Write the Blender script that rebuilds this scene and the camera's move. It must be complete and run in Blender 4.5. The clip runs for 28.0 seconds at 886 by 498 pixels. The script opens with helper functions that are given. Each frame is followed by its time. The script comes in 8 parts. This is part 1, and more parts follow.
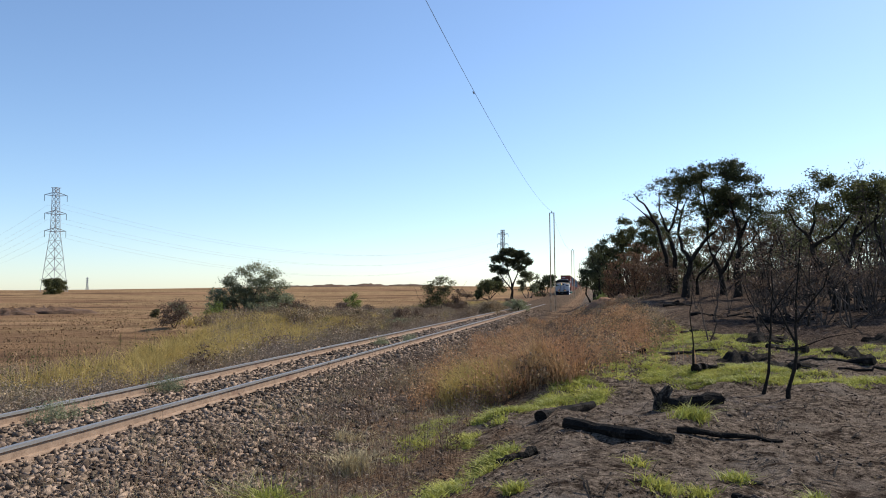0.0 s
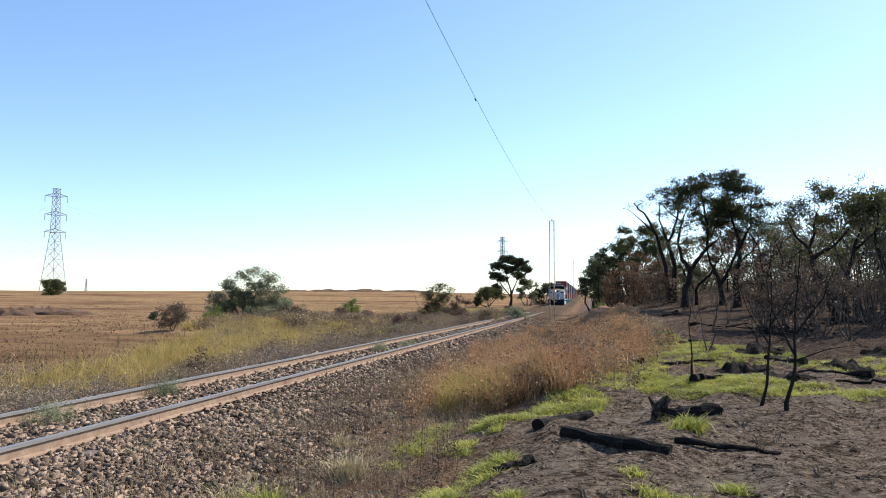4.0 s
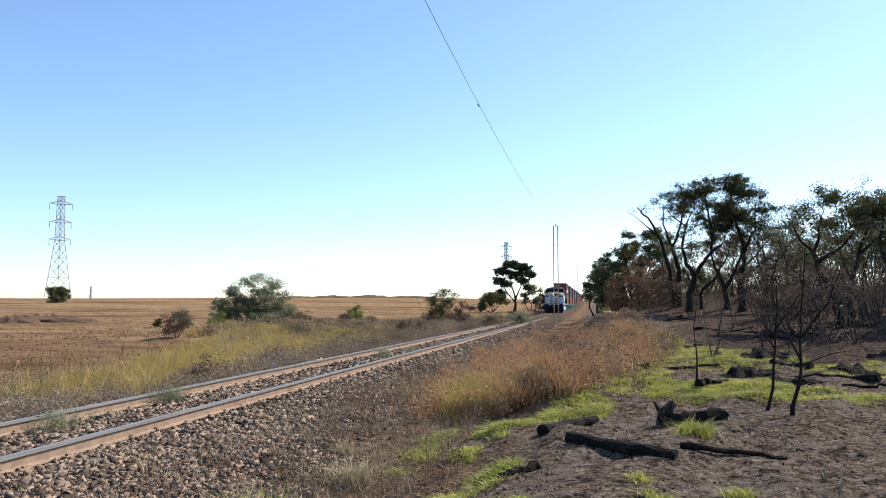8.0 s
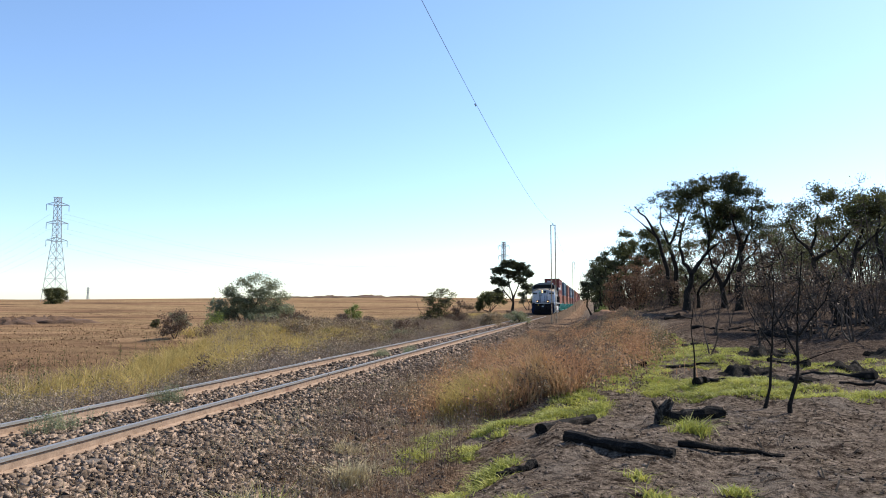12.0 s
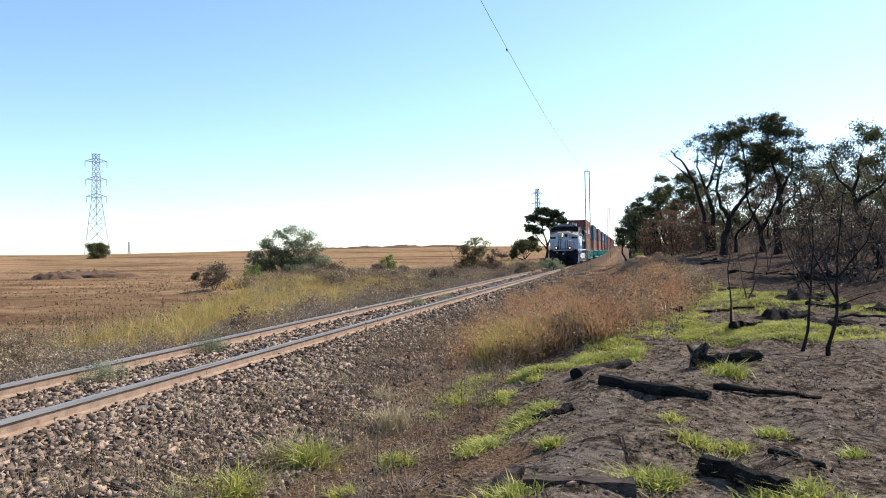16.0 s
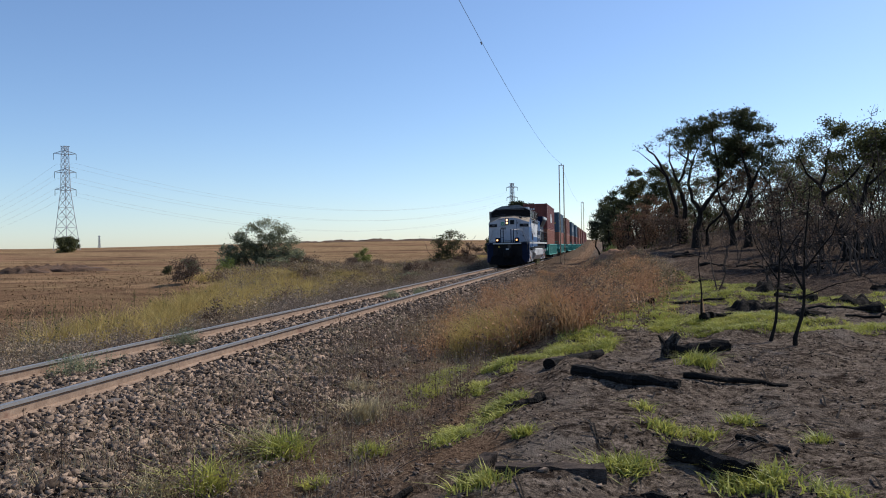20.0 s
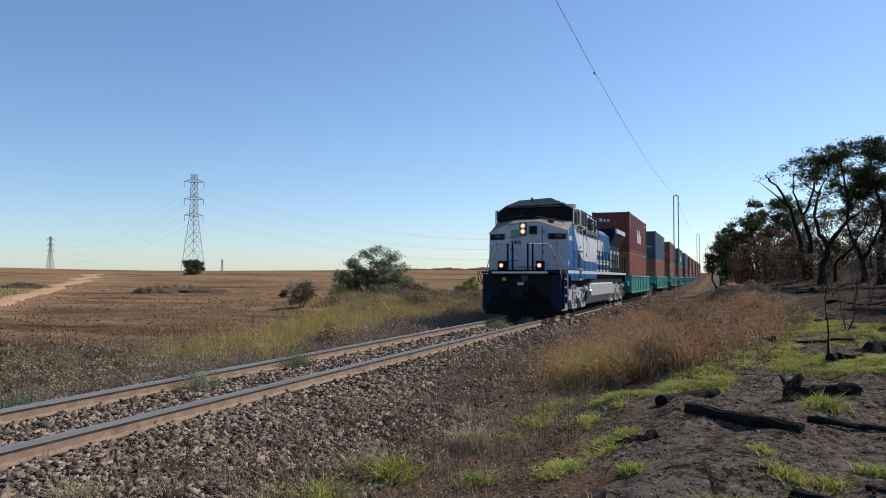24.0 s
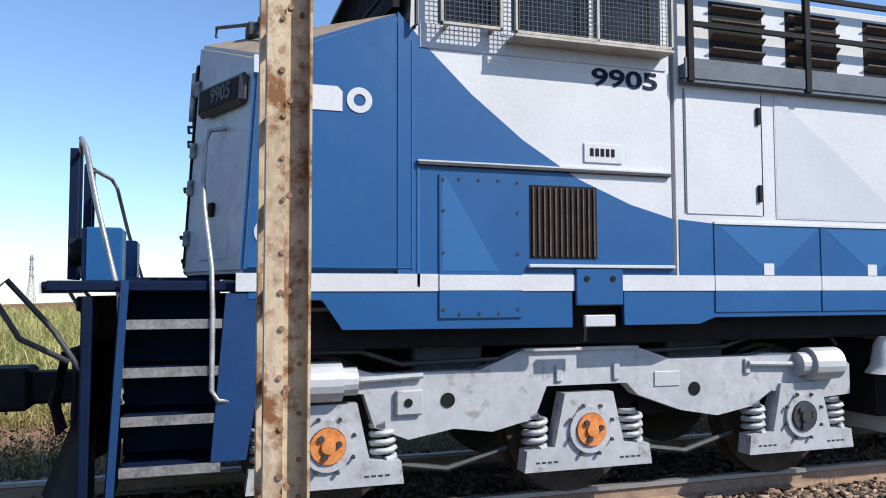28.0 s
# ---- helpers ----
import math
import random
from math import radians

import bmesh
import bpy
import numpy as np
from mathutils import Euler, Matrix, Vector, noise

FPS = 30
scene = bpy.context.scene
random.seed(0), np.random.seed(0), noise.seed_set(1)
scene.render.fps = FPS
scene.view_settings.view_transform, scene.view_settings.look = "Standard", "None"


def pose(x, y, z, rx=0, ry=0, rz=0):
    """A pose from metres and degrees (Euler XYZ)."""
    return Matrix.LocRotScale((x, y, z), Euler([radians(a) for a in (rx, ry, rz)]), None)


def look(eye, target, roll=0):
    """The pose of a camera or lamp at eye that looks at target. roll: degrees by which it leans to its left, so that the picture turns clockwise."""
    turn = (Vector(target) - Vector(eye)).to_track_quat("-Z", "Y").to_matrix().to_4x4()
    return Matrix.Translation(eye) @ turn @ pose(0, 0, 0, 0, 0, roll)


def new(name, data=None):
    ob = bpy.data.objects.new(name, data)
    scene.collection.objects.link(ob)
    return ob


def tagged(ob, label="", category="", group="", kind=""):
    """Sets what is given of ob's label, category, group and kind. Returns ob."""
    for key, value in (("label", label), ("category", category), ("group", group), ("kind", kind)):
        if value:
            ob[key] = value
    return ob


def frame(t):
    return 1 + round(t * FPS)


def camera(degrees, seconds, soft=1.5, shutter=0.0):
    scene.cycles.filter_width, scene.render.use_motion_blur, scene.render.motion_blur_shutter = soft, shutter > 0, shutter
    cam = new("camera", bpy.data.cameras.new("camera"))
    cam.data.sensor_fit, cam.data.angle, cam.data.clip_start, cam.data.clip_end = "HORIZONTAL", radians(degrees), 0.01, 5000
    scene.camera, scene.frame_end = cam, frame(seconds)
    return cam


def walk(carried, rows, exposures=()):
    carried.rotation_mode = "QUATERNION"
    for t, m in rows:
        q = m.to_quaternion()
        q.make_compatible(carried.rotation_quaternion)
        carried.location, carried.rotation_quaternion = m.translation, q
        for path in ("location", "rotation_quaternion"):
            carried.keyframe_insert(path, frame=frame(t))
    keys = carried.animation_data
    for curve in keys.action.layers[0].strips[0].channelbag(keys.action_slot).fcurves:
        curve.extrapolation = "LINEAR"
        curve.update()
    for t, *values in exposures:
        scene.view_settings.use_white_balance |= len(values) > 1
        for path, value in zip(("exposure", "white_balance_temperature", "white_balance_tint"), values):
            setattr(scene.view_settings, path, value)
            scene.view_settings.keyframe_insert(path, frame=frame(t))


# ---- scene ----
# ------------------------------------------------------------------ camera
cam = camera(60.3, 28.0, 1.0)
PATH = [
    (0, (6.643, 0.062, 1.514), (4.739, 9.863, 2.088), -0.45),
    (0.5, (6.643, 0.061, 1.513), (4.737, 9.857, 2.144), -0.42),
    (1, (6.643, 0.059, 1.513), (4.707, 9.852, 2.097), 0.00),
    (1.5, (6.643, 0.059, 1.513), (4.636, 9.838, 2.084), 0.11),
    (2, (6.643, 0.058, 1.513), (4.707, 9.854, 2.058), 0.25),
    (2.5, (6.642, 0.062, 1.514), (4.702, 9.853, 2.125), -0.22),
    (3, (6.642, 0.066, 1.515), (4.757, 9.865, 2.168), 0.15),
    (3.5, (6.642, 0.068, 1.516), (4.743, 9.864, 2.174), 0.36),
    (5.5, (6.640, 0.077, 1.518), (4.761, 9.876, 2.174), 0.30),
    (6, (6.640, 0.079, 1.519), (4.788, 9.883, 2.180), 0.33),
    (6.5, (6.640, 0.076, 1.518), (4.756, 9.872, 2.221), 0.06),
    (7, (6.640, 0.074, 1.517), (4.753, 9.869, 2.212), -0.01),
    (7.5, (6.640, 0.076, 1.517), (4.720, 9.864, 2.232), -0.02),
    (8, (6.640, 0.077, 1.517), (4.694, 9.859, 2.248), 0.09),
    (8.5, (6.641, 0.069, 1.516), (4.694, 9.852, 2.222), -0.19),
    (9, (6.643, 0.061, 1.514), (4.663, 9.842, 2.161), -0.32),
    (9.5, (6.642, 0.064, 1.515), (4.675, 9.843, 2.224), -0.07),
    (10, (6.642, 0.068, 1.515), (4.680, 9.848, 2.220), -0.11),
    (10.5, (6.640, 0.074, 1.517), (4.707, 9.859, 2.244), -0.13),
    (11, (6.639, 0.081, 1.519), (4.724, 9.869, 2.242), -0.24),
    (11.5, (6.641, 0.066, 1.516), (4.720, 9.852, 2.254), -0.09),
    (13.5, (6.641, 0.067, 1.515), (4.763, 9.868, 2.156), -0.42),
    (14, (6.642, 0.065, 1.515), (4.712, 9.859, 2.115), -0.44),
    (14.5, (6.641, 0.073, 1.516), (4.878, 9.908, 1.930), 0.08),
    (15, (6.644, 0.043, 1.509), (4.770, 9.863, 1.760), -0.89),
    (15.5, (6.648, 0.028, 1.505), (4.337, 9.755, 1.706), -0.81),
    (16, (6.648, 0.026, 1.505), (4.292, 9.745, 1.568), -1.06),
    (16.5, (6.650, 0.014, 1.502), (4.396, 9.757, 1.481), -1.60),
    (17, (6.651, 0.002, 1.499), (4.433, 9.753, 1.450), -1.06),
    (17.5, (6.652, 0.001, 1.498), (4.522, 9.772, 1.422), -0.75),
    (18, (6.652, 0.000, 1.498), (4.604, 9.788, 1.419), -1.34),
    (18.5, (6.654, -0.012, 1.495), (4.687, 9.791, 1.328), -0.94),
    (19, (6.655, -0.025, 1.492), (4.622, 9.765, 1.326), -0.47),
    (19.5, (6.660, -0.009, 1.483), (4.708, 9.797, 1.290), -1.88),
    (20, (6.664, 0.006, 1.474), (4.627, 9.796, 1.451), -1.07),
    (20.5, (6.669, 0.023, 1.465), (4.450, 9.773, 1.512), -0.87),
    (22.5, (6.659, -0.047, 1.485), (3.771, 9.526, 1.608), 0.45),
    (23, (6.662, -0.065, 1.480), (3.507, 9.420, 1.761), 0.32),
    (23.5, (6.662, -0.063, 1.481), (3.395, 9.383, 1.785), 0.18),
    (24, (6.662, -0.061, 1.482), (3.268, 9.338, 1.850), 0.17),
    (24.5, (6.660, -0.052, 1.484), (3.077, 9.276, 1.846), -0.04),
    (25, (6.659, -0.043, 1.487), (2.896, 9.214, 1.853), -0.17),
    (25.5, (6.658, -0.035, 1.488), (2.596, 9.091, 1.952), -0.28),
    (26, (6.652, 0.015, 1.501), (2.106, 8.907, 2.024), -0.53),
    (26.5, (6.666, -0.061, 1.481), (1.544, 8.510, 2.028), -1.01),
    (27, (6.675, -0.120, 1.465), (0.471, 7.699, 2.077), -1.14),
    (27.5, (6.676, -0.261, 1.487), (-1.076, 6.025, 2.121), -0.81),
    (28, (6.619, -0.320, 1.623), (-2.882, 2.746, 2.187), -0.13),
]
EXPO = [(0.0, 0.22, 6650, 10), (0.5, 0.44, 6650, 10), (1.0, 0.54, 6650, 10), (3.0, 0.62, 6650, 10), (14.0, 0.58, 6600, 10), (15.0, 0.66, 6600, 10), (18.5, 0.76, 6600, 10), (19.1, 0.74, 6500, 10), (19.6, 0.3, 6400, 11), (20.0, -0.08, 6350, 12), (22.5, -0.12, 6300, 12), (25.0, -0.1, 6250, 11), (26.5, 0.06, 6200, 11), (27.0, 0.24, 6250, 11), (28.0, 0.4, 6250, 11)]
walk(cam, [(t, look(eye, target, roll)) for t, eye, target, roll in PATH], EXPO)

# ------------------------------------------------------------------ light
SUN_AZ, SUN_EL = radians(44), radians(42)      # azimuth from +y towards +x
world = bpy.data.worlds.new("sky")
scene.world = world
world.use_nodes = True
wn = world.node_tree.nodes
sky = wn.new("ShaderNodeTexSky")
sky.sky_type = "NISHITA"
sky.sun_disc = False
sky.sun_elevation, sky.sun_rotation = SUN_EL, SUN_AZ
sky.altitude, sky.air_density, sky.dust_density, sky.ozone_density = 1300, 1.1, 0.95, 4.8
wn["Background"].inputs["Strength"].default_value = 0.15
world.node_tree.links.new(sky.outputs[0], wn["Background"].inputs["Color"])
sun = new("sun", bpy.data.lights.new("sun", "SUN"))
sun.data.energy, sun.data.angle, sun.data.color = 4.7, radians(0.53), (1.0, 0.93, 0.82)
sun.matrix_world = look((math.sin(SUN_AZ) * math.cos(SUN_EL) * 60, math.cos(SUN_AZ) * math.cos(SUN_EL) * 60, math.sin(SUN_EL) * 60), (0, 0, 0))


# ------------------------------------------------------------------ material helpers
def node(nt, kind, **kw):
    n = nt.nodes.new(kind)
    for key, value in kw.items():
        n.inputs[key.replace("_", " ")].default_value = value
    return n


def ramp(nt, fac, stops):
    n = nt.nodes.new("ShaderNodeValToRGB")
    els = n.color_ramp.elements
    while len(els) < len(stops):
        els.new(0.5)
    for el, (at, col) in zip(els, stops):
        el.position, el.color = at, (*col, 1)
    nt.links.new(fac, n.inputs[0])
    return n.outputs[0]


def mixed(nt, fac, a, b):
    n = nt.nodes.new("ShaderNodeMix")
    n.data_type = "RGBA"
    for sock, v in ((n.inputs["Factor"], fac), (n.inputs["A"], a), (n.inputs["B"], b)):
        if hasattr(v, "is_linked"):
            nt.links.new(v, sock)
        elif isinstance(v, (int, float)):
            sock.default_value = v
        else:
            sock.default_value = (*v, 1)
    return n.outputs["Result"]


def noise_at(nt, scale, detail=4.0, coord="Object", rough=0.6, stretch=None):
    c = nt.nodes.new("ShaderNodeTexCoord")
    n = node(nt, "ShaderNodeTexNoise", Scale=scale, Detail=detail, Roughness=rough)
    if coord == "Position":
        c = nt.nodes.new("ShaderNodeNewGeometry")
    out = c.outputs[coord]
    if stretch:
        m = nt.nodes.new("ShaderNodeMapping")
        m.inputs["Scale"].default_value = stretch
        nt.links.new(out, m.inputs[0])
        out = m.outputs[0]
    nt.links.new(out, n.inputs["Vector"])
    return n.outputs["Fac"]


def bump(nt, bsdf, height, strength, distance=0.02):
    b = node(nt, "ShaderNodeBump", Strength=strength, Distance=distance)
    nt.links.new(height, b.inputs["Height"])
    nt.links.new(b.outputs[0], bsdf.inputs["Normal"])


def blank(name, rough=0.8, metal=0.0, spec=0.4):
    m = bpy.data.materials.new(name)
    m.use_nodes = True
    b = m.node_tree.nodes["Principled BSDF"]
    b.inputs["Roughness"].default_value, b.inputs["Metallic"].default_value = rough, metal
    b.inputs["Specular IOR Level"].default_value = spec
    return m, m.node_tree, b


def surface(name, dark, light, scale=6.0, rough=0.8, metal=0.0, fine=60.0, relief=0.2, dist=0.01, spec=0.4, stain=None, stain_at=(0.55, 0.7), stain_scale=1.3, island=0.0, rand=0.0, coord="Object", stretch=None, through_light=0.0):
    """Two colours mixed by coarse and fine grain, with an optional third in stains."""
    m, nt, b = blank(name, rough, metal, spec)
    coarse, grain = noise_at(nt, scale, 5, coord, stretch=stretch), noise_at(nt, fine, 3, coord, stretch=stretch)
    add = nt.nodes.new("ShaderNodeMath")
    add.operation = "MULTIPLY_ADD"
    add.inputs[1].default_value = 0.45
    half = nt.nodes.new("ShaderNodeMath")
    half.operation = "MULTIPLY"
    half.inputs[1].default_value = 0.6
    nt.links.new(coarse, half.inputs[0])
    nt.links.new(grain, add.inputs[0])
    nt.links.new(half.outputs[0], add.inputs[2])
    col = ramp(nt, add.outputs[0], [(0.36, dark), (0.68, light)])
    if stain:
        st = ramp(nt, noise_at(nt, stain_scale, 6, coord, 0.7), [(stain_at[0], (0, 0, 0)), (stain_at[1], (1, 1, 1))])
        col = mixed(nt, st, col, stain)
    if island or rand:
        src = nt.nodes.new("ShaderNodeNewGeometry").outputs["Random Per Island"] if island else nt.nodes.new("ShaderNodeObjectInfo").outputs["Random"]
        amount = island or rand
        hsv = nt.nodes.new("ShaderNodeHueSaturation")
        mr = node(nt, "ShaderNodeMapRange")
        mr.inputs["To Min"].default_value, mr.inputs["To Max"].default_value = 1 - amount, 1 + amount
        nt.links.new(src, mr.inputs["Value"])
        nt.links.new(mr.outputs[0], hsv.inputs["Value"])
        nt.links.new(col, hsv.inputs["Color"])
        col = hsv.outputs[0]
    nt.links.new(col, b.inputs["Base Color"])
    if relief:
        bump(nt, b, grain, relief, dist)
    if through_light:
        tr = nt.nodes.new("ShaderNodeBsdfTranslucent")
        nt.links.new(col, tr.inputs["Color"])
        mx = node(nt, "ShaderNodeMixShader", Fac=through_light)
        nt.links.new(b.outputs[0], mx.inputs[1])
        nt.links.new(tr.outputs[0], mx.inputs[2])
        nt.links.new(mx.outputs[0], nt.nodes["Material Output"].inputs["Surface"])
    return m


def glow(name, colour, strength):
    m, nt, b = blank(name, 0.3)
    b.inputs["Base Color"].default_value = (*colour, 1)
    b.inputs["Emission Color"].default_value = (*colour, 1)
    b.inputs["Emission Strength"].default_value = strength
    return m


# ------------------------------------------------------------------ mesh helpers
def mesh_np(name, verts, faces, mats, index=None, smooth=False):
    """A mesh from arrays: verts (n, 3) and faces (m, 3 or 4)."""
    verts, faces = np.ascontiguousarray(verts, np.float32), np.ascontiguousarray(faces, np.int32)
    me = bpy.data.meshes.new(name)
    m, k = faces.shape
    me.vertices.add(len(verts))
    me.vertices.foreach_set("co", verts.ravel())
    me.loops.add(m * k)
    me.loops.foreach_set("vertex_index", faces.ravel())
    me.polygons.add(m)
    me.polygons.foreach_set("loop_start", np.arange(0, m * k, k, dtype=np.int32))
    if index is not None:
        me.polygons.foreach_set("material_index", np.ascontiguousarray(index, np.int32))
    if smooth:
        me.polygons.foreach_set("use_smooth", np.ones(m, bool))
    for mat in mats if isinstance(mats, (list, tuple)) else [mats]:
        me.materials.append(mat)
    me.update(calc_edges=True)
    return me


def part(name, bm, material, parent, label="", at=None, smooth=False):
    """Links a bmesh, or a ready mesh, as one mesh object under a thing or part."""
    if isinstance(bm, bpy.types.Mesh):
        me = bm
    else:
        me = bpy.data.meshes.new(name)
        bm.to_mesh(me)
        bm.free()
        me.materials.append(material)
        if smooth:
            me.polygons.foreach_set("use_smooth", np.ones(len(me.polygons), bool))
    ob = new(name, me)
    if parent:
        ob.parent = parent
    if at is not None:
        ob.matrix_basis = at
    if label:
        ob["label"] = label
    return ob


def thing(name, m, label, category, group="", kind=""):
    ob = new(name)
    ob.empty_display_size = 0.2
    ob.matrix_basis = m
    return tagged(ob, label, category, group, kind)


def box(bm, x0, x1, y0, y1, z0, z1, bevel=0.0):
    vs = [bm.verts.new((x, y, z)) for x in (x0, x1) for y in (y0, y1) for z in (z0, z1)]
    fs = [bm.faces.new([vs[i] for i in f]) for f in ((0, 1, 3, 2), (4, 6, 7, 5), (0, 4, 5, 1), (2, 3, 7, 6), (0, 2, 6, 4), (1, 5, 7, 3))]
    if bevel:
        es = list({e for f in fs for e in f.edges})
        bmesh.ops.bevel(bm, geom=es, offset=bevel, segments=1, affect="EDGES", clamp_overlap=True)
    return bm


def boxes(*specs, bevel=0.0):
    bm = bmesh.new()
    for s in specs:
        box(bm, *s, bevel=bevel)
    return bm


def prism(bm, outline, a0, a1, axis="x"):
    """Extrudes a closed outline of (u, v) from a0 to a1 along an axis: x: (y, z), y: (x, z), z: (x, y)."""
    put = {"x": lambda a, u, v: (a, u, v), "y": lambda a, u, v: (u, a, v), "z": lambda a, u, v: (u, v, a)}[axis]
    lo = [bm.verts.new(put(a0, u, v)) for u, v in outline]
    hi = [bm.verts.new(put(a1, u, v)) for u, v in outline]
    bm.faces.new(lo)
    bm.faces.new(hi[::-1])
    n = len(lo)
    for i in range(n):
        bm.faces.new((lo[i], hi[i], hi[(i + 1) % n], lo[(i + 1) % n]))
    bmesh.ops.recalc_face_normals(bm, faces=bm.faces[:])
    return bm


def tube(bm, pts, radius, sides=8, closed=True):
    """A round bar along points; radius one number or one a point."""
    pts = [Vector(p) for p in pts]
    radii = radius if isinstance(radius, (list, tuple)) else [radius] * len(pts)
    rings = []
    for i, p in enumerate(pts):
        d = (pts[min(i + 1, len(pts) - 1)] - pts[max(i - 1, 0)]).normalized()
        side = d.cross(Vector((0.13, 0.27, 1))).normalized() if abs(d.z) < 0.97 else d.cross(Vector((1, 0.2, 0))).normalized()
        up = d.cross(side)
        rings.append([bm.verts.new(p + radii[i] * (side * math.cos(2 * math.pi * j / sides) + up * math.sin(2 * math.pi * j / sides))) for j in range(sides)])
    for a, b in zip(rings, rings[1:]):
        for j in range(sides):
            bm.faces.new((a[j], b[j], b[(j + 1) % sides], a[(j + 1) % sides]))
    if closed:
        bm.faces.new(rings[0][::-1])
        bm.faces.new(rings[-1])
    return bm


def disc(bm, centre, radius, depth, axis="x", sides=20):
    d = {"x": Vector((1, 0, 0)), "y": Vector((0, 1, 0)), "z": Vector((0, 0, 1))}[axis] * depth
    return tube(bm, [Vector(centre) - d / 2, Vector(centre) + d / 2], radius, sides)


def scatter(proto_v, proto_f, pos, yaw, scale, tilt=None):
    """Copies of a small prototype, joined into arrays; pos (n,3), yaw (n,), scale (n,) or (n,3)."""
    n, k = len(pos), len(proto_v)
    scale = scale[:, None] * np.ones(3) if scale.ndim == 1 else scale
    v = proto_v[None] * scale[:, None]
    if tilt is not None:
        c, s = np.cos(tilt)[:, None], np.sin(tilt)[:, None]
        v = np.stack([v[..., 0], v[..., 1] * c - v[..., 2] * s, v[..., 1] * s + v[..., 2] * c], -1)
    c, s = np.cos(yaw)[:, None], np.sin(yaw)[:, None]
    v = np.stack([v[..., 0] * c - v[..., 1] * s, v[..., 0] * s + v[..., 1] * c, v[..., 2]], -1) + pos[:, None]
    f = proto_f[None] + (np.arange(n) * k)[:, None, None]
    return v.reshape(-1, 3), f.reshape(-1, proto_f.shape[1])


rng = np.random.default_rng(7)


def smoothstep(a, b, x):
    t = np.clip((x - a) / (b - a), 0, 1)
    return t * t * (3 - 2 * t)


def lumps(x, y, scale, seed=0):
    """Cheap smooth unevenness made of a few crossed waves, about -1 to 1."""
    r = np.random.default_rng(seed)
    out = np.zeros(np.broadcast(x, y).shape)
    for _ in range(7):
        a, w, p = r.uniform(0, 6.283), r.uniform(0.6, 1.8) / scale, r.uniform(0, 6.283)
        out = out + np.sin((x * np.cos(a) + y * np.sin(a)) * w * 6.283 + p)
    return out / 3.2


# ------------------------------------------------------------------ the lie of the land (rail tops at z = 0)
EYE = (6.64, 0.0)


def ground_z(x, y):
    x, y = np.asarray(x, float), np.asarray(y, float)
    # ballast bed and its shoulders, a shallow ditch, then the bank of burnt soil
    z = np.interp(x, [-12, -5, -3.0, -1.55, 1.55, 3.4, 4.4, 5.0, 6.2, 9, 14, 60], [-0.62, -0.6, -0.5, -0.185, -0.185, -0.4, -0.42, -0.3, -0.02, 0.0, 0.0, 0.0])
    bank = smoothstep(4.6, 9.5, x)
    z = z + bank * np.interp(y, [-60, -4, 12, 20, 42, 70, 200], [0, 0, 0.0, 0.3, 1.1, 1.1, 0.6])
    z = z + smoothstep(10, 22, x) * smoothstep(14, 34, y) * 0.5
    z = z + smoothstep(8.5, 12.5, x) * smoothstep(41, 48, y) * 0.9
    z = z + smoothstep(-4.5, -9, x) * 0.75 * np.exp(-((x + 13) / 8) ** 2 - ((y - 44) / 13) ** 2)
    rough = smoothstep(1.7, 3.2, np.abs(x))
    z = z + rough * (0.035 * lumps(x, y, 1.1, 1) + 0.05 * lumps(x, y, 3.7, 2)) * np.where(x > 5, 1.3, 1.0)
    d = np.hypot(x - EYE[0], y - EYE[1])
    az = np.degrees(np.arctan2(x - EYE[0], y - EYE[1]))
    rise = np.interp(az, [-180, -104, -85, -65, -50, -41, -28, -17, 0, 30, 60, 180], [-0.012, -0.016, 0.0, 0.012, 0.0095, 0.0062, 0.0085, 0.0105, 0.006, 0.012, 0.0, -0.012])
    far = smoothstep(40, 380, d)
    return z * (1 - far) + far * (1.5 + rise * d)


def gz(x, y):
    return float(ground_z(x, y))


# ------------------------------------------------------------------ ground
def axis_lines(dense0, dense1, step, reach0, reach1):
    mid = np.arange(dense0, dense1 + 1e-6, step)
    def out(start, end):
        xs, w, v = [], step, start
        while abs(v - start) < abs(end - start):
            w *= 1.13
            v = v + w * np.sign(end - start)
            xs.append(v)
        return np.array(xs)
    return np.concatenate([out(dense0, reach0)[::-1], mid, out(dense1, reach1)])


def road_line(y):
    return np.interp(y, [-60, -3, 2, 9.4, 21.5, 30.4, 50, 83, 124, 200, 900], [-5.4, -5.4, -7.4, -13, -24.2, -32.9, -51, -82, -118, -188, -820])


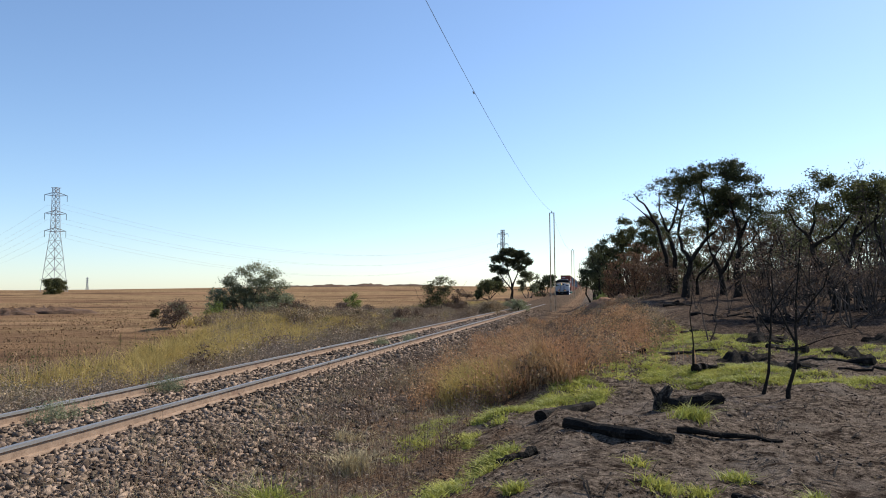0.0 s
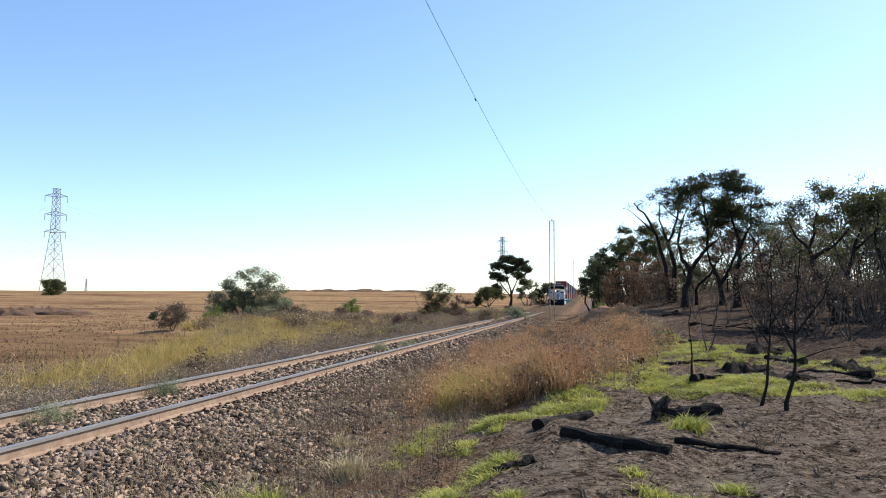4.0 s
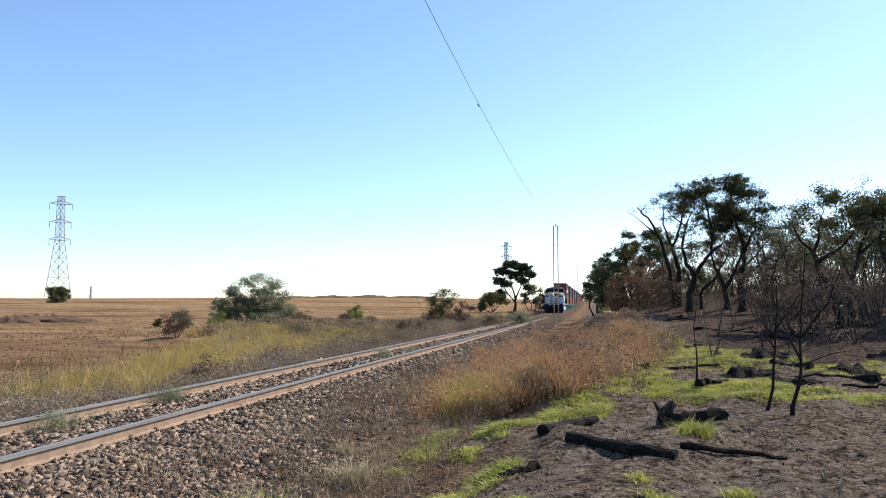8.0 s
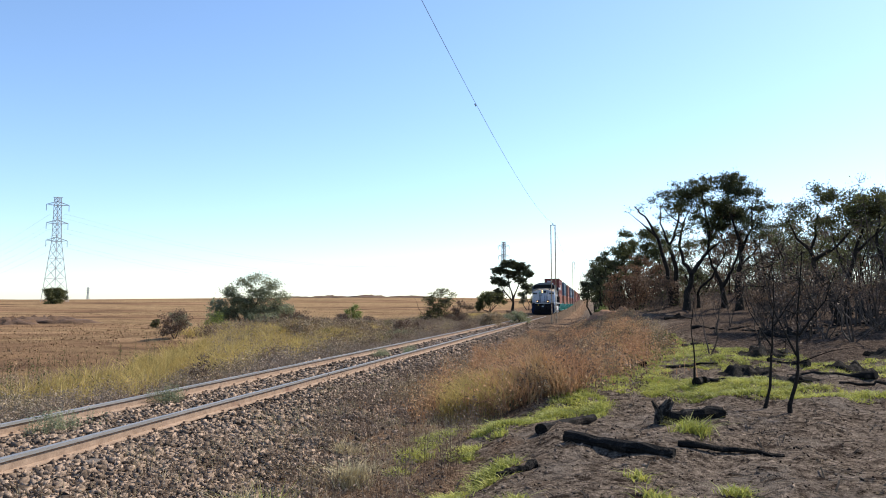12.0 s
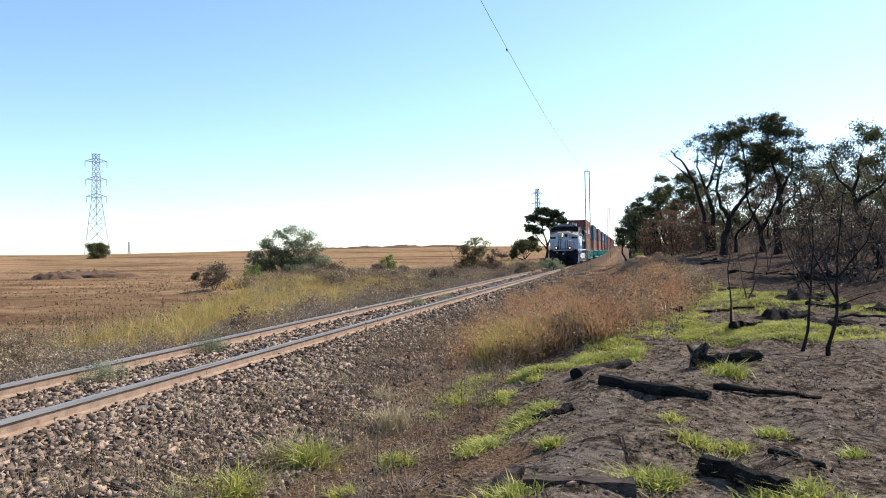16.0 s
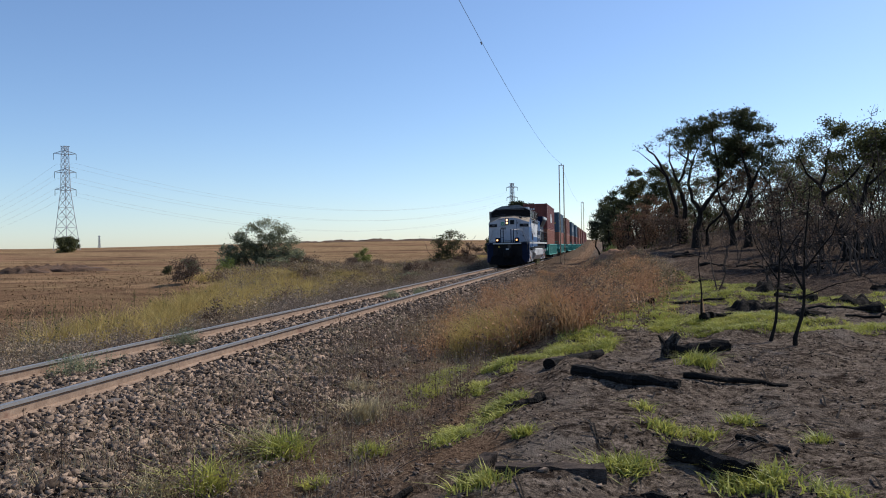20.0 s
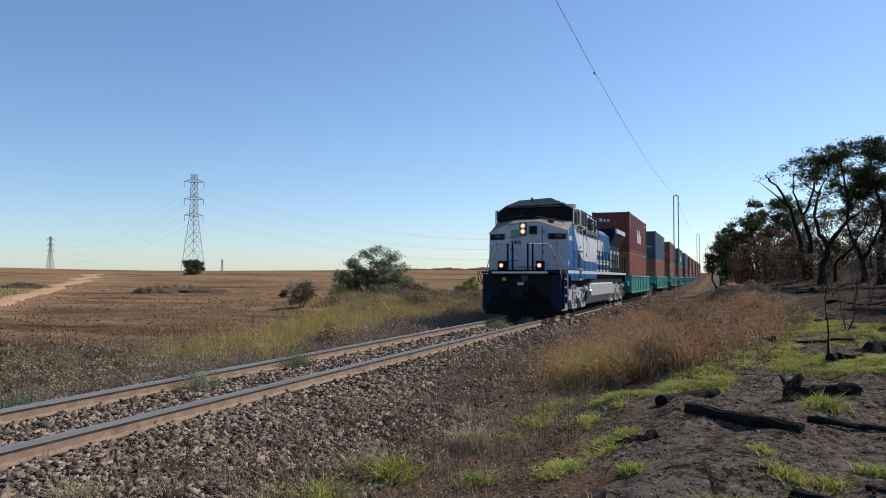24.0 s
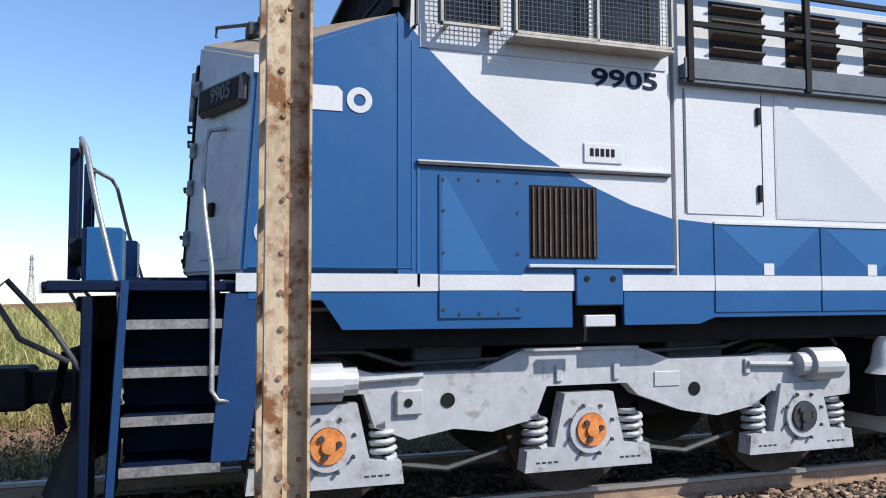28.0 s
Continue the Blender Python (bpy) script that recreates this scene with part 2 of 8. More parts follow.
def ground_sheet():
    xs, ys = axis_lines(-16, 15, 0.2, -4200, 3000), axis_lines(-6, 26, 0.22, -2500, 4300)
    X, Y = np.meshgrid(xs, ys, indexing="ij")
    Z = ground_z(X, Y)
    n, m = X.shape
    idx = np.arange(n * m).reshape(n, m)
    F = np.stack([idx[:-1, :-1], idx[1:, :-1], idx[1:, 1:], idx[:-1, 1:]], -1).reshape(-1, 4)
    me = mesh_np("ground", np.stack([X, Y, Z], -1).reshape(-1, 3), F, ground_material(), smooth=True)
    wob = 0.5 * lumps(X, Y, 2.3, 5) + 0.35 * lumps(X, Y, 0.9, 6)
    burnt = smoothstep(5.0, 5.8, X + wob) * smoothstep(-8, -6, Y)
    road_x = road_line(Y)
    road = smoothstep(2.2, 1.3, np.abs(X + 0.3 * wob - road_x) * np.where(Y > 15, 0.6, 0.9))
    scorched = 0.85 * smoothstep(15.5, 19, Y + 1.5 * wob) * smoothstep(7.0, 9.0, X + 2 * wob - 0.02 * Y)
    field = smoothstep(-9.5, -11.5, X + wob) * (1 - road)
    cane = smoothstep(0, 3, road_x - 2 - X + wob) * smoothstep(60, 40, Y + 0.4 * X) * smoothstep(-95, -70, X + 6 * wob)
    stones = smoothstep(3.7, 3.0, np.abs(X + 0.15) + 0.5 * wob)
    for name, w in (("burnt", burnt), ("scorched", scorched), ("road", road), ("field", field), ("cane", cane), ("stones", stones)):
        a = me.attributes.new(name, "FLOAT", "POINT")
        a.data.foreach_set("value", np.ascontiguousarray(w.ravel(), np.float32))
    return tagged(new("ground", me), "bare reddish soil with burnt ash, ploughed field and dirt road", "ground", kind="structure")


def ground_material():
    m, nt, b = blank("soil", 1.0, 0, 0.0)
    def attr(name):
        a = nt.nodes.new("ShaderNodeAttribute")
        a.attribute_name = name
        return a.outputs["Fac"]
    n1, n2, n3 = noise_at(nt, 0.9, 6, "Position", 0.65), noise_at(nt, 9, 5, "Position", 0.7), noise_at(nt, 70, 3, "Position", 0.7)
    n5 = noise_at(nt, 27, 5, "Position", 0.75)
    n4 = noise_at(nt, 0.12, 5, "Position", 0.6, (0.35, 1.6, 1))
    litter = ramp(nt, n5, [(0.36, (0.05, 0.033, 0.024)), (0.5, (0.18, 0.115, 0.075)), (0.66, (0.36, 0.25, 0.165))])
    mixn = nt.nodes.new("ShaderNodeMath")
    mixn.operation = "MULTIPLY_ADD"
    mixn.inputs[1].default_value = 0.5
    halfn = nt.nodes.new("ShaderNodeMath")
    halfn.operation = "MULTIPLY"
    halfn.inputs[1].default_value = 0.5
    nt.links.new(n2, halfn.inputs[0])
    nt.links.new(n5, mixn.inputs[0])
    nt.links.new(halfn.outputs[0], mixn.inputs[2])
    ash = ramp(nt, mixn.outputs[0], [(0.41, (0.014, 0.011, 0.009)), (0.46, (0.105, 0.081, 0.063)), (0.53, (0.215, 0.168, 0.13)), (0.62, (0.4, 0.318, 0.25))])
    ash = mixed(nt, ramp(nt, n1, [(0.52, (0, 0, 0)), (0.64, (0.75, 0.75, 0.75))]), ash, (0.25, 0.207, 0.17))
    clod = ramp(nt, noise_at(nt, 3.1, 6, "Position", 0.75), [(0.38, (1, 1, 1)), (0.47, (0, 0, 0))])
    ash = mixed(nt, clod, ash, (0.045, 0.033, 0.026))
    n6, n7 = noise_at(nt, 0.022, 4, "Position", 0.55, (0.5, 1.5, 1)), noise_at(nt, 0.7, 6, "Position", 0.75, (0.6, 1.2, 1))
    soil = ramp(nt, n4, [(0.38, (0.085, 0.056, 0.039)), (0.45, (0.21, 0.13, 0.078)), (0.56, (0.31, 0.195, 0.11)), (0.66, (0.42, 0.28, 0.16))])
    straw = ramp(nt, n7, [(0.36, (0.2, 0.128, 0.072)), (0.62, (0.4, 0.28, 0.15))])
    soil = mixed(nt, ramp(nt, n6, [(0.45, (0, 0, 0)), (0.53, (0.9, 0.9, 0.9))]), soil, straw)
    soil = mixed(nt, ramp(nt, n7, [(0.36, (0.7, 0.7, 0.7)), (0.5, (0, 0, 0))]), soil, (0.12, 0.075, 0.05))
    soil = mixed(nt, ramp(nt, n2, [(0.4, (0, 0, 0)), (0.75, (0.45, 0.45, 0.45))]), soil, (0.13, 0.06, 0.033))
    dirt = ramp(nt, n2, [(0.35, (0.36, 0.2, 0.11)), (0.65, (0.5, 0.3, 0.18))])
    green = ramp(nt, n2, [(0.35, (0.13, 0.12, 0.04)), (0.6, (0.24, 0.23, 0.08))])
    bed = ramp(nt, n2, [(0.36, (0.04, 0.03, 0.023)), (0.66, (0.2, 0.145, 0.105))])
    col = mixed(nt, attr("burnt"), litter, ash)
    scorch = ramp(nt, mixn.outputs[0], [(0.4, (0.018, 0.014, 0.012)), (0.52, (0.085, 0.062, 0.049)), (0.64, (0.24, 0.18, 0.14))])
    col = mixed(nt, attr("scorched"), col, scorch)
    col = mixed(nt, attr("field"), col, soil)
    col = mixed(nt, attr("cane"), col, green)
    col = mixed(nt, attr("road"), col, dirt)
    col = mixed(nt, attr("stones"), col, bed)
    nt.links.new(col, b.inputs["Base Color"])
    add = nt.nodes.new("ShaderNodeMath")
    add.operation = "ADD"
    nt.links.new(n2, add.inputs[0])
    nt.links.new(n5, add.inputs[1])
    bump(nt, b, add.outputs[0], 1.0, 0.09)
    return m


def dirt_road():
    """A rutted track of bare soil crossing the field."""
    y = np.concatenate([np.arange(4.0, 40, 0.8), np.arange(40, 175, 2.5)])
    x = road_line(y) + 0.012 * y * lumps(y, 0 * y, 26, 32)
    dx, dy = np.gradient(x), np.gradient(y)
    nx, ny = -dy / np.hypot(dx, dy), dx / np.hypot(dx, dy)
    across = np.linspace(-1, 1, 9)
    half = 0.9 + 0.006 * y + 0.22 * lumps(x, y, 6, 31)
    X, Y = x[:, None] + nx[:, None] * across * half[:, None], y[:, None] + ny[:, None] * across * half[:, None]
    rut = 0.05 - 0.05 * np.exp(-((np.abs(across) - 0.5) / 0.16) ** 2) - 0.12 * np.abs(across) ** 6
    Z = ground_z(X, Y) + 0.03 + rut + 0.0006 * Y
    n, m = X.shape
    idx = np.arange(n * m).reshape(n, m)
    F = np.stack([idx[:-1, :-1], idx[1:, :-1], idx[1:, 1:], idx[:-1, 1:]], -1).reshape(-1, 4)
    mat = surface("bare_road_soil", (0.36, 0.215, 0.12), (0.55, 0.36, 0.215), 0.5, 1.0, 0, 5, 0.4, 0.05, spec=0.0, coord="Position")
    tagged(new("dirt_road", mesh_np("dirt_road", np.stack([X, Y, Z], -1).reshape(-1, 3), F, mat, smooth=True)), "rutted orange dirt road crossing the field", "dirt road", kind="structure")


ground_sheet()
dirt_road()


# ------------------------------------------------------------------ materials of track and train
RAIL_SIDE = surface("pinkish_rail_rust", (0.19, 0.125, 0.085), (0.36, 0.255, 0.18), 6, 0.85, 0.0, 60, 0.1, stain=(0.17, 0.09, 0.06), stain_scale=2)
RUST = surface("rusty_steel", (0.16, 0.075, 0.045), (0.36, 0.2, 0.125), 8, 0.85, 0.0, 90, 0.15, stain=(0.1, 0.05, 0.035), stain_scale=3)
RAIL_TOP = surface("worn_rail_head", (0.24, 0.225, 0.21), (0.36, 0.34, 0.32), 3, 0.5, 0.6, 40, 0.05, stretch=(8, 0.3, 8))
SLEEPER = surface("weathered_sleeper", (0.07, 0.055, 0.045), (0.19, 0.16, 0.135), 5, 0.95, 0, 50, 0.4, rand=0.25, stretch=(0.6, 6, 6))
STONE = surface("ballast_stone", (0.07, 0.05, 0.038), (0.31, 0.228, 0.167), 18, 0.95, 0, 120, 0.12, spec=0.15, island=0.8, coord="Position", stain=(0.13, 0.085, 0.058), stain_at=(0.55, 0.72), stain_scale=0.9)
NAVY = surface("navy_paint", (0.002, 0.007, 0.026), (0.004, 0.013, 0.044), 2, 0.6, 0, 50, 0.03, spec=0.15, stain=(0.012, 0.014, 0.02), stain_at=(0.58, 0.8))
BLUE = surface("blue_paint", (0.008, 0.07, 0.205), (0.012, 0.09, 0.255), 1.5, 0.42, 0, 60, 0.02, stain=(0.03, 0.11, 0.24), stain_at=(0.55, 0.85), stain_scale=1.7)
STAIR_BLUE = surface("dark_blue_paint", (0.005, 0.032, 0.11), (0.008, 0.046, 0.15), 2, 0.5, 0, 50, 0.03, stain=(0.05, 0.06, 0.09), stain_at=(0.58, 0.8))
BLUE_FACET = surface("lighter_blue_paint", (0.016, 0.1, 0.26), (0.025, 0.122, 0.31), 1.5, 0.42, 0, 60, 0.02)
WHITE = surface("off_white_paint", (0.5, 0.51, 0.525), (0.62, 0.63, 0.645), 1.3, 0.45, 0, 40, 0.02, stain=(0.5, 0.5, 0.5), stain_at=(0.62, 0.9), stain_scale=2)
WHITE_FACET = surface("pale_grey_paint", (0.44, 0.46, 0.495), (0.53, 0.55, 0.58), 1.3, 0.45, 0, 40, 0.02)
GREY = surface("grey_nose_paint", (0.36, 0.38, 0.42), (0.48, 0.5, 0.54), 1.6, 0.5, 0, 40, 0.03, stain=(0.22, 0.2, 0.18), stain_at=(0.5, 0.85), stain_scale=2.4)
TRUCK = surface("dusty_grey_steel", (0.34, 0.35, 0.37), (0.48, 0.49, 0.51), 2.2, 0.5, 0.1, 14, 0.04, stain=(0.2, 0.17, 0.15), stain_at=(0.56, 0.72), stain_scale=6)
SILVER = surface("silver_painted_steel", (0.42, 0.43, 0.45), (0.56, 0.57, 0.58), 3, 0.45, 0.25, 60, 0.03, stain=(0.4, 0.36, 0.31), stain_at=(0.6, 0.8))
# black steel parts; also paints the shade inside openings
BLACK = surface("black_steel_and_dark_openings", (0.004, 0.004, 0.006), (0.015, 0.014, 0.015), 6, 0.75, 0.0, 70, 0.1, spec=0.2)
DARK = surface("dark_grey_steel", (0.03, 0.032, 0.036), (0.07, 0.07, 0.075), 6, 0.6, 0.3, 70, 0.1)
SCUFFED = surface("scuffed_step_steel", (0.1, 0.1, 0.11), (0.32, 0.31, 0.3), 9, 0.6, 0.3, 40, 0.1)
GREY_STAINED = surface("grimy_grey_paint", (0.1, 0.095, 0.09), (0.3, 0.3, 0.31), 8, 0.7, 0, 40, 0.1)
SLATE_STEEL = surface("slate_blue_steel", (0.06, 0.075, 0.1), (0.12, 0.14, 0.17), 4, 0.6)
ROOF_GREY = surface("dusty_grey_roof_paint", (0.15, 0.155, 0.16), (0.25, 0.255, 0.26), 3, 0.7, 0, 40, 0.05, stain=(0.2, 0.17, 0.14), stain_at=(0.5, 0.8), stain_scale=2)
ROOF_DUST = surface("dusty_tan_roof", (0.2, 0.155, 0.11), (0.34, 0.27, 0.195), 4, 0.8, 0, 50, 0.1)
ORANGE = surface("orange_axle_cap", (0.45, 0.13, 0.03), (0.75, 0.3, 0.09), 12, 0.6, 0.1, 60, 0.2)
WHEEL = surface("dark_wheel_steel", (0.03, 0.024, 0.02), (0.09, 0.07, 0.055), 6, 0.6, 0.5, 60, 0.1)
TEAL = surface("teal_wagon_paint", (0.03, 0.2, 0.17), (0.06, 0.31, 0.26), 3, 0.6, 0, 40, 0.06, stain=(0.2, 0.15, 0.1), stain_at=(0.6, 0.8), stain_scale=2)
CONT = {
    "maroon": surface("maroon_container_paint", (0.13, 0.025, 0.022), (0.2, 0.045, 0.036), 0.8, 0.55, 0, 30, 0.03, stain=(0.1, 0.03, 0.02), stain_scale=1.5),
    "rust_red": surface("rust_red_container_paint", (0.24, 0.075, 0.045), (0.34, 0.125, 0.075), 0.8, 0.6, 0, 30, 0.03, stain=(0.17, 0.06, 0.035), stain_scale=1.2),
    "slate": surface("slate_blue_container_paint", (0.03, 0.06, 0.095), (0.055, 0.1, 0.14), 0.8, 0.55, 0, 30, 0.03, stain=(0.09, 0.07, 0.06), stain_scale=1.5),
    "brown": surface("brown_container_paint", (0.16, 0.05, 0.034), (0.24, 0.085, 0.055), 0.8, 0.6, 0, 30, 0.03, stain=(0.12, 0.04, 0.025), stain_scale=1.2),
    "green": surface("dull_green_container_paint", (0.04, 0.085, 0.07), (0.07, 0.125, 0.1), 0.8, 0.6, 0, 30, 0.03),
}
LAMP = glow("lit_headlamp", (1.0, 0.42, 0.11), 0.75)
LAMP_HOT = glow("lit_lamp_core", (1.0, 0.66, 0.32), 5.0)
GLASS_DARK, _nt, _b = blank("tinted_glass", 0.08, 0, 0.6)
_b.inputs["Base Color"].default_value = (0.006, 0.008, 0.01, 1)


# ------------------------------------------------------------------ the track
def rail_profile(w=1.0):
    half = [(0.034, 0.0), (0.036, -0.035), (0.011, -0.05), (0.009, -0.135), (0.065, -0.15), (0.067, -0.165)]
    return [(-x, z) for x, z in half] + [(x, z) for x, z in reversed(half)]


def track():
    bed = thing("railway_track", pose(0, 0, 0), "broad-gauge railway track of worn rusty rails on sleepers", "railway track", kind="structure")
    prof = rail_profile()
    for side in (-0.835, 0.835):
        bm = bmesh.new()
        prism(bm, [(side + x, z) for x, z in prof], -40, 330, "y")
        bm.normal_update()
        me = bpy.data.meshes.new("rail")
        bm.to_mesh(me)
        bm.free()
        me.materials.append(RAIL_SIDE)
        me.materials.append(RAIL_TOP)
        for p in me.polygons:
            if p.normal.z > 0.9 and p.center.z > -0.02 or (abs(p.normal.x) > 0.8 and p.center.z > -0.03):
                p.material_index = 1
        part("rail", me, None, bed, "rusty steel rail with a bright worn head")
    proto = bpy.data.meshes.new("sleeper")
    bm = boxes((-1.3, 1.3, -0.11, 0.11, -0.3, -0.172), bevel=0.012)
    bm.to_mesh(proto)
    bm.free()
    proto.materials.append(SLEEPER)
    clip = bpy.data.meshes.new("rail_clip")
    bm = boxes((-0.13, -0.05, -0.07, 0.07, -0.178, -0.142), (0.05, 0.13, -0.07, 0.07, -0.178, -0.142), (0.06, 0.1, -0.03, 0.03, -0.144, -0.118), (-0.1, -0.06, -0.03, 0.03, -0.144, -0.118))
    bm.to_mesh(clip)
    bm.free()
    clip.materials.append(RAIL_SIDE)
    y, n = -6.0, 0
    r = random.Random(3)
    while y < 95:
        sl = part("sleeper", proto, None, bed, at=pose(r.uniform(-0.05, 0.05), y, r.uniform(-0.012, 0.006), 0, 0, r.uniform(-1.2, 1.2)))
        if y < 24:
            for side in (-0.835, 0.835):
                part("rail_clip", clip, None, sl, at=pose(side, 0, 0))
        y += 0.62
        n += 1


def stone_proto(seed):
    r = np.random.default_rng(seed)
    t = (1 + 5**0.5) / 2
    v = np.array([(-1, t, 0), (1, t, 0), (-1, -t, 0), (1, -t, 0), (0, -1, t), (0, 1, t), (0, -1, -t), (0, 1, -t), (t, 0, -1), (t, 0, 1), (-t, 0, -1), (-t, 0, 1)], float)
    v = v / np.linalg.norm(v[0]) * r.uniform(0.55, 1.15, (12, 1)) * (1, 0.8, 0.62)
    f = np.array([(0, 11, 5), (0, 5, 1), (0, 1, 7), (0, 7, 10), (0, 10, 11), (1, 5, 9), (5, 11, 4), (11, 10, 2), (10, 7, 6), (7, 1, 8), (3, 9, 4), (3, 4, 2), (3, 2, 6), (3, 6, 8), (3, 8, 9), (4, 9, 5), (2, 4, 11), (6, 2, 10), (8, 6, 7), (9, 8, 1)])
    return v, f


def chip_proto(seed):
    """A sharp-edged piece of crushed rock."""
    r = np.random.default_rng(seed)
    v = np.array([(x, y, z) for x in (-1, 1) for y in (-1, 1) for z in (-1, 1)], float)
    v = v * (1.15, 0.8, 0.58) * r.uniform(0.04, 1.25, (8, 3))
    q = [(0, 1, 3, 2), (4, 6, 7, 5), (0, 4, 5, 1), (2, 3, 7, 6), (0, 2, 6, 4), (1, 5, 7, 3)]
    return v, np.array([t for a, b, c, d in q for t in ((a, b, c), (a, c, d))])


def ballast():
    vs, fs, off = [], [], 0
    for k in range(10):
        pv, pf = chip_proto(k)
        spans = [(4200, -2.5, 3.9, -9, 1.5, 0.026, 0.048), (11000, -2.5, 3.9, 1.5, 9.5, 0.022, 0.042), (3800, -2.5, 3.8, 9, 18, 0.024, 0.044), (1500, -2.4, 3.6, 18, 36, 0.03, 0.055), (300, -2.2, 3.4, 34, 70, 0.045, 0.07)]
        for n, x0, x1, y0, y1, a, b in spans:
            x = rng.uniform(x0, x1, n)
            y = y0 + (y1 - y0) * rng.random(n) ** 1.2
            keep = (np.abs(np.abs(x) - 0.835) > 0.1) & (rng.random(n) < smoothstep(4.2, 2.0, np.abs(x) + 0.9 * lumps(x, y, 1.7, 5)) * smoothstep(-1.3, -0.2, lumps(x, y, 0.7, 8)) + 0.08)
            x, y = x[keep], y[keep]
            s = a * 0.45 + (b * 1.25 - a * 0.45) * rng.random(len(x)) ** 2.3
            pos = np.stack([x, y, ground_z(x, y) + s * rng.uniform(-0.25, 0.5, len(x))], -1)
            v, f = scatter(pv, pf, pos, rng.uniform(0, 6.283, len(x)), s, rng.uniform(-1.3, 1.3, len(x)))
            vs.append(v)
            fs.append(f + off)
            off += len(v)
    tagged(new("ballast", mesh_np("ballast", np.concatenate(vs), np.concatenate(fs), STONE)), "loose grey-brown crushed stone ballast along the track", "ballast", kind="stuff")


track()
ballast()


# ------------------------------------------------------------------ plants: materials
BARK = surface("charred_bark", (0.008, 0.007, 0.006), (0.032, 0.026, 0.022), 5, 0.95, 0, 40, 0.5, spec=0.1, stain=(0.04, 0.032, 0.027), stain_at=(0.6, 0.78), stain_scale=3)
TWIG = surface("scorched_twig", (0.028, 0.021, 0.017), (0.09, 0.067, 0.054), 7, 0.9)
LEAF_DARK = surface("dark_green_leaf", (0.022, 0.029, 0.012), (0.078, 0.086, 0.034), 0.9, 0.7, 0, 9, 0.0, island=0.45, through_light=0.35)
LEAF_OLIVE = surface("olive_leaf", (0.036, 0.043, 0.014), (0.125, 0.125, 0.042), 0.8, 0.7, 0, 9, 0.0, island=0.5, through_light=0.38)
LEAF_BROWN = surface("scorched_brown_leaf", (0.07, 0.044, 0.029), (0.2, 0.13, 0.083), 0.8, 0.7, 0, 9, 0.0, island=0.5, through_light=0.25)
LEAF_SCORCHED = surface("red_brown_leaf", (0.085, 0.045, 0.025), (0.24, 0.135, 0.075), 0.8, 0.7, 0, 9, 0.0, island=0.5, through_light=0.3)
LEAF_FRESH = surface("fresh_green_leaf", (0.1, 0.13, 0.03), (0.25, 0.3, 0.07), 0.8, 0.6, 0, 9, 0.0, island=0.4, through_light=0.4)
LEAF_GREY = surface("grey_green_leaf", (0.13, 0.145, 0.08), (0.29, 0.3, 0.18), 0.7, 0.6, 0, 9, 0.0, island=0.4, through_light=0.5)
LEAF_TAN = surface("dry_tan_leaf", (0.19, 0.14, 0.083), (0.4, 0.3, 0.18), 0.9, 0.8, 0, 9, 0.0, island=0.45, through_light=0.2)
GRASS_YELLOW = surface("dry_yellow_grass", (0.3, 0.215, 0.065), (0.56, 0.43, 0.16), 0.35, 0.8, 0, 5, 0.0, island=0.35, coord="Position", stain=(0.36, 0.31, 0.09), stain_at=(0.58, 0.74), stain_scale=0.4, through_light=0.4)
GRASS_GREY = surface("grey_brown_brush", (0.17, 0.125, 0.092), (0.37, 0.285, 0.205), 0.5, 0.9, 0, 5, 0.0, island=0.4, coord="Position", stain=(0.13, 0.12, 0.06), stain_at=(0.55, 0.68), stain_scale=0.5, through_light=0.15)
GRASS_RED = surface("red_brown_dead_grass", (0.31, 0.155, 0.075), (0.56, 0.33, 0.175), 0.6, 0.85, 0, 5, 0.0, island=0.4, coord="Position", stain=(0.33, 0.25, 0.12), stain_at=(0.5, 0.68), stain_scale=0.6, through_light=0.25)
GRASS_GREEN = surface("fresh_green_grass", (0.17, 0.19, 0.035), (0.44, 0.44, 0.1), 0.9, 0.6, 0, 6, 0.0, island=0.4, coord="Position", stain=(0.5, 0.47, 0.12), stain_at=(0.48, 0.68), stain_scale=0.8, through_light=0.4)
GRASS_PALE = surface("pale_straw", (0.3, 0.24, 0.13), (0.48, 0.4, 0.23), 0.9, 0.85, 0, 6, 0.0, island=0.35, coord="Position", through_light=0.2)
CANE = surface("cane_leaf", (0.22, 0.215, 0.06), (0.52, 0.48, 0.18), 0.25, 0.6, 0, 4, 0.0, island=0.4, coord="Position", stain=(0.4, 0.35, 0.16), stain_at=(0.52, 0.7), stain_scale=0.3, through_light=0.3)
CHAR = surface("charred_wood", (0.004, 0.004, 0.004), (0.022, 0.019, 0.017), 9, 0.95, 0, 45, 1.0, 0.03, spec=0.1, stain=(0.085, 0.068, 0.056), stain_at=(0.54, 0.72), stain_scale=5)
GREYWOOD = surface("weathered_grey_wood", (0.06, 0.05, 0.042), (0.2, 0.172, 0.145), 5, 0.9, 0, 50, 0.5, stain=(0.03, 0.026, 0.024), stain_at=(0.52, 0.66), stain_scale=3)
BURNT_BEAM = surface("scorched_timber", (0.022, 0.017, 0.014), (0.115, 0.086, 0.068), 4, 0.95, 0, 50, 0.7, 0.02, spec=0.1, stain=(0.015, 0.012, 0.011), stain_at=(0.5, 0.62), stain_scale=6, stretch=(1, 3, 3))
STUMP_WOOD = surface("burnt_stump_wood", (0.02, 0.016, 0.013), (0.2, 0.165, 0.135), 7, 0.95, 0, 50, 0.6, spec=0.1, stain=(0.012, 0.01, 0.009), stain_at=(0.44, 0.56), stain_scale=5)
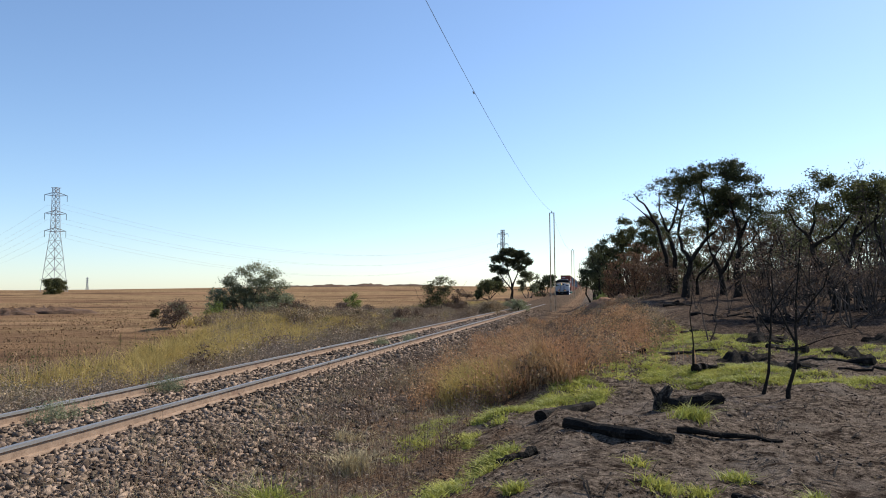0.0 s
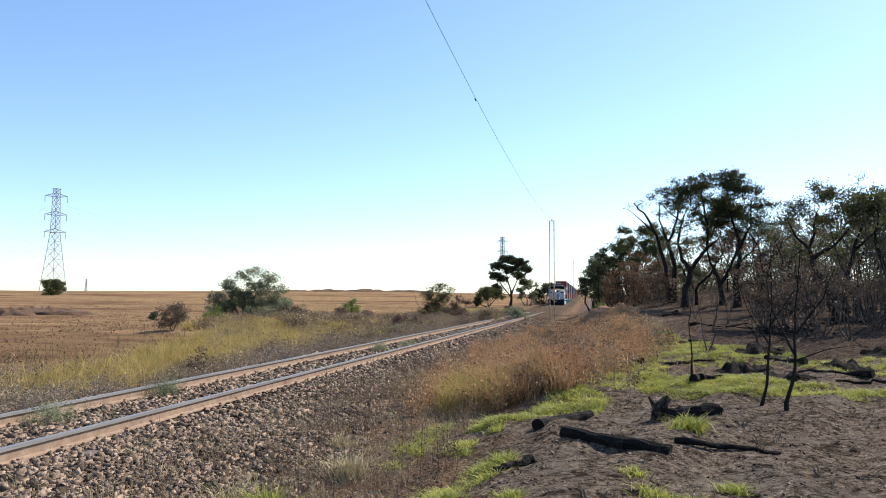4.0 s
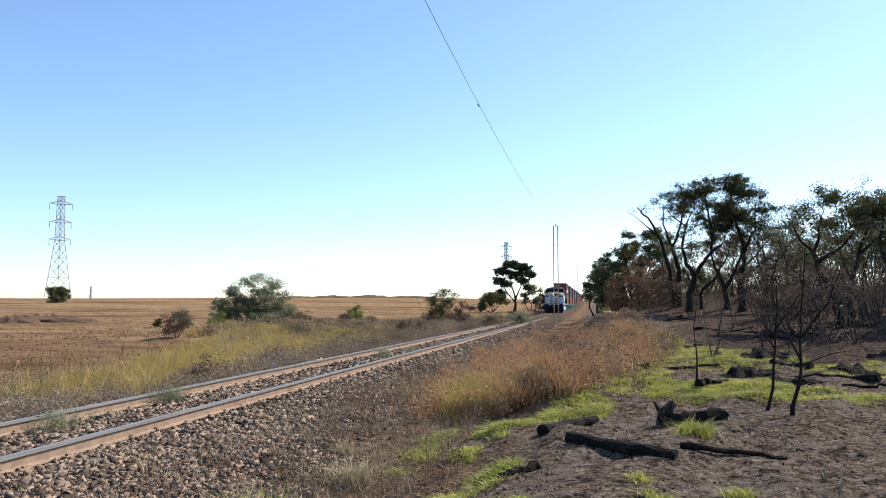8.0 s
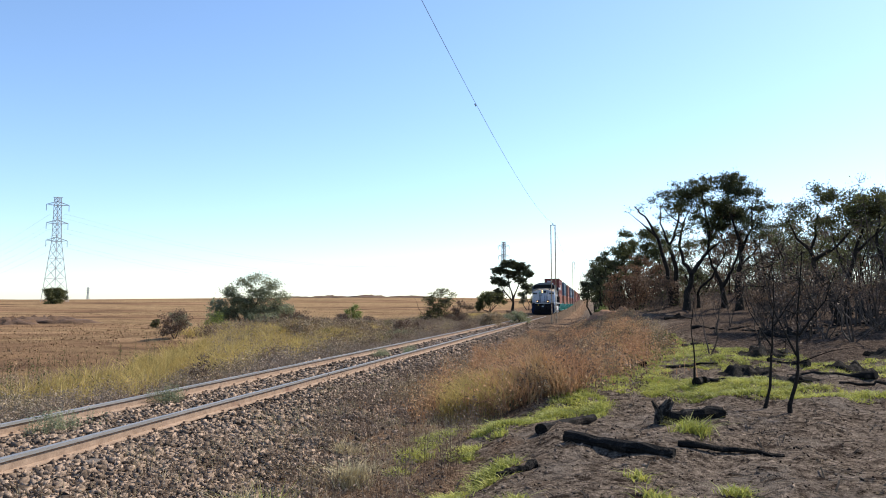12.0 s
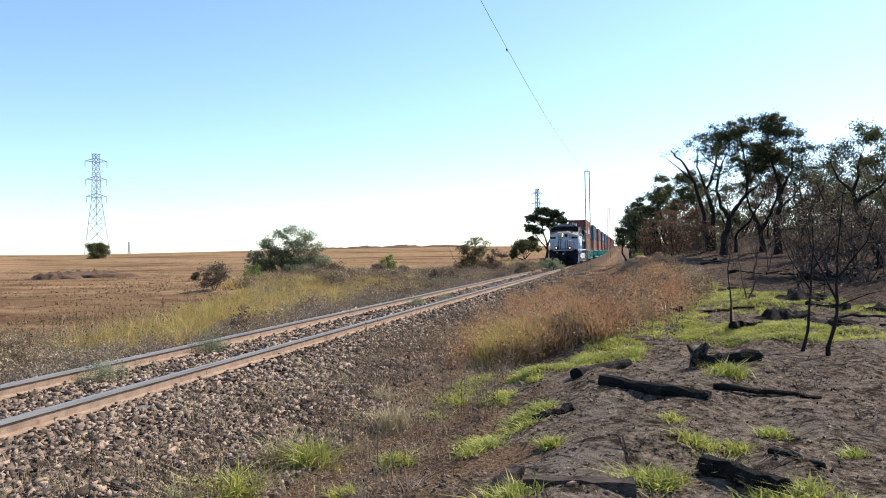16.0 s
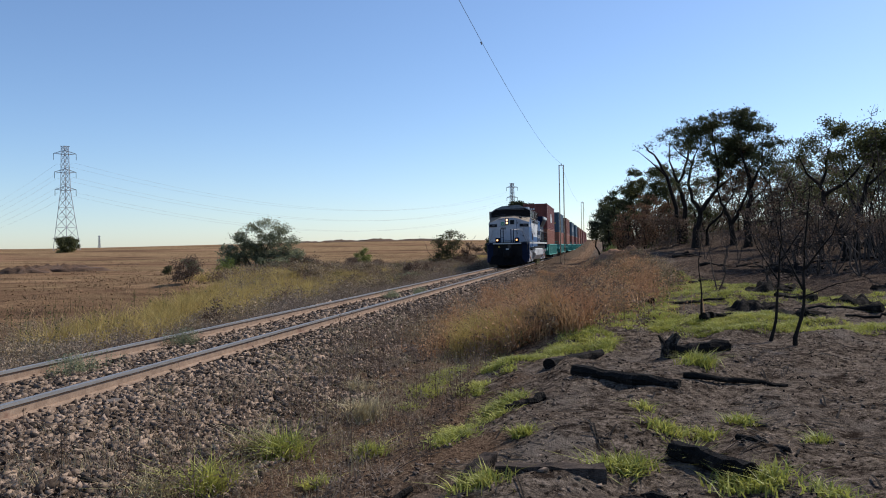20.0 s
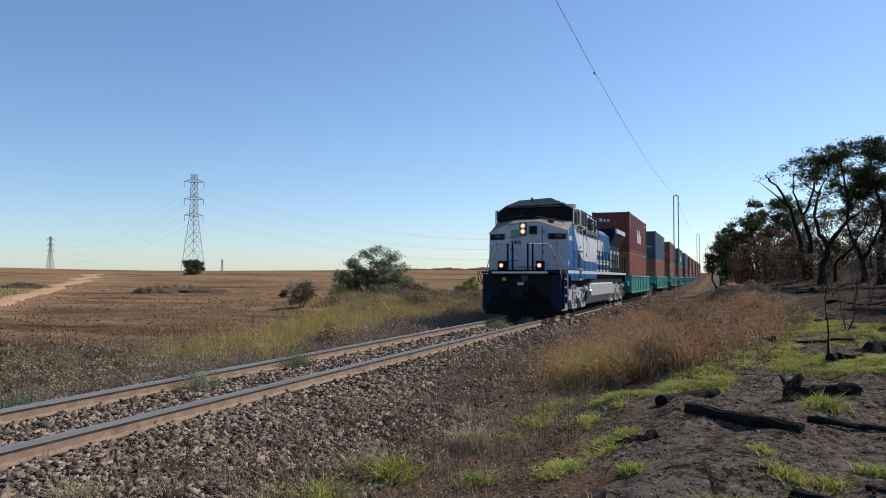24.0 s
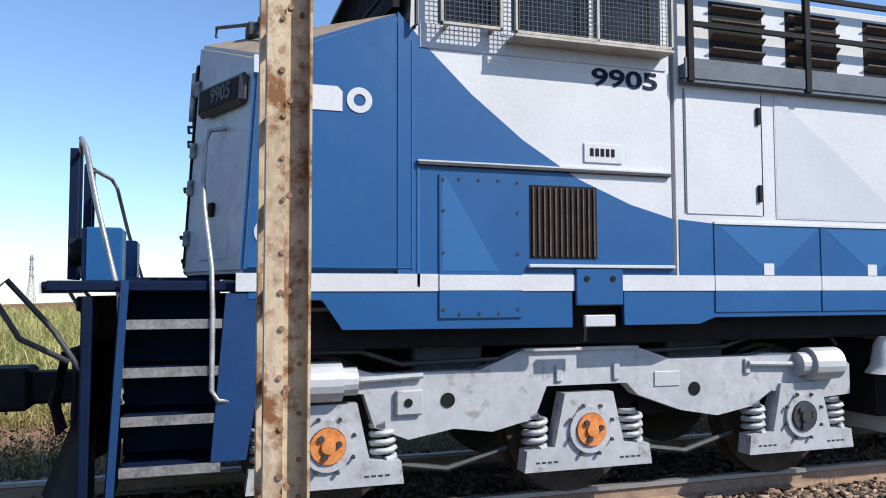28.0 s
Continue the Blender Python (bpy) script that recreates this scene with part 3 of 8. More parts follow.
CLOD = surface("reddish_clod", (0.12, 0.06, 0.034), (0.36, 0.2, 0.115), 4, 0.95, 0, 30, 0.7, 0.03, stain=(0.03, 0.022, 0.018), stain_at=(0.55, 0.7), stain_scale=2)
PALE_SOIL = surface("dug_field_soil", (0.05, 0.029, 0.019), (0.16, 0.092, 0.052), 0.5, 0.95, 0, 6, 0.5, 0.1)
WIRE = surface("weathered_wire", (0.12, 0.125, 0.13), (0.2, 0.21, 0.22), 5, 0.6, 0.2)
GALV = surface("galvanised_steel", (0.24, 0.25, 0.27), (0.36, 0.375, 0.4), 0.4, 0.6, 0.3)
POST_STEEL = surface("rusty_painted_post", (0.34, 0.25, 0.16), (0.62, 0.5, 0.35), 4, 0.75, 0.1, 30, 0.25, stain=(0.2, 0.085, 0.03), stain_at=(0.48, 0.6), stain_scale=5, stretch=(1, 1, 0.5))


def polar(az, d):
    return EYE[0] + d * math.sin(radians(az)), EYE[1] + d * math.cos(radians(az))


# ------------------------------------------------------------------ trees
class Limbs:
    def __init__(self):
        self.v, self.f, self.tips = [], [], []

    def bar(self, pts, radii, sides):
        base = len(self.v)
        for i, p in enumerate(pts):
            d = (pts[min(i + 1, len(pts) - 1)] - pts[max(i - 1, 0)]).normalized()
            side = d.cross(Vector((0.31, 0.17, 1)) if abs(d.z) < 0.9 else Vector((1, 0.2, 0.1))).normalized()
            up = d.cross(side)
            for j in range(sides):
                a = 6.2832 * j / sides
                self.v.append(p + radii[i] * (side * math.cos(a) + up * math.sin(a)))
        for i in range(len(pts) - 1):
            for j in range(sides):
                a, b = base + i * sides + j, base + i * sides + (j + 1) % sides
                self.f.append((a, b, b + sides, a + sides))

    def grow(self, r, p, d, length, radius, level, levels, spread, up, wander=0.22, forks=(2, 3)):
        n = 4 if level < 2 else 3
        pts, rad = [p], [radius]
        for i in range(n):
            d = (d + Vector((r.gauss(0, wander), r.gauss(0, wander), r.gauss(0, wander * 0.7) + up * 0.12))).normalized()
            p = p + d * length / n
            pts.append(p)
            rad.append(radius * (1 - 0.38 * (i + 1) / n))
        self.bar(pts, rad, 7 if level == 0 else 5 if level < 3 else 3)
        if level >= levels:
            self.tips.append(p)
            self.tips.append(pts[-2])
            return
        if level == levels - 1:
            self.tips.append(pts[-2])
        for k in range(r.randint(*forks) if level < levels - 1 else r.randint(2, 4)):
            axis = Vector((r.gauss(0, 1), r.gauss(0, 1), r.gauss(0, 0.5))).normalized()
            nd = (d + axis * spread * r.uniform(0.6, 1.3) + Vector((0, 0, up * 0.35))).normalized()
            start = p if k == 0 or r.random() < 0.5 else pts[-2]
            self.grow(r, start, nd, length * r.uniform(0.58, 0.85), rad[-1] * r.uniform(0.6, 0.85), level + 1, levels, spread, up, wander, forks)


def leaf_mesh(name, tips, per, radius, size, mat, seed, flat=0.75, drop=0.0):
    r = np.random.default_rng(seed)
    tips = np.array([tuple(t) for t in tips])
    keep = r.random(len(tips)) >= drop
    tips = tips[keep]
    # each tip carries a ragged clump of leaves of its own size
    ball = r.normal(0, 1, (len(tips) * per, 3))
    ball *= (r.random((len(ball), 1)) ** 0.45) / np.linalg.norm(ball, axis=1, keepdims=True)
    c = np.repeat(tips, per, 0) + ball * np.repeat(radius * r.uniform(0.8, 1.9, (len(tips), 1)), per, 0) * (1, 1, flat)
    n = len(c)
    u = r.normal(0, 1, (n, 3))
    u /= np.linalg.norm(u, axis=1, keepdims=True)
    w = np.cross(u, r.normal(0, 1, (n, 3)))
    w /= np.linalg.norm(w, axis=1, keepdims=True) + 1e-9
    s = size * r.uniform(0.6, 1.3, (n, 1))
    v = np.stack([c - u * s, c + w * s * 0.45 + u * s * 0.1, c + u * s, c - w * s * 0.45 + u * s * 0.1], 1).reshape(-1, 3)
    return mesh_np(name, v, np.arange(n * 4).reshape(n, 4), mat)


def tree(az, d, height, label, leaf, seed, stems=1, levels=4, spread=0.55, up=0.6, radius=0.16, per=16, clump=0.3, size=0.09, drop=0.0, bark=None, lean=0.15, category="tree", name="tree", group="trees at the wood's edge", first=0.34, forks=(2, 3), at_xy=None, width=0.0, low=0.0, dome=0):
    x, y = at_xy or polar(az, d)
    t = thing(name, pose(x, y, gz(x, y) - 0.06), label, category, group)
    r = random.Random(seed)
    limbs = Limbs()
    for s in range(stems):
        a = r.uniform(0, 6.283)
        dirn = Vector((math.cos(a) * lean * (1 + stems * 0.5), math.sin(a) * lean * (1 + stems * 0.5), 1)).normalized()
        limbs.grow(r, Vector((math.cos(a) * 0.02 * (stems > 1), math.sin(a) * 0.02 * (stems > 1), 0)), dirn, height * first * r.uniform(0.85, 1.1), radius * r.uniform(0.8, 1.1), 0, levels, spread, up, forks=forks)
    v, tips = np.array([tuple(q) for q in limbs.v]), np.array([tuple(q) for q in limbs.tips])
    # an even, rounded top at the height asked for
    k = 0.84 * height / np.percentile(tips[:, 2], 80)
    cap = lambda z: np.where(z < 0.8 * height, z, 0.8 * height + 0.2 * height * (1 - np.exp(-np.maximum(z - 0.8 * height, 0) / (0.2 * height))))
    v[:, 2], tips[:, 2] = cap(v[:, 2] * k), cap(tips[:, 2] * k) - 0.5 * clump
    # the crown stands over the foot, as wide as asked for
    off = tips[:, :2].mean(0) / tips[:, 2].mean()
    v[:, :2] -= off * v[:, 2:]
    tips[:, :2] -= off * tips[:, 2:]
    if width:
        f = width / 2 / (np.percentile(np.abs(tips[:, :2]), 92) + clump)
        v[:, :2] *= 1 + (f - 1) * np.clip(v[:, 2:] / height * 2.5, 0, 1)
        tips[:, :2] *= 1 + (f - 1) * np.clip(tips[:, 2:] / height * 2.5, 0, 1)
    if dome:
        rd = np.random.default_rng(seed)
        q = rd.normal(0, 1, (dome, 3))
        q *= rd.uniform(0.45, 0.9, (dome, 1)) / np.linalg.norm(q, axis=1, keepdims=True)
        tips = np.concatenate([tips, np.abs(q) * (0, 0, height) + q * ((width or height) / 2, (width or height) / 2, 0)])
    if low:
        tips = tips[tips[:, 2] > low * height]
    part("trunk", mesh_np("trunk", v, np.array(limbs.f), bark or BARK), None, t, "dark scorched trunk and crooked limbs")
    if leaf:
        part("crown", leaf_mesh("crown", tips, per, clump, size, leaf, seed, drop=drop), None, t)
    return t


def bough_tree(az, d, label, limbs, clumps, leaf, seed, size=0.055, group="trees at the wood's edge", name="tree", category="tree", bark=None, twig=0.012, dense=1.0):
    """A crooked tree: limbs as (radius, [(across, height), ...]), foliage as ragged boughs (across, height, half width, half height, fullness)."""
    x, y = polar(az, d)
    t = thing(name, pose(x, y, gz(x, y) - 0.08, 0, 0, -az), label, category, group)
    r, q = random.Random(seed), np.random.default_rng(seed)
    wood, bones = Limbs(), []
    for radius, line in limbs:
        near = min(bones, key=lambda p: (p[0].x - line[0][0]) ** 2 + (p[0].z - line[0][1]) ** 2) if bones else None
        w, tilt = (near[0].y, r.uniform(-0.35, 0.35)) if near else (r.uniform(-0.1, 0.1), r.uniform(-0.12, 0.12))
        pts, rad = [], []
        for i, ((u0, z0), (u1, z1)) in enumerate(zip(line, line[1:])):
            for k in range(3):
                f = k / 3
                kink = 0 if i == 0 and k == 0 else min(0.05, radius * 0.3)
                pts.append(Vector((u0 + (u1 - u0) * f + r.gauss(0, kink), w + r.gauss(0, kink), z0 + (z1 - z0) * f)))
                w += tilt * math.hypot(u1 - u0, z1 - z0) / 3 + r.gauss(0, min(0.03, radius * 0.25))
        pts.append(Vector((line[-1][0], w, line[-1][1])))
        n = len(pts) - 1
        for i, p in enumerate(pts):
            rr = radius * (1 - 0.86 * (i / n) ** 0.8) * r.uniform(0.9, 1.12) + (radius * 0.35 * max(0, 1 - i / 1.5) if line[0][1] < 0.05 else 0)
            rad.append(rr)
            bones.append((p, rr))
        wood.bar(pts, rad, 8)
    tips, weights = [], []
    for u, z, ru, rz, full in clumps:
        near = min(bones, key=lambda p: (p[0].x - u) ** 2 + (p[0].z - z) ** 2 * (1 if p[0].z < z + 0.1 else 3))
        c = Vector((u, near[0].y + r.uniform(-0.6, 0.6) * ru, z))
        mid = near[0].lerp(c, 0.5) + Vector((r.gauss(0, 0.12), r.gauss(0, 0.12), r.gauss(0, 0.12))) * ru
        thick = min(near[1] * 0.7, 0.05)
        wood.bar([near[0], mid, c], [thick, thick * 0.6, thick * 0.4], 5)
        for k in range(max(5, int(26 * ru * rz / 0.5))):
            v = Vector((r.gauss(0, 1), r.gauss(0, 1), r.gauss(0, 1))).normalized() * r.uniform(0.35, 1.0)
            tip = c + Vector((v.x * ru, v.y * ru * 0.85, v.z * rz))
            start = c.lerp(mid, r.uniform(0, 0.5))
            wood.bar([start, start.lerp(tip, 0.55) + Vector((r.gauss(0, 0.05), r.gauss(0, 0.05), r.gauss(0, 0.05))), tip, tip + (tip - start) * r.uniform(0.05, 0.25)], [twig, twig * 0.7, twig * 0.4, 0.002], 3)
            tips.append(tuple(start.lerp(tip, r.uniform(0.75, 1.05))))
            weights.append(full)
    part("trunk", mesh_np("trunk", np.array([tuple(p) for p in wood.v]), np.array(wood.f), bark or BARK), None, t, "dark scorched trunk and crooked limbs")
    tips, weights = np.array(tips), np.array(weights)
    count = np.maximum(1, (58 * dense * weights * q.uniform(0.4, 1.5, len(tips)))).astype(int)
    near = np.repeat(tips, count, 0)
    n = len(near)
    c = near + q.normal(0, 1, (n, 3)) * (0.13, 0.13, 0.085) * np.repeat(q.uniform(0.7, 1.5, len(tips)), count)[:, None]
    u, w = q.normal(0, 1, (n, 3)), q.normal(0, 1, (n, 3))
    u /= np.linalg.norm(u, axis=1, keepdims=True)
    w = np.cross(u, w)
    w /= np.linalg.norm(w, axis=1, keepdims=True) + 1e-9
    s = size * q.uniform(0.6, 1.3, (n, 1))
    v = np.stack([c - u * s, c + w * s * 0.45, c + u * s, c - w * s * 0.45], 1).reshape(-1, 3)
    part("crown", mesh_np("crown", v, np.arange(n * 4).reshape(n, 4), leaf), None, t)
    return t


def wood_tree(az, d, h, w, leaf, seed, label, low=0.2, full=0.9, stems=3, radius=0.07, size=0.06, group="wood beside the line", name="tree", category="tree", count=11, bark=None):
    """A dense many-stemmed tree whose foliage hangs low."""
    r = random.Random(seed)
    limbs, clumps = [], []
    for k in range(stems):
        u = (k - (stems - 1) / 2) * 0.16 * w
        line = [(u * 0.4, 0)]
        for i in range(1, 5):
            line.append((u * (0.4 + 0.4 * i) + r.gauss(0, 0.05 * w), h * (0.2 * i) * r.uniform(0.92, 1.05)))
        limbs.append((radius * r.uniform(0.7, 1.2), line))
    for k in range(count):
        a = (k + r.random()) / count
        z = h * (low + (0.86 - low) * a)
        wide = w / 2 * math.sqrt(max(0.08, 1 - (2 * (z / h - 0.5)) ** 2 * 0.75))
        ru = w * r.uniform(0.13, 0.22)
        clumps.append((r.uniform(-1, 1) * max(0.1, wide - ru), z, ru, ru * r.uniform(0.5, 0.85), full * r.uniform(0.5, 1.2)))
    return bough_tree(az, d, label, limbs, clumps, leaf, seed, size, group, name, category, bark)


def trees():
    L1, L2 = "crooked savanna tree with scorched trunk and dark green crown", "crooked savanna tree with olive crown above burnt soil"
    LB, LN = "scorched tree with withered brown leaves", "bare burnt sapling with thin dark twigs"
    LA = "tall crooked tree with bare branches and a thin dark crown"
    bough_tree(5.66, 45, LA, [(0.17, [(0, 0), (-0.27, 2.0), (-0.73, 3.8), (-1.45, 5.1), (-2.0, 5.7)]), (0.18, [(0.15, 0), (0.2, 2.0), (-0.1, 3.3), (0.36, 4.7), (0.73, 6.0)]), (0.08, [(-0.1, 3.3), (-0.6, 4.6), (-0.5, 5.9)]), (0.06, [(-0.73, 3.8), (-1.6, 4.7), (-2.3, 5.3)])],
        [(0.75, 6.25, 1.0, 0.55, 1.0), (-0.35, 6.1, 0.65, 0.4, 0.8), (-0.9, 5.9, 0.5, 0.3, 0.35), (-1.6, 5.7, 0.55, 0.3, 0.15), (-2.2, 5.5, 0.4, 0.25, 0.1), (1.6, 6.2, 0.55, 0.4, 0.9), (0.4, 5.2, 0.7, 0.4, 0.6), (-0.5, 4.9, 0.6, 0.35, 0.2), (0.3, 3.9, 0.7, 0.45, 0.2)], LEAF_DARK, 11, dense=1.3)
    bough_tree(6.6, 42, L2, [(0.19, [(0, 0), (0.05, 1.0), (0.3, 1.9), (0.65, 2.5), (1.05, 3.05), (1.3, 4.1), (1.1, 5.2), (0.95, 6.3)]), (0.12, [(0.3, 1.9), (-0.05, 2.55), (-0.3, 3.4), (-0.1, 4.6), (0.3, 5.6), (0.4, 6.4)]), (0.08, [(1.05, 3.05), (1.7, 3.6), (2.0, 4.4)]), (0.05, [(-0.1, 4.6), (-0.9, 5.3), (-1.2, 5.9)])],
        [(0.2, 5.9, 1.05, 0.75, 0.9), (1.0, 6.5, 0.85, 0.45, 1.0), (1.4, 4.6, 0.95, 0.7, 0.8), (0.1, 3.6, 0.6, 0.3, 0.3), (2.2, 3.6, 0.6, 0.35, 0.35), (0.6, 5.0, 0.8, 0.5, 0.6), (1.7, 5.6, 0.8, 0.55, 0.9), (-0.8, 5.6, 0.7, 0.45, 0.5), (0.2, 4.4, 0.9, 0.5, 0.35), (1.9, 4.9, 0.8, 0.6, 0.7), (-0.6, 3.4, 0.6, 0.35, 0.25), (1.0, 3.6, 0.7, 0.4, 0.3)], LEAF_OLIVE, 12, dense=1.4)
    bough_tree(9.14, 43, LB, [(0.16, [(0, 0), (-0.1, 1.2), (-0.45, 2.1), (-0.7, 2.8), (-0.75, 3.7)]), (0.13, [(-0.1, 1.2), (0.3, 1.9), (0.7, 2.6), (0.9, 3.5), (0.5, 4.8)]), (0.1, [(-1.3, 0), (-1.35, 0.9), (-0.6, 1.7), (0.1, 2.9), (0.2, 3.6)])],
        [(-0.6, 4.0, 0.6, 0.4, 0.4), (0.8, 3.8, 0.85, 0.45, 0.5), (0.2, 3.5, 0.6, 0.4, 0.35), (0.5, 5.0, 0.7, 0.4, 0.6), (-1.2, 3.3, 0.7, 0.4, 0.3), (1.3, 3.2, 0.8, 0.45, 0.4), (0.1, 4.4, 0.8, 0.45, 0.5)], LEAF_SCORCHED, 13, dense=1.3)
    bough_tree(10.1, 42, L1, [(0.2, [(0, 0), (-0.05, 1.7), (0.15, 3.1), (-0.15, 4.5), (-0.4, 6.2)]), (0.1, [(0.15, 3.1), (0.7, 4.2), (0.8, 5.6)]), (0.07, [(-0.05, 2.2), (0.8, 3.0), (1.4, 3.9)])],
        [(-0.4, 6.55, 1.05, 0.6, 1.2), (0.3, 6.05, 0.9, 0.65, 1.2), (-0.6, 5.4, 1.0, 0.6, 1.2), (0.15, 5.0, 0.95, 0.7, 1.3), (0.95, 6.1, 0.45, 0.35, 1.0), (-1.35, 6.95, 0.38, 0.25, 1.0), (-0.2, 7.1, 0.5, 0.25, 1.0), (0.9, 4.3, 0.85, 0.55, 0.6), (1.5, 3.9, 0.7, 0.45, 0.4), (-0.9, 4.6, 0.8, 0.5, 0.7), (1.4, 5.2, 0.7, 0.5, 0.6), (0.2, 4.0, 0.8, 0.5, 0.5)], LEAF_DARK, 14, dense=1.35)
    bough_tree(11.6, 43, L2, [(0.09, [(0, 0), (0.1, 1.8), (-0.1, 3.2), (0.1, 4.6)]), (0.05, [(-0.1, 3.2), (-0.6, 4.0), (-0.7, 4.7)])],
        [(0.1, 4.9, 0.7, 0.5, 0.35), (-0.6, 4.6, 0.6, 0.4, 0.4), (0.6, 4.3, 0.6, 0.4, 0.3), (0.2, 3.8, 0.7, 0.5, 0.35), (-0.3, 5.6, 0.5, 0.4, 0.15)], LEAF_OLIVE, 16)
    bough_tree(16.14, 30, L2, [(0.15, [(0, 0), (-0.17, 1.15), (-0.57, 2.05), (-0.75, 2.75), (-0.57, 3.55), (-0.4, 4.2)]), (0.08, [(-0.75, 2.75), (-1.2, 3.2), (-1.45, 3.85)]), (0.08, [(-0.65, 2.4), (0.05, 2.85), (0.5, 3.4), (0.75, 4.1)])],
        [(-0.3, 4.6, 0.85, 0.4, 0.9), (-1.1, 4.2, 0.55, 0.4, 0.9), (0.6, 4.4, 0.7, 0.42, 0.9), (1.2, 4.05, 0.5, 0.5, 0.9), (0.15, 4.1, 0.6, 0.32, 0.7), (-1.5, 3.75, 0.4, 0.3, 0.5), (-0.6, 4.95, 0.4, 0.2, 0.4), (-0.2, 3.7, 0.7, 0.4, 0.6), (0.9, 3.7, 0.7, 0.4, 0.7)], LEAF_OLIVE, 19, 0.045, dense=1.9)
    bough_tree(16.7, 30.5, L2, [(0.12, [(0, 0), (0, 1.6), (0.4, 2.6), (0.57, 3.4), (0.8, 4.2)]), (0.06, [(0.4, 2.6), (1.0, 3.2), (1.5, 3.7)])],
        [(0.9, 4.1, 0.6, 0.45, 0.9), (0.4, 3.7, 0.4, 0.3, 0.5), (1.6, 3.8, 0.6, 0.45, 0.9), (1.2, 4.5, 0.5, 0.3, 0.6)], LEAF_OLIVE, 20, 0.045, dense=1.9)
    bough_tree(19.2, 30, L2, [(0.13, [(0, 0), (0.1, 1.5), (-0.3, 2.7), (-0.2, 3.8)]), (0.07, [(0.1, 1.5), (0.6, 2.6), (1.0, 3.6)])],
        [(-0.3, 4.2, 0.8, 0.45, 0.9), (0.6, 4.1, 0.7, 0.5, 0.9), (1.2, 3.7, 0.6, 0.45, 0.8), (-0.9, 3.8, 0.5, 0.4, 0.8)], LEAF_OLIVE, 22, 0.045, dense=1.7)
    bough_tree(22.5, 31, L1, [(0.13, [(0, 0), (-0.1, 1.6), (0.3, 2.8), (0.2, 3.9)]), (0.07, [(-0.1, 1.6), (-0.7, 2.6), (-0.9, 3.5)])],
        [(0.3, 4.2, 0.9, 0.5, 0.9), (-0.7, 3.8, 0.8, 0.5, 0.9), (1.1, 3.7, 0.6, 0.45, 0.8)], LEAF_DARK, 23, 0.042)
    # bare and half-bare thin trees among them
    for i, (az, d, h, w) in enumerate([(12.6, 36, 5.4, 2.2), (13.3, 34, 4.4, 2.0), (14.2, 38, 5.0, 2.4), (17.6, 30, 5.0, 2.2), (18.6, 28, 5.5, 2.4), (20.0, 28, 5.0, 2.4), (11.4, 40, 4.2, 2.2), (14.6, 33, 3.6, 2.0), (18.0, 33, 4.6, 2.2), (21.5, 29, 5.2, 2.4), (13.0, 42, 5.2, 2.6), (15.4, 40, 5.4, 2.8), (10.6, 47, 4.4, 2.4)]):
        wood_tree(az, d, h, w, LEAF_GREY, 300 + i, "half-bare tree of thin twigs with a few pale leaves", 0.3, 0.07, 4, 0.035, 0.04, "half-bare trees", count=12, bark=TWIG)
    # leafier trees closing the wood behind
    for i, (az, d, h, w, leaf) in enumerate([(13.9, 36, 4.2, 3.0, LEAF_OLIVE), (17.9, 34, 4.7, 3.2, LEAF_OLIVE), (19.6, 35, 5.0, 3.4, LEAF_OLIVE), (21.3, 34, 4.8, 3.2, LEAF_OLIVE), (12.3, 41, 4.2, 2.8, LEAF_BROWN)]):
        wood_tree(az, d, h, w, leaf, 330 + i, L2 if leaf is not LEAF_BROWN else LB, 0.45, 0.5, 3, 0.08, 0.05, count=12)
    # dense dark wood along the line
    LW = "dense tree of the dark wood beside the line"
    for i, (az, d, h, w, leaf) in enumerate([(0.2, 66, 4.4, 3.2, LEAF_DARK), (1.0, 63, 4.7, 3.0, LEAF_DARK), (1.7, 60, 4.9, 3.0, LEAF_DARK), (2.4, 60, 5.2, 3.2, LEAF_OLIVE), (3.0, 58, 5.6, 3.4, LEAF_OLIVE), (3.9, 57, 5.6, 3.2, LEAF_OLIVE), (4.7, 57, 5.2, 3.2, LEAF_OLIVE), (0.7, 76, 5.0, 3.6, LEAF_DARK), (1.4, 80, 5.6, 4.0, LEAF_DARK), (0.3, 92, 5.4, 4.4, LEAF_DARK), (5.5, 60, 4.4, 3.0, LEAF_OLIVE)]):
        wood_tree(az, d, h * 1.15, w, leaf, 40 + i, LW, 0.16, 0.85, 3, 0.08, 0.07, count=16)
    for i, (az, d, h, w) in enumerate([(1.5, 50, 2.4, 1.8), (2.2, 48, 2.9, 2.2), (2.9, 50, 3.4, 2.4), (3.6, 49, 3.6, 2.4), (4.3, 51, 3.4, 2.2), (3.3, 46, 2.2, 1.8), (4.8, 52, 3.0, 2.0)]):
        wood_tree(az, d, h, w, LEAF_SCORCHED, 260 + i, "scorched bush with withered red-brown leaves", 0.12, 0.7, 4, 0.04, 0.05, "scorched bushes", "bush", "bush", 11)
    wood_tree(0.75, 52, 0.9, 1.3, LEAF_FRESH, 268, "small fresh green bush at the wood's edge", 0.1, 1.0, 3, 0.02, 0.05, "scorched bushes", "bush", "bush", 6)
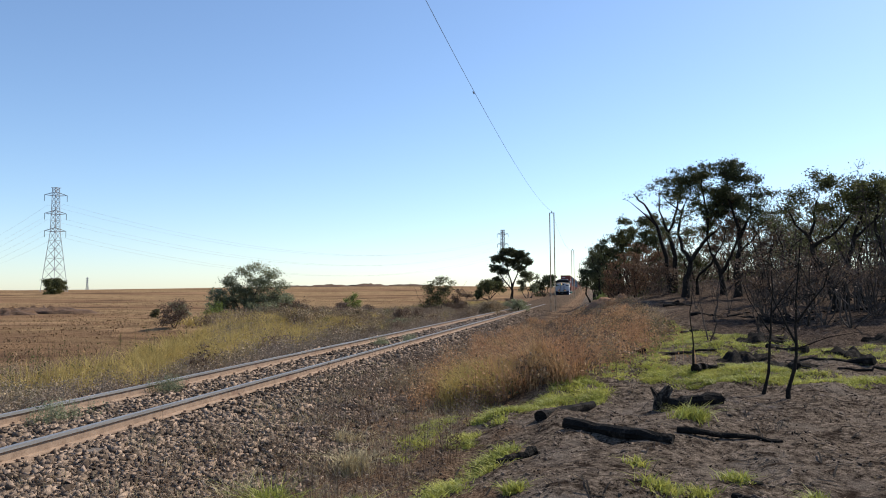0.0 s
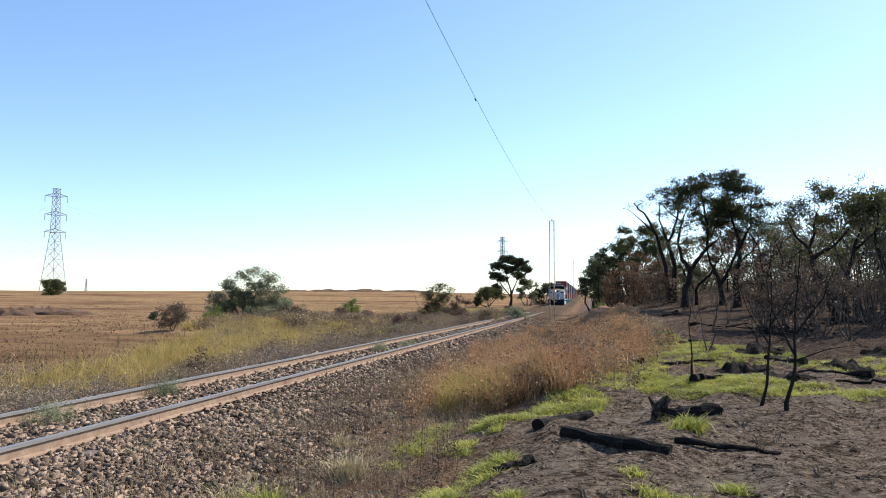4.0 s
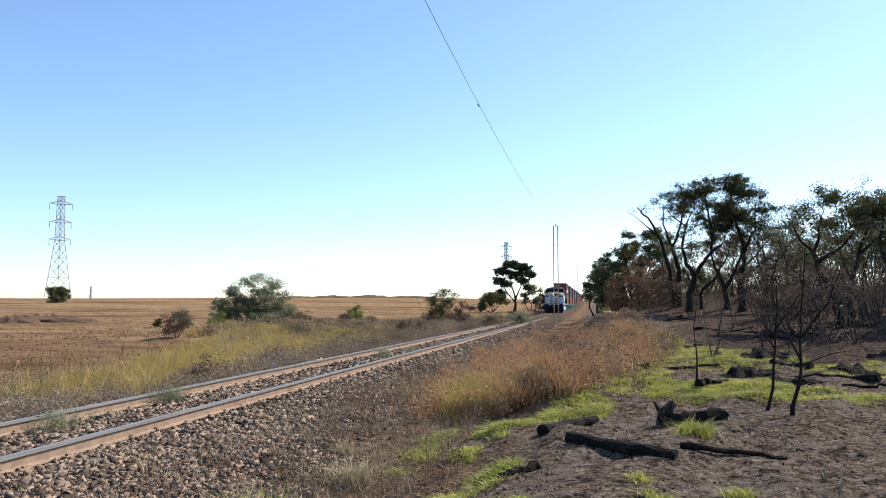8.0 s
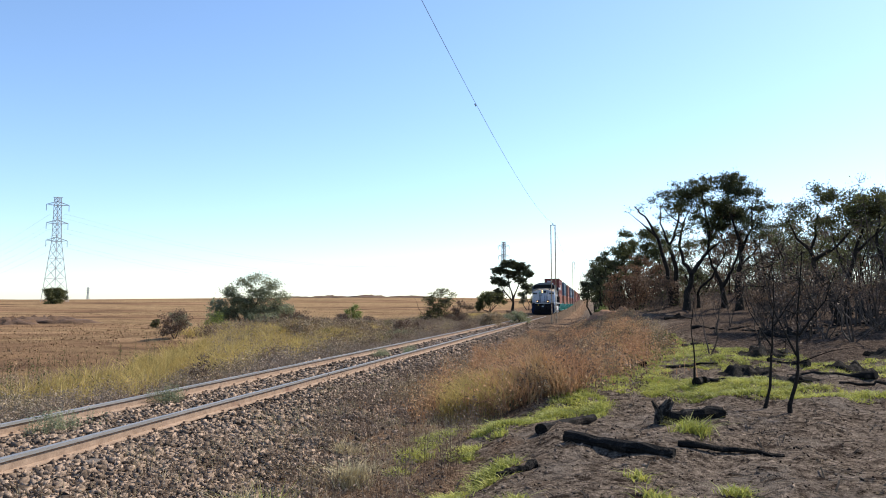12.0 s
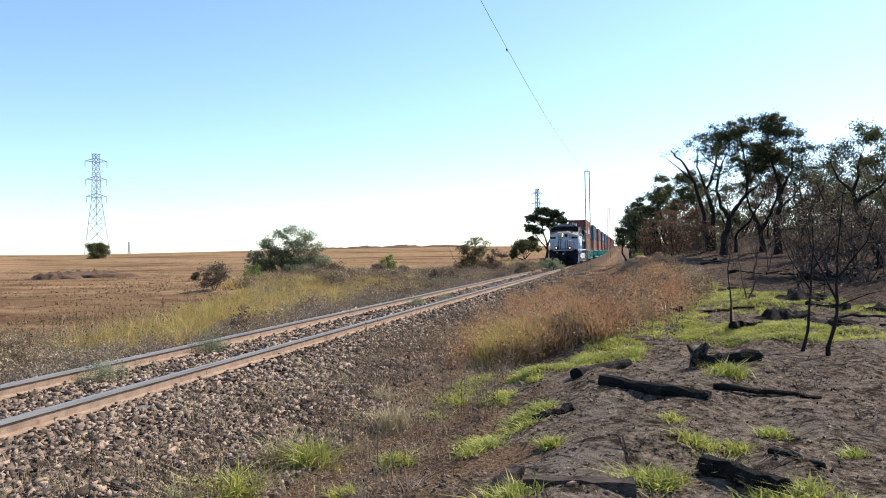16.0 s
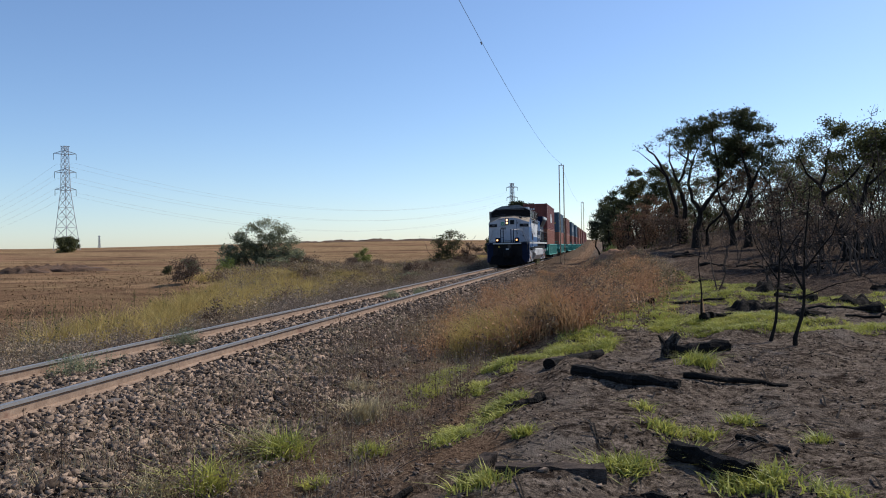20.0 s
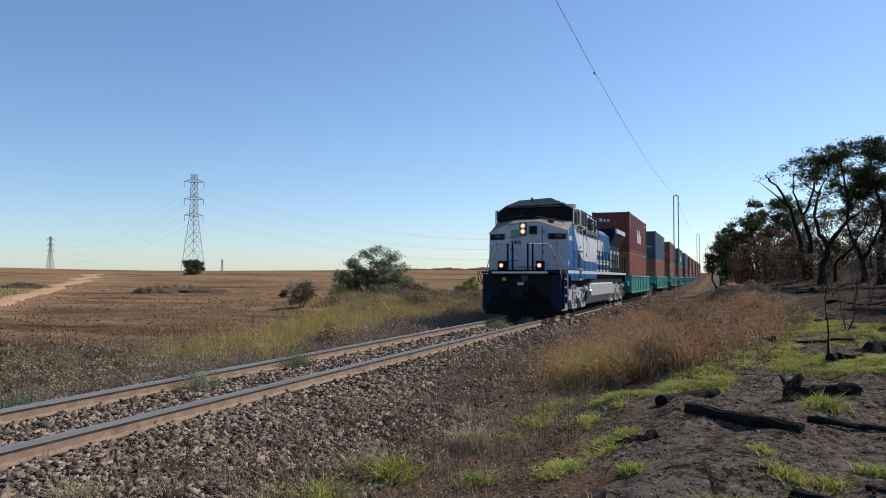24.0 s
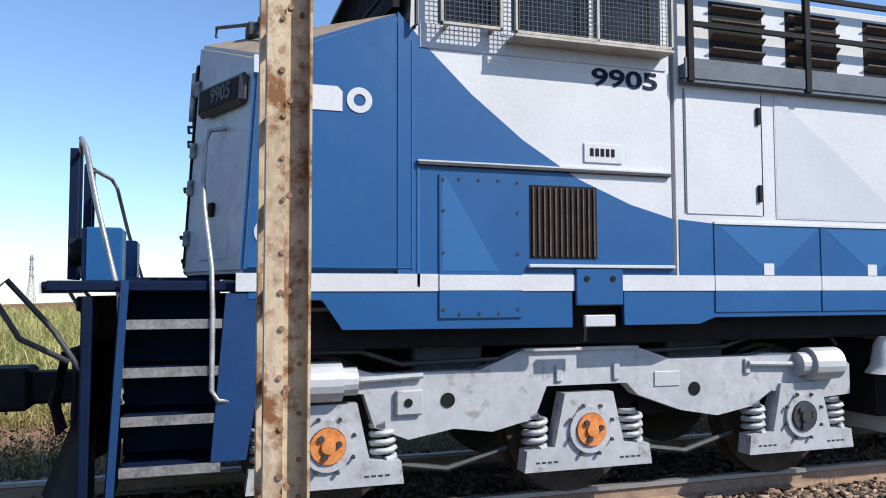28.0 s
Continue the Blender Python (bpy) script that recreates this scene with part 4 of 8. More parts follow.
    for i, (az, d, h) in enumerate([(12.0, 52, 4.6), (13.4, 50, 5.0), (14.6, 48, 4.6), (15.8, 50, 5.2), (17.2, 46, 5.0), (18.8, 44, 5.2), (20.2, 42, 5.0), (11.2, 60, 3.4), (12.8, 58, 3.6), (14.0, 56, 3.8), (15.2, 55, 4.2), (16.6, 54, 4.4), (18.0, 52, 4.4), (19.4, 50, 4.4), (9.4, 62, 2.4), (8.2, 64, 2.2), (7.2, 62, 2.4), (21.6, 46, 4.6), (6.2, 52, 4.0), (7.4, 50, 4.2), (8.4, 53, 4.4), (9.6, 49, 4.2), (10.4, 52, 4.4)]):
        wood_tree(az, d, h, 3.4, (LEAF_BROWN, LEAF_OLIVE, LEAF_BROWN)[i % 3], 60 + i, "thin scorched tree with withered foliage", 0.15, 0.4, 4, 0.05, 0.06, count=13)
    # low scrub under and behind the trees
    r = np.random.default_rng(350)
    for name, label, leaf, n, h0, h1 in (("brown_scrub", "low scorched scrub under the trees", LEAF_BROWN, 1300, 0.2, 0.8), ("olive_scrub", "low olive scrub behind the trees", LEAF_OLIVE, 500, 0.3, 0.9)):
        az, d = np.radians(r.uniform(2.6, 21, n)), r.uniform(43, 80, n)
        x, y = EYE[0] + d * np.sin(az), EYE[1] + d * np.cos(az)
        keep = lumps(x, y, 7, 351) > -0.4
        weeds(name, label, leaf, x[keep], y[keep], r.uniform(h0, h1, keep.sum()), 352, 34, 0.06, 0.25, 0.008)
    # bare scorched undergrowth
    for i in range(26):
        r = random.Random(200 + i)
        az, d = r.uniform(11.4, 21.5), r.uniform(23, 40)
        tree(az, d, r.uniform(1.5, 1.2 + d * 0.055), "leafless burnt shrub of thin upright twigs", LEAF_BROWN if i % 2 == 0 else None, 200 + i, 4, 3, 0.35, 0.9, 0.026, 3, 0.15, 0.04, bark=TWIG, lean=0.2, category="shrub", name="burnt_shrub", group="burnt undergrowth", first=0.5)
    for i, (az, d, h) in enumerate([(8.0, 20, 1.6), (8.6, 26, 1.9), (11.4, 22, 1.5), (9.4, 30, 1.8), (7.2, 33, 1.5), (4.2, 46, 2.4), (5.0, 44, 2.0), (3.0, 50, 2.2)]):
        tree(az, d, h, "leafless burnt shrub of thin upright twigs", LEAF_BROWN if i > 4 else None, 240 + i, 2 if i < 5 else 5, 2, 0.4, 0.8, 0.02, 10, 0.2, 0.06, bark=TWIG, category="shrub", name="burnt_shrub", group="burnt undergrowth", first=0.5)
    # two saplings close by
    for az, d, limbs, seed in ((11.4, 12.45, [(0.03, [(0, 0), (0.1, 0.4), (0.14, 1.0), (0.2, 1.6), (0.16, 2.2)]), (0.014, [(0.14, 1.0), (-0.15, 1.5), (-0.3, 2.0)]), (0.014, [(0.18, 1.3), (0.5, 1.8), (0.6, 2.2)])], 302),
                               (12.8, 12.3, [(0.04, [(0, 0), (0.1, 0.3), (0.17, 0.9), (0.2, 1.5), (0.28, 2.4)]), (0.018, [(0.17, 0.9), (-0.1, 1.5), (-0.25, 2.2)]), (0.018, [(0.2, 1.2), (0.55, 1.7), (0.75, 2.3)]), (0.012, [(0.17, 0.8), (0.6, 1.0), (1.1, 1.1)])], 305)):
        clumps = [(u, z, 0.46, 0.46, 0.05) for u, z in ((0.2, 2.0), (-0.25, 1.9), (0.6, 2.0), (0.1, 1.5), (0.45, 1.6), (0.3, 2.4), (-0.1, 2.2), (0.7, 1.7), (0.0, 1.1))]
        bough_tree(az, d, LN, limbs, clumps, LEAF_BROWN, seed, 0.02, "burnt saplings", "burnt_sapling", "sapling", BARK, 0.005)
    bough_tree(6.9, 14.5, "thin charred pole of a dead sapling", [(0.022, [(0, 0), (0.03, 0.5), (-0.02, 1.1), (0.05, 1.6)])], [(0.05, 1.5, 0.2, 0.2, 0.02)], LEAF_BROWN, 306, 0.02, "burnt saplings", "burnt_sapling", "sapling", BARK, 0.004)
    # left of the line
    G = "bushes left of the line"
    bough_tree(-25.4, 48, "broad grey-green bush on dry grass", [(0.06, [(0, 0), (0.3, 1.0), (0.7, 1.9), (0.9, 2.5)]), (0.05, [(0.2, 0), (0.9, 0.9), (1.6, 1.6), (2.0, 2.1)]), (0.05, [(-0.1, 0), (-0.6, 0.9), (-1.2, 1.5)]), (0.05, [(0, 0), (-0.2, 1.0), (0.1, 2.1)]), (0.04, [(0.3, 0), (1.4, 0.6), (2.2, 1.0)])],
        [(0.6, 3.11, 0.8, 0.40, 0.8), (-0.1, 2.81, 0.75, 0.46, 0.9), (1.4, 2.68, 0.75, 0.46, 0.8), (2.1, 2.07, 0.6, 0.46, 0.7), (-0.9, 2.20, 0.8, 0.52, 1.0), (0.4, 2.07, 0.9, 0.52, 0.6), (1.4, 1.83, 0.8, 0.46, 0.6), (-1.6, 1.46, 0.75, 0.57, 1.0), (-0.7, 1.22, 0.9, 0.57, 1.0), (0.3, 0.98, 0.9, 0.57, 0.8), (1.3, 0.98, 0.8, 0.52, 0.8), (2.2, 0.85, 0.8, 0.57, 0.8), (-1.9, 0.61, 0.7, 0.46, 0.9), (-1.2, 0.9, 0.9, 0.6, 1.4), (0.4, 1.2, 1.0, 0.6, 1.3), (1.6, 1.2, 0.9, 0.6, 1.3), (-0.3, 1.7, 0.9, 0.5, 1.2), (2.3, 1.1, 0.7, 0.5, 1.2), (1.0, 2.0, 0.8, 0.5, 1.0)], LEAF_GREY, 70, 0.055, G, "bush", "bush", TWIG, 0.008, 1.1)
    bough_tree(-27.6, 46, "yellow-green bush in dry grass", [(0.03, [(0, 0), (0.1, 0.5), (0.1, 0.9)])], [(0, 0.8, 0.5, 0.3, 1.0), (-0.3, 0.5, 0.4, 0.3, 1.0), (0.4, 0.5, 0.5, 0.3, 1.0)], LEAF_FRESH, 71, 0.045, G, "bush", "bush", TWIG, 0.008)
    bough_tree(-21.8, 47, "low grey-brown bush on dry grass", [(0.03, [(0, 0), (0.2, 0.5), (0.5, 0.9)]), (0.03, [(0, 0), (-0.4, 0.5), (-0.8, 0.8)])], [(0.3, 0.8, 0.7, 0.35, 0.8), (-0.5, 0.7, 0.7, 0.35, 0.8), (1.0, 0.5, 0.6, 0.35, 0.8), (0, 0.4, 0.8, 0.35, 0.9)], LEAF_BROWN, 72, 0.045, G, "bush", "bush", TWIG, 0.008)
    bough_tree(-30.3, 41, "dark brown withered bush in dry grass", [(0.03, [(0, 0), (0.2, 0.6), (0.3, 1.2)]), (0.03, [(0, 0), (-0.3, 0.6), (-0.5, 1.0)])], [(0.15, 1.25, 0.5, 0.25, 1.2), (-0.35, 1.0, 0.5, 0.35, 1.3), (0.4, 0.85, 0.5, 0.35, 1.3), (0, 0.55, 0.7, 0.35, 1.3), (-0.5, 0.4, 0.5, 0.3, 1.2)], LEAF_BROWN, 73, 0.045, G, "bush", "bush", TWIG, 0.01)
    tree(-30.0, 72, 1.5, "small olive bush in the field", LEAF_GREY, 74, 4, 3, 0.7, 0.2, 0.04, 30, 0.2, 0.05, lean=0.25, width=1.5, dome=60, category="bush", name="bush", group=G, first=0.4)
    tree(-31.6, 75, 0.9, "small dark bush in the field", LEAF_OLIVE, 75, 3, 3, 0.7, 0.2, 0.03, 20, 0.15, 0.05, width=0.8, dome=30, category="bush", name="bush", group=G, first=0.4)
    wood_tree(-17.8, 70, 2.3, 1.7, LEAF_FRESH, 76, "small green bush in dry grass", 0.2, 1.2, 3, 0.03, 0.06, G, "bush", "bush", 9, TWIG)
    wood_tree(-11.4, 76, 4.0, 4.6, LEAF_OLIVE, 77, "sparse spiky bush with thin branches", 0.25, 0.35, 5, 0.05, 0.08, G, "bush", "bush", 12, TWIG)
    wood_tree(-9.9, 78, 2.8, 3.6, LEAF_BROWN, 78, "low spiky bush with thin branches", 0.15, 0.5, 5, 0.04, 0.08, G, "bush", "bush", 10, TWIG)
    tree(-38.0, 250, 5.0, "dense green bush at the pylon's foot", LEAF_OLIVE, 79, 5, 3, 0.7, 0.2, 0.12, 24, 0.6, 0.2, lean=0.2, width=6.0, dome=120, category="bush", name="bush", group=G, first=0.4)
    bough_tree(-5.9, 150, "broad dark tree standing beyond the track", [(0.3, [(0, 0), (0.2, 2.5), (-0.4, 4.8), (-0.8, 7.0)]), (0.2, [(0.2, 2.5), (1.2, 5.0), (2.2, 7.2)]), (0.18, [(0.1, 2.0), (-1.6, 4.2), (-2.6, 6.0)])],
        [(-0.5, 9.2, 2.2, 1.2, 0.55), (1.8, 8.8, 1.9, 1.1, 0.55), (-2.4, 8.0, 1.8, 1.1, 0.55), (3.0, 7.4, 1.4, 1.0, 0.55), (0.3, 7.4, 2.2, 1.1, 0.5), (-3.0, 6.2, 1.4, 1.0, 0.5), (1.6, 6.2, 1.6, 0.9, 0.4), (-1.4, 5.4, 1.4, 0.9, 0.4), (-2.8, 3.8, 1.2, 0.9, 0.4), (2.6, 4.8, 1.2, 0.8, 0.35)], LEAF_DARK, 80, 0.15, "far trees by the line", twig=0.03)
    wood_tree(-4.6, 158, 6.4, 5.4, LEAF_GREY, 81, "grey half-bare tree beyond the track", 0.25, 0.25, 4, 0.1, 0.14, "far trees by the line", count=14, bark=TWIG)
    tree(-7.6, 140, 4.0, "low shrubby tree beyond the track", LEAF_OLIVE, 82, 5, 3, 0.7, 0.3, 0.08, 24, 0.5, 0.18, lean=0.4, group="far trees by the line")
    tree(-3.5, 170, 5.0, "low shrubby tree beyond the track", LEAF_DARK, 83, 4, 3, 0.7, 0.3, 0.1, 30, 0.6, 0.2, group="far trees by the line")
    for i in range(16):
        r = random.Random(90 + i)
        az = r.uniform(-26, -5)
        tree(az, r.uniform(34, 110), r.uniform(0.6, 1.3), "low dry shrub among pale grass", (LEAF_TAN, LEAF_GREY, LEAF_BROWN)[i % 3], 90 + i, 4, 2, 0.8, 0.2, 0.03, 20, 0.22, 0.06, lean=0.4, width=2.2, dome=70, category="shrub", name="shrub", group="low shrubs", first=0.5)



# ------------------------------------------------------------------ grass and weeds
def blades(name, label, category, mat, x, y, h, w, lean, seed, kind="stuff", base=None, seg=True):
    """Bent blades at x, y with heights h; one joined object."""
    r = np.random.default_rng(seed)
    n = len(x)
    a, b = r.uniform(0, 6.283, n), r.uniform(0, 6.283, n)
    z = ground_z(x, y) - 0.015 if base is None else base
    l = np.abs(r.normal(0, lean, n)) * h
    dx, dy = np.cos(a) * l, np.sin(a) * l
    wx, wy = np.cos(b) * w / 2, np.sin(b) * w / 2
    g = np.stack([x, y, z], -1)
    wv = np.stack([wx, wy, 0 * wx], -1)
    mid = g + np.stack([dx * 0.35, dy * 0.35, h * 0.6], -1)
    tip = g + np.stack([dx, dy, h * r.uniform(0.85, 1.0, n)], -1)
    v = np.stack([g - wv, g + wv, mid - wv * 0.8, mid + wv * 0.8, tip], 1).reshape(-1, 3)
    i = (np.arange(n) * 5)[:, None]
    f = np.stack([i + (0, 1, 3), i + (0, 3, 2), i + (2, 3, 4)], 1).reshape(-1, 3)
    me = mesh_np(name, v, f, mat)
    return tagged(new(name, me), label, category, kind=kind)


def patchy(n, x0, x1, y0, y1, seed, scale, power=1.0, cut=0.0):
    """Random places thinned out into patches, denser near y0."""
    r = np.random.default_rng(seed)
    x, y = r.uniform(x0, x1, n), y0 + (y1 - y0) * r.random(n) ** power
    keep = lumps(x, y, scale, seed) + r.normal(0, 0.25, n) > cut
    return x[keep], y[keep], r


def tufted(n, per, x0, x1, y0, y1, seed, spread, scale, power=1.0, cut=0.0):
    x, y, r = patchy(n, x0, x1, y0, y1, seed, scale, power, cut)
    return np.repeat(x, per) + r.normal(0, spread, len(x) * per), np.repeat(y, per) + r.normal(0, spread, len(x) * per), r


def weeds(name, label, mat, x, y, h, seed, leaves=14, size=0.035, spread=0.06, stem=0.006):
    """Thin upright stalks with small withered leaves along them."""
    r = np.random.default_rng(seed)
    n = len(x)
    a = r.uniform(0, 6.283, n)
    l = np.abs(r.normal(0, 0.2, n)) * h
    g = np.stack([x, y, ground_z(x, y) - 0.02], -1)
    tip = g + np.stack([np.cos(a) * l, np.sin(a) * l, h], -1)
    wv = np.stack([np.cos(a + 1.57), np.sin(a + 1.57), 0 * a], -1) * stem
    v1 = np.stack([g - wv, g + wv, tip + wv * 0.5, tip - wv * 0.5], 1).reshape(-1, 3)
    f1 = np.arange(n * 4).reshape(n, 4)
    k = np.repeat(np.arange(n), leaves)
    u = r.uniform(0.25, 1.0, len(k))[:, None]
    c = g[k] * (1 - u) + tip[k] * u + r.normal(0, spread, (len(k), 3)) * (1, 1, 0.5)
    d1, d2 = r.normal(0, 1, (len(k), 3)), r.normal(0, 1, (len(k), 3))
    s = size * r.uniform(0.5, 1.3, (len(k), 1))
    d1, d2 = d1 / np.linalg.norm(d1, axis=1, keepdims=True) * s, d2 / np.linalg.norm(d2, axis=1, keepdims=True) * s * 0.5
    v2 = np.stack([c - d1, c + d2, c + d1, c - d2], 1).reshape(-1, 3)
    f2 = np.arange(len(k) * 4).reshape(-1, 4) + len(v1)
    return tagged(new(name, mesh_np(name, np.concatenate([v1, v2]), np.concatenate([f1, f2]), mat)), label, "weeds", kind="stuff")


def grassland():
    # yellow grass left of the line
    x, y, r = tufted(3600, 22, -11.5, -3.6, 14, 42, 1, 0.22, 3.2, 1.0, -0.45)
    band = (x > -5.2 - 0.26 * (y - 12) - 1.2 * lumps(x, y, 5, 64)) & (x < -3.6 - 0.06 * (y - 14) + 0.5 * lumps(x, y, 3, 66))
    x, y = x[band], y[band]
    blades("yellow_grass", "tall dry yellow-green grass beside the field", "grass", GRASS_YELLOW, x, y, np.clip(0.55 + 0.28 * lumps(x, y, 2.2, 63), 0.2, 1.1) * r.uniform(0.5, 1.15, len(x)), 0.016, 0.9, 2)
    x, y, r = tufted(2200, 12, -15, -4, 36, 120, 3, 0.25, 6, 1.2, -0.25)
    blades("far_yellow_grass", "pale dry grass along the line", "grass", GRASS_YELLOW, x, y, r.uniform(0.3, 0.6, len(x)), 0.045, 0.7, 4)
    x, y, r = tufted(900, 22, -8.5, -2.9, -12, 5, 121, 0.15, 1.6, 1.0, -0.2)
    clear = np.abs(x - road_line(y)) > 1.1
    x, y = x[clear], y[clear]
    blades("verge_grass", "yellow-green grass on the verge of the dirt road", "grass", GRASS_YELLOW, x, y, r.uniform(0.15, 0.5, len(x)), 0.01, 0.9, 122)
    # grey-brown brush next to the ballast
    x, y, r = tufted(900, 11, -5.4, -2.1, -7, 46, 5, 0.17, 1.6, 1.15, -0.5)
    weeds("grey_brush", "grey-brown dry brush along the track", GRASS_GREY, x, y, (0.3 + 0.14 * lumps(x, y, 1.3, 61)) * r.uniform(0.5, 1.2, len(x)), 6, 15, 0.023, 0.09, 0.0025)
    x, y, r = patchy(5200, -10.8, -2.6, -14, 19, 105, 1.7, 1.0, -0.25)
    clear = (np.abs(x - road_line(y)) > 1.2) | (y > 12)
    x, y = x[clear], y[clear]
    weeds("tan_brush", "low tan brush of dry leafy stalks", LEAF_TAN, x, y, r.uniform(0.12, 0.42, len(x)), 106, 15, 0.03, 0.08, 0.004)
    x, y, r = tufted(2600, 12, -14.5, -3.0, -14, 14, 107, 0.14, 1.8, 1.0, -0.1)
    clear = (np.abs(x - road_line(y)) > 1.0) | (y > 12)
    x, y = x[clear], y[clear]
    blades("pale_grass", "short pale dry grass beside the brush", "grass", GRASS_PALE, x, y, r.uniform(0.1, 0.42, len(x)), 0.009, 0.8, 108)
    x, y, r = tufted(1500, 9, -14, -2.8, 22, 100, 7, 0.35, 5, 1.1, -0.5)
    near = x > 6.64 - 0.53 * y
    x, y = x[near], y[near]
    weeds("brown_brush", "brown dry brush between track and field", GRASS_GREY, x, y, (0.5 + 0.25 * lumps(x, y, 3.0, 62)) * r.uniform(0.5, 1.2, len(x)), 8, 19, 0.038, 0.17, 0.005)
    x, y, r = patchy(450, -12, -4.5, 8, 40, 9, 2.5, 1.0, 0.1)
    weeds("olive_weeds", "olive green weeds in yellow grass", LEAF_OLIVE, x, y, r.uniform(0.3, 0.8, len(x)), 10, 14, 0.035)
    x, y, r = tufted(130, 10, -4.4, -2.5, -12, 8, 111, 0.16, 1.2, 1.0, -0.15)
    weeds("track_side_weeds", "dark olive leafy weeds beside the rail", LEAF_OLIVE, x, y, r.uniform(0.3, 0.85, len(x)), 112, 26, 0.028, 0.08, 0.004)
    # red-brown dead grass right of the line, ending where the burnt bank begins
    def weedy(x, y):
        inside = (x < 5.9 + 0.3 * (y - 12.7) + 0.4 * lumps(x, y, 1.3, 67) + np.random.default_rng(69).exponential(0.35, len(x))) & (y > 12.5 + 0.5 * lumps(x, y, 1.1, 68))
        return x[inside], y[inside]
    x, y, r = tufted(900, 16, 3.3, 9.0, 14.2, 50, 11, 0.14, 1.4, 1.1, 0.0)
    x, y = weedy(x, y)
    blades("dead_grass", "tall red-brown dead grass", "grass", GRASS_RED, x, y, np.clip(0.3 + 0.12 * lumps(x, y, 1.6, 64), 0.08, 1) * r.uniform(0.5, 1.3, len(x)) * np.where(y > 30, 0.5, 1), 0.016, 1.2, 12)
    x, y, r = patchy(2600, 3.0, 8.6, 11.0, 50, 13, 2.4, 1.2, -0.1)
    x, y = weedy(x, y)
    weeds("dead_weeds", "withered brown weeds with seed heads", GRASS_RED, x, y, r.uniform(0.15, 0.6, len(x)) * np.where(y > 30, 0.45, 1), 14, 18, 0.022, 0.08, 0.003)
    x, y, r = tufted(90, 9, 4.6, 7.2, 11.5, 30, 113, 0.2, 1.5, 1.3, 0.0)
    x, y = weedy(x, y)
    weeds("tall_weeds", "tall withered dark brown weeds", LEAF_BROWN, x, y, r.uniform(0.35, 0.85, len(x)), 114, 26, 0.026, 0.08, 0.004)
    x, y, r = tufted(420, 24, 4.9, 6.3, 12.8, 15.4, 15, 0.1, 1.2, 1.0, -0.2)
    blades("brown_clump", "dense brown and green grass clump", "grass", GRASS_RED, x, y, np.clip(0.6 + 0.25 * lumps(x, y, 0.9, 65), 0.15, 1) * r.uniform(0.5, 1.2, len(x)), 0.012, 0.8, 16)
    x, y, r = tufted(240, 26, 4.2, 5.2, 12.6, 15.0, 17, 0.09, 1.0, 1.0, -0.3)
    blades("olive_clump", "olive green grass in the brown clump", "grass", GRASS_YELLOW, x, y, r.uniform(0.25, 0.75, len(x)), 0.012, 0.7, 18)
    for k, (name, label, mat, n, per, h0, h1) in enumerate([("rust_weed_clump", "rust-brown clumps of withered weeds", GRASS_RED, 260, 22, 0.25, 0.7), ("dark_weed_clump", "dark brown clumps of withered weeds", LEAF_BROWN, 150, 18, 0.2, 0.6), ("tan_weed_clump", "tan clumps of dry weeds", LEAF_TAN, 150, 18, 0.2, 0.6), ("olive_weed_clump", "olive clumps of half-dry weeds", LEAF_OLIVE, 60, 16, 0.15, 0.45)]):
        x, y, r = tufted(n, per, 3.0, 8.8, 11.5, 46, 180 + k, 0.13, 1.8, 1.25, -0.4)
        x, y = weedy(x, y)
        weeds(name, label, mat, x, y, r.uniform(h0, h1, len(x)) * np.where(y > 28, 0.7, 1), 190 + k, 22, 0.03, 0.075, 0.003)
    for k, (name, label, mat, n, per, h0, h1) in enumerate([("tan_track_clump", "tan clumps of dry brush beside the track", LEAF_TAN, 330, 22, 0.25, 0.7), ("brown_track_clump", "dark brown clumps of dry brush beside the track", LEAF_BROWN, 300, 22, 0.25, 0.8), ("olive_track_clump", "olive clumps of brush beside the track", LEAF_OLIVE, 110, 18, 0.25, 0.7)]):
        x, y, r = tufted(n, per, -13, -2.9, 15, 85, 200 + k, 0.22, 3.0, 1.2, -0.3)
        near = (x > 6.64 - 0.56 * y) & ((y > 35) | (x > -4.3))
        x, y = x[near], y[near]
        weeds(name, label, mat, x, y, r.uniform(h0, h1, len(x)), 210 + k, 20, 0.045, 0.12, 0.004)
    # thin weeds on the ballast shoulder and beside it
    x, y, r = patchy(3200, 2.0, 4.9, 3.5, 40, 19, 1.4, 1.2, -0.05)
    weeds("shoulder_weeds", "thin brown weeds on the ballast shoulder", GRASS_GREY, x, y, r.uniform(0.08, 0.36, len(x)), 20, 14, 0.016, 0.06, 0.002)
    x, y, r = tufted(150, 5, 2.2, 5.2, 4.0, 18, 115, 0.09, 1.2, 1.0, -0.3)
    weeds("stalk_weeds", "tall dry brown weed stalks with seed heads", LEAF_BROWN, x, y, r.uniform(0.25, 0.7, len(x)), 116, 30, 0.016, 0.035, 0.003)
    x, y, r = tufted(1100, 9, 1.5, 4.9, 2.5, 18, 21, 0.08, 1.2, 1.0, 0.0)
    blades("straw", "pale dry straw on the ballast", "grass", GRASS_PALE, x, y, r.uniform(0.05, 0.22, len(x)), 0.006, 0.9, 22)
    x, y, r = tufted(200, 16, -2.9, 2.4, 3, 42, 23, 0.07, 1.3, 1.2, 0.4)
    blades("track_weeds", "sparse dry weeds between the rails", "grass", GRASS_GREY, x, y, r.uniform(0.06, 0.25, len(x)), 0.006, 0.5, 24)
    x, y, r = patchy(16000, 1.5, 5.2, 2.2, 20, 117, 0.9, 1.2, -0.5)
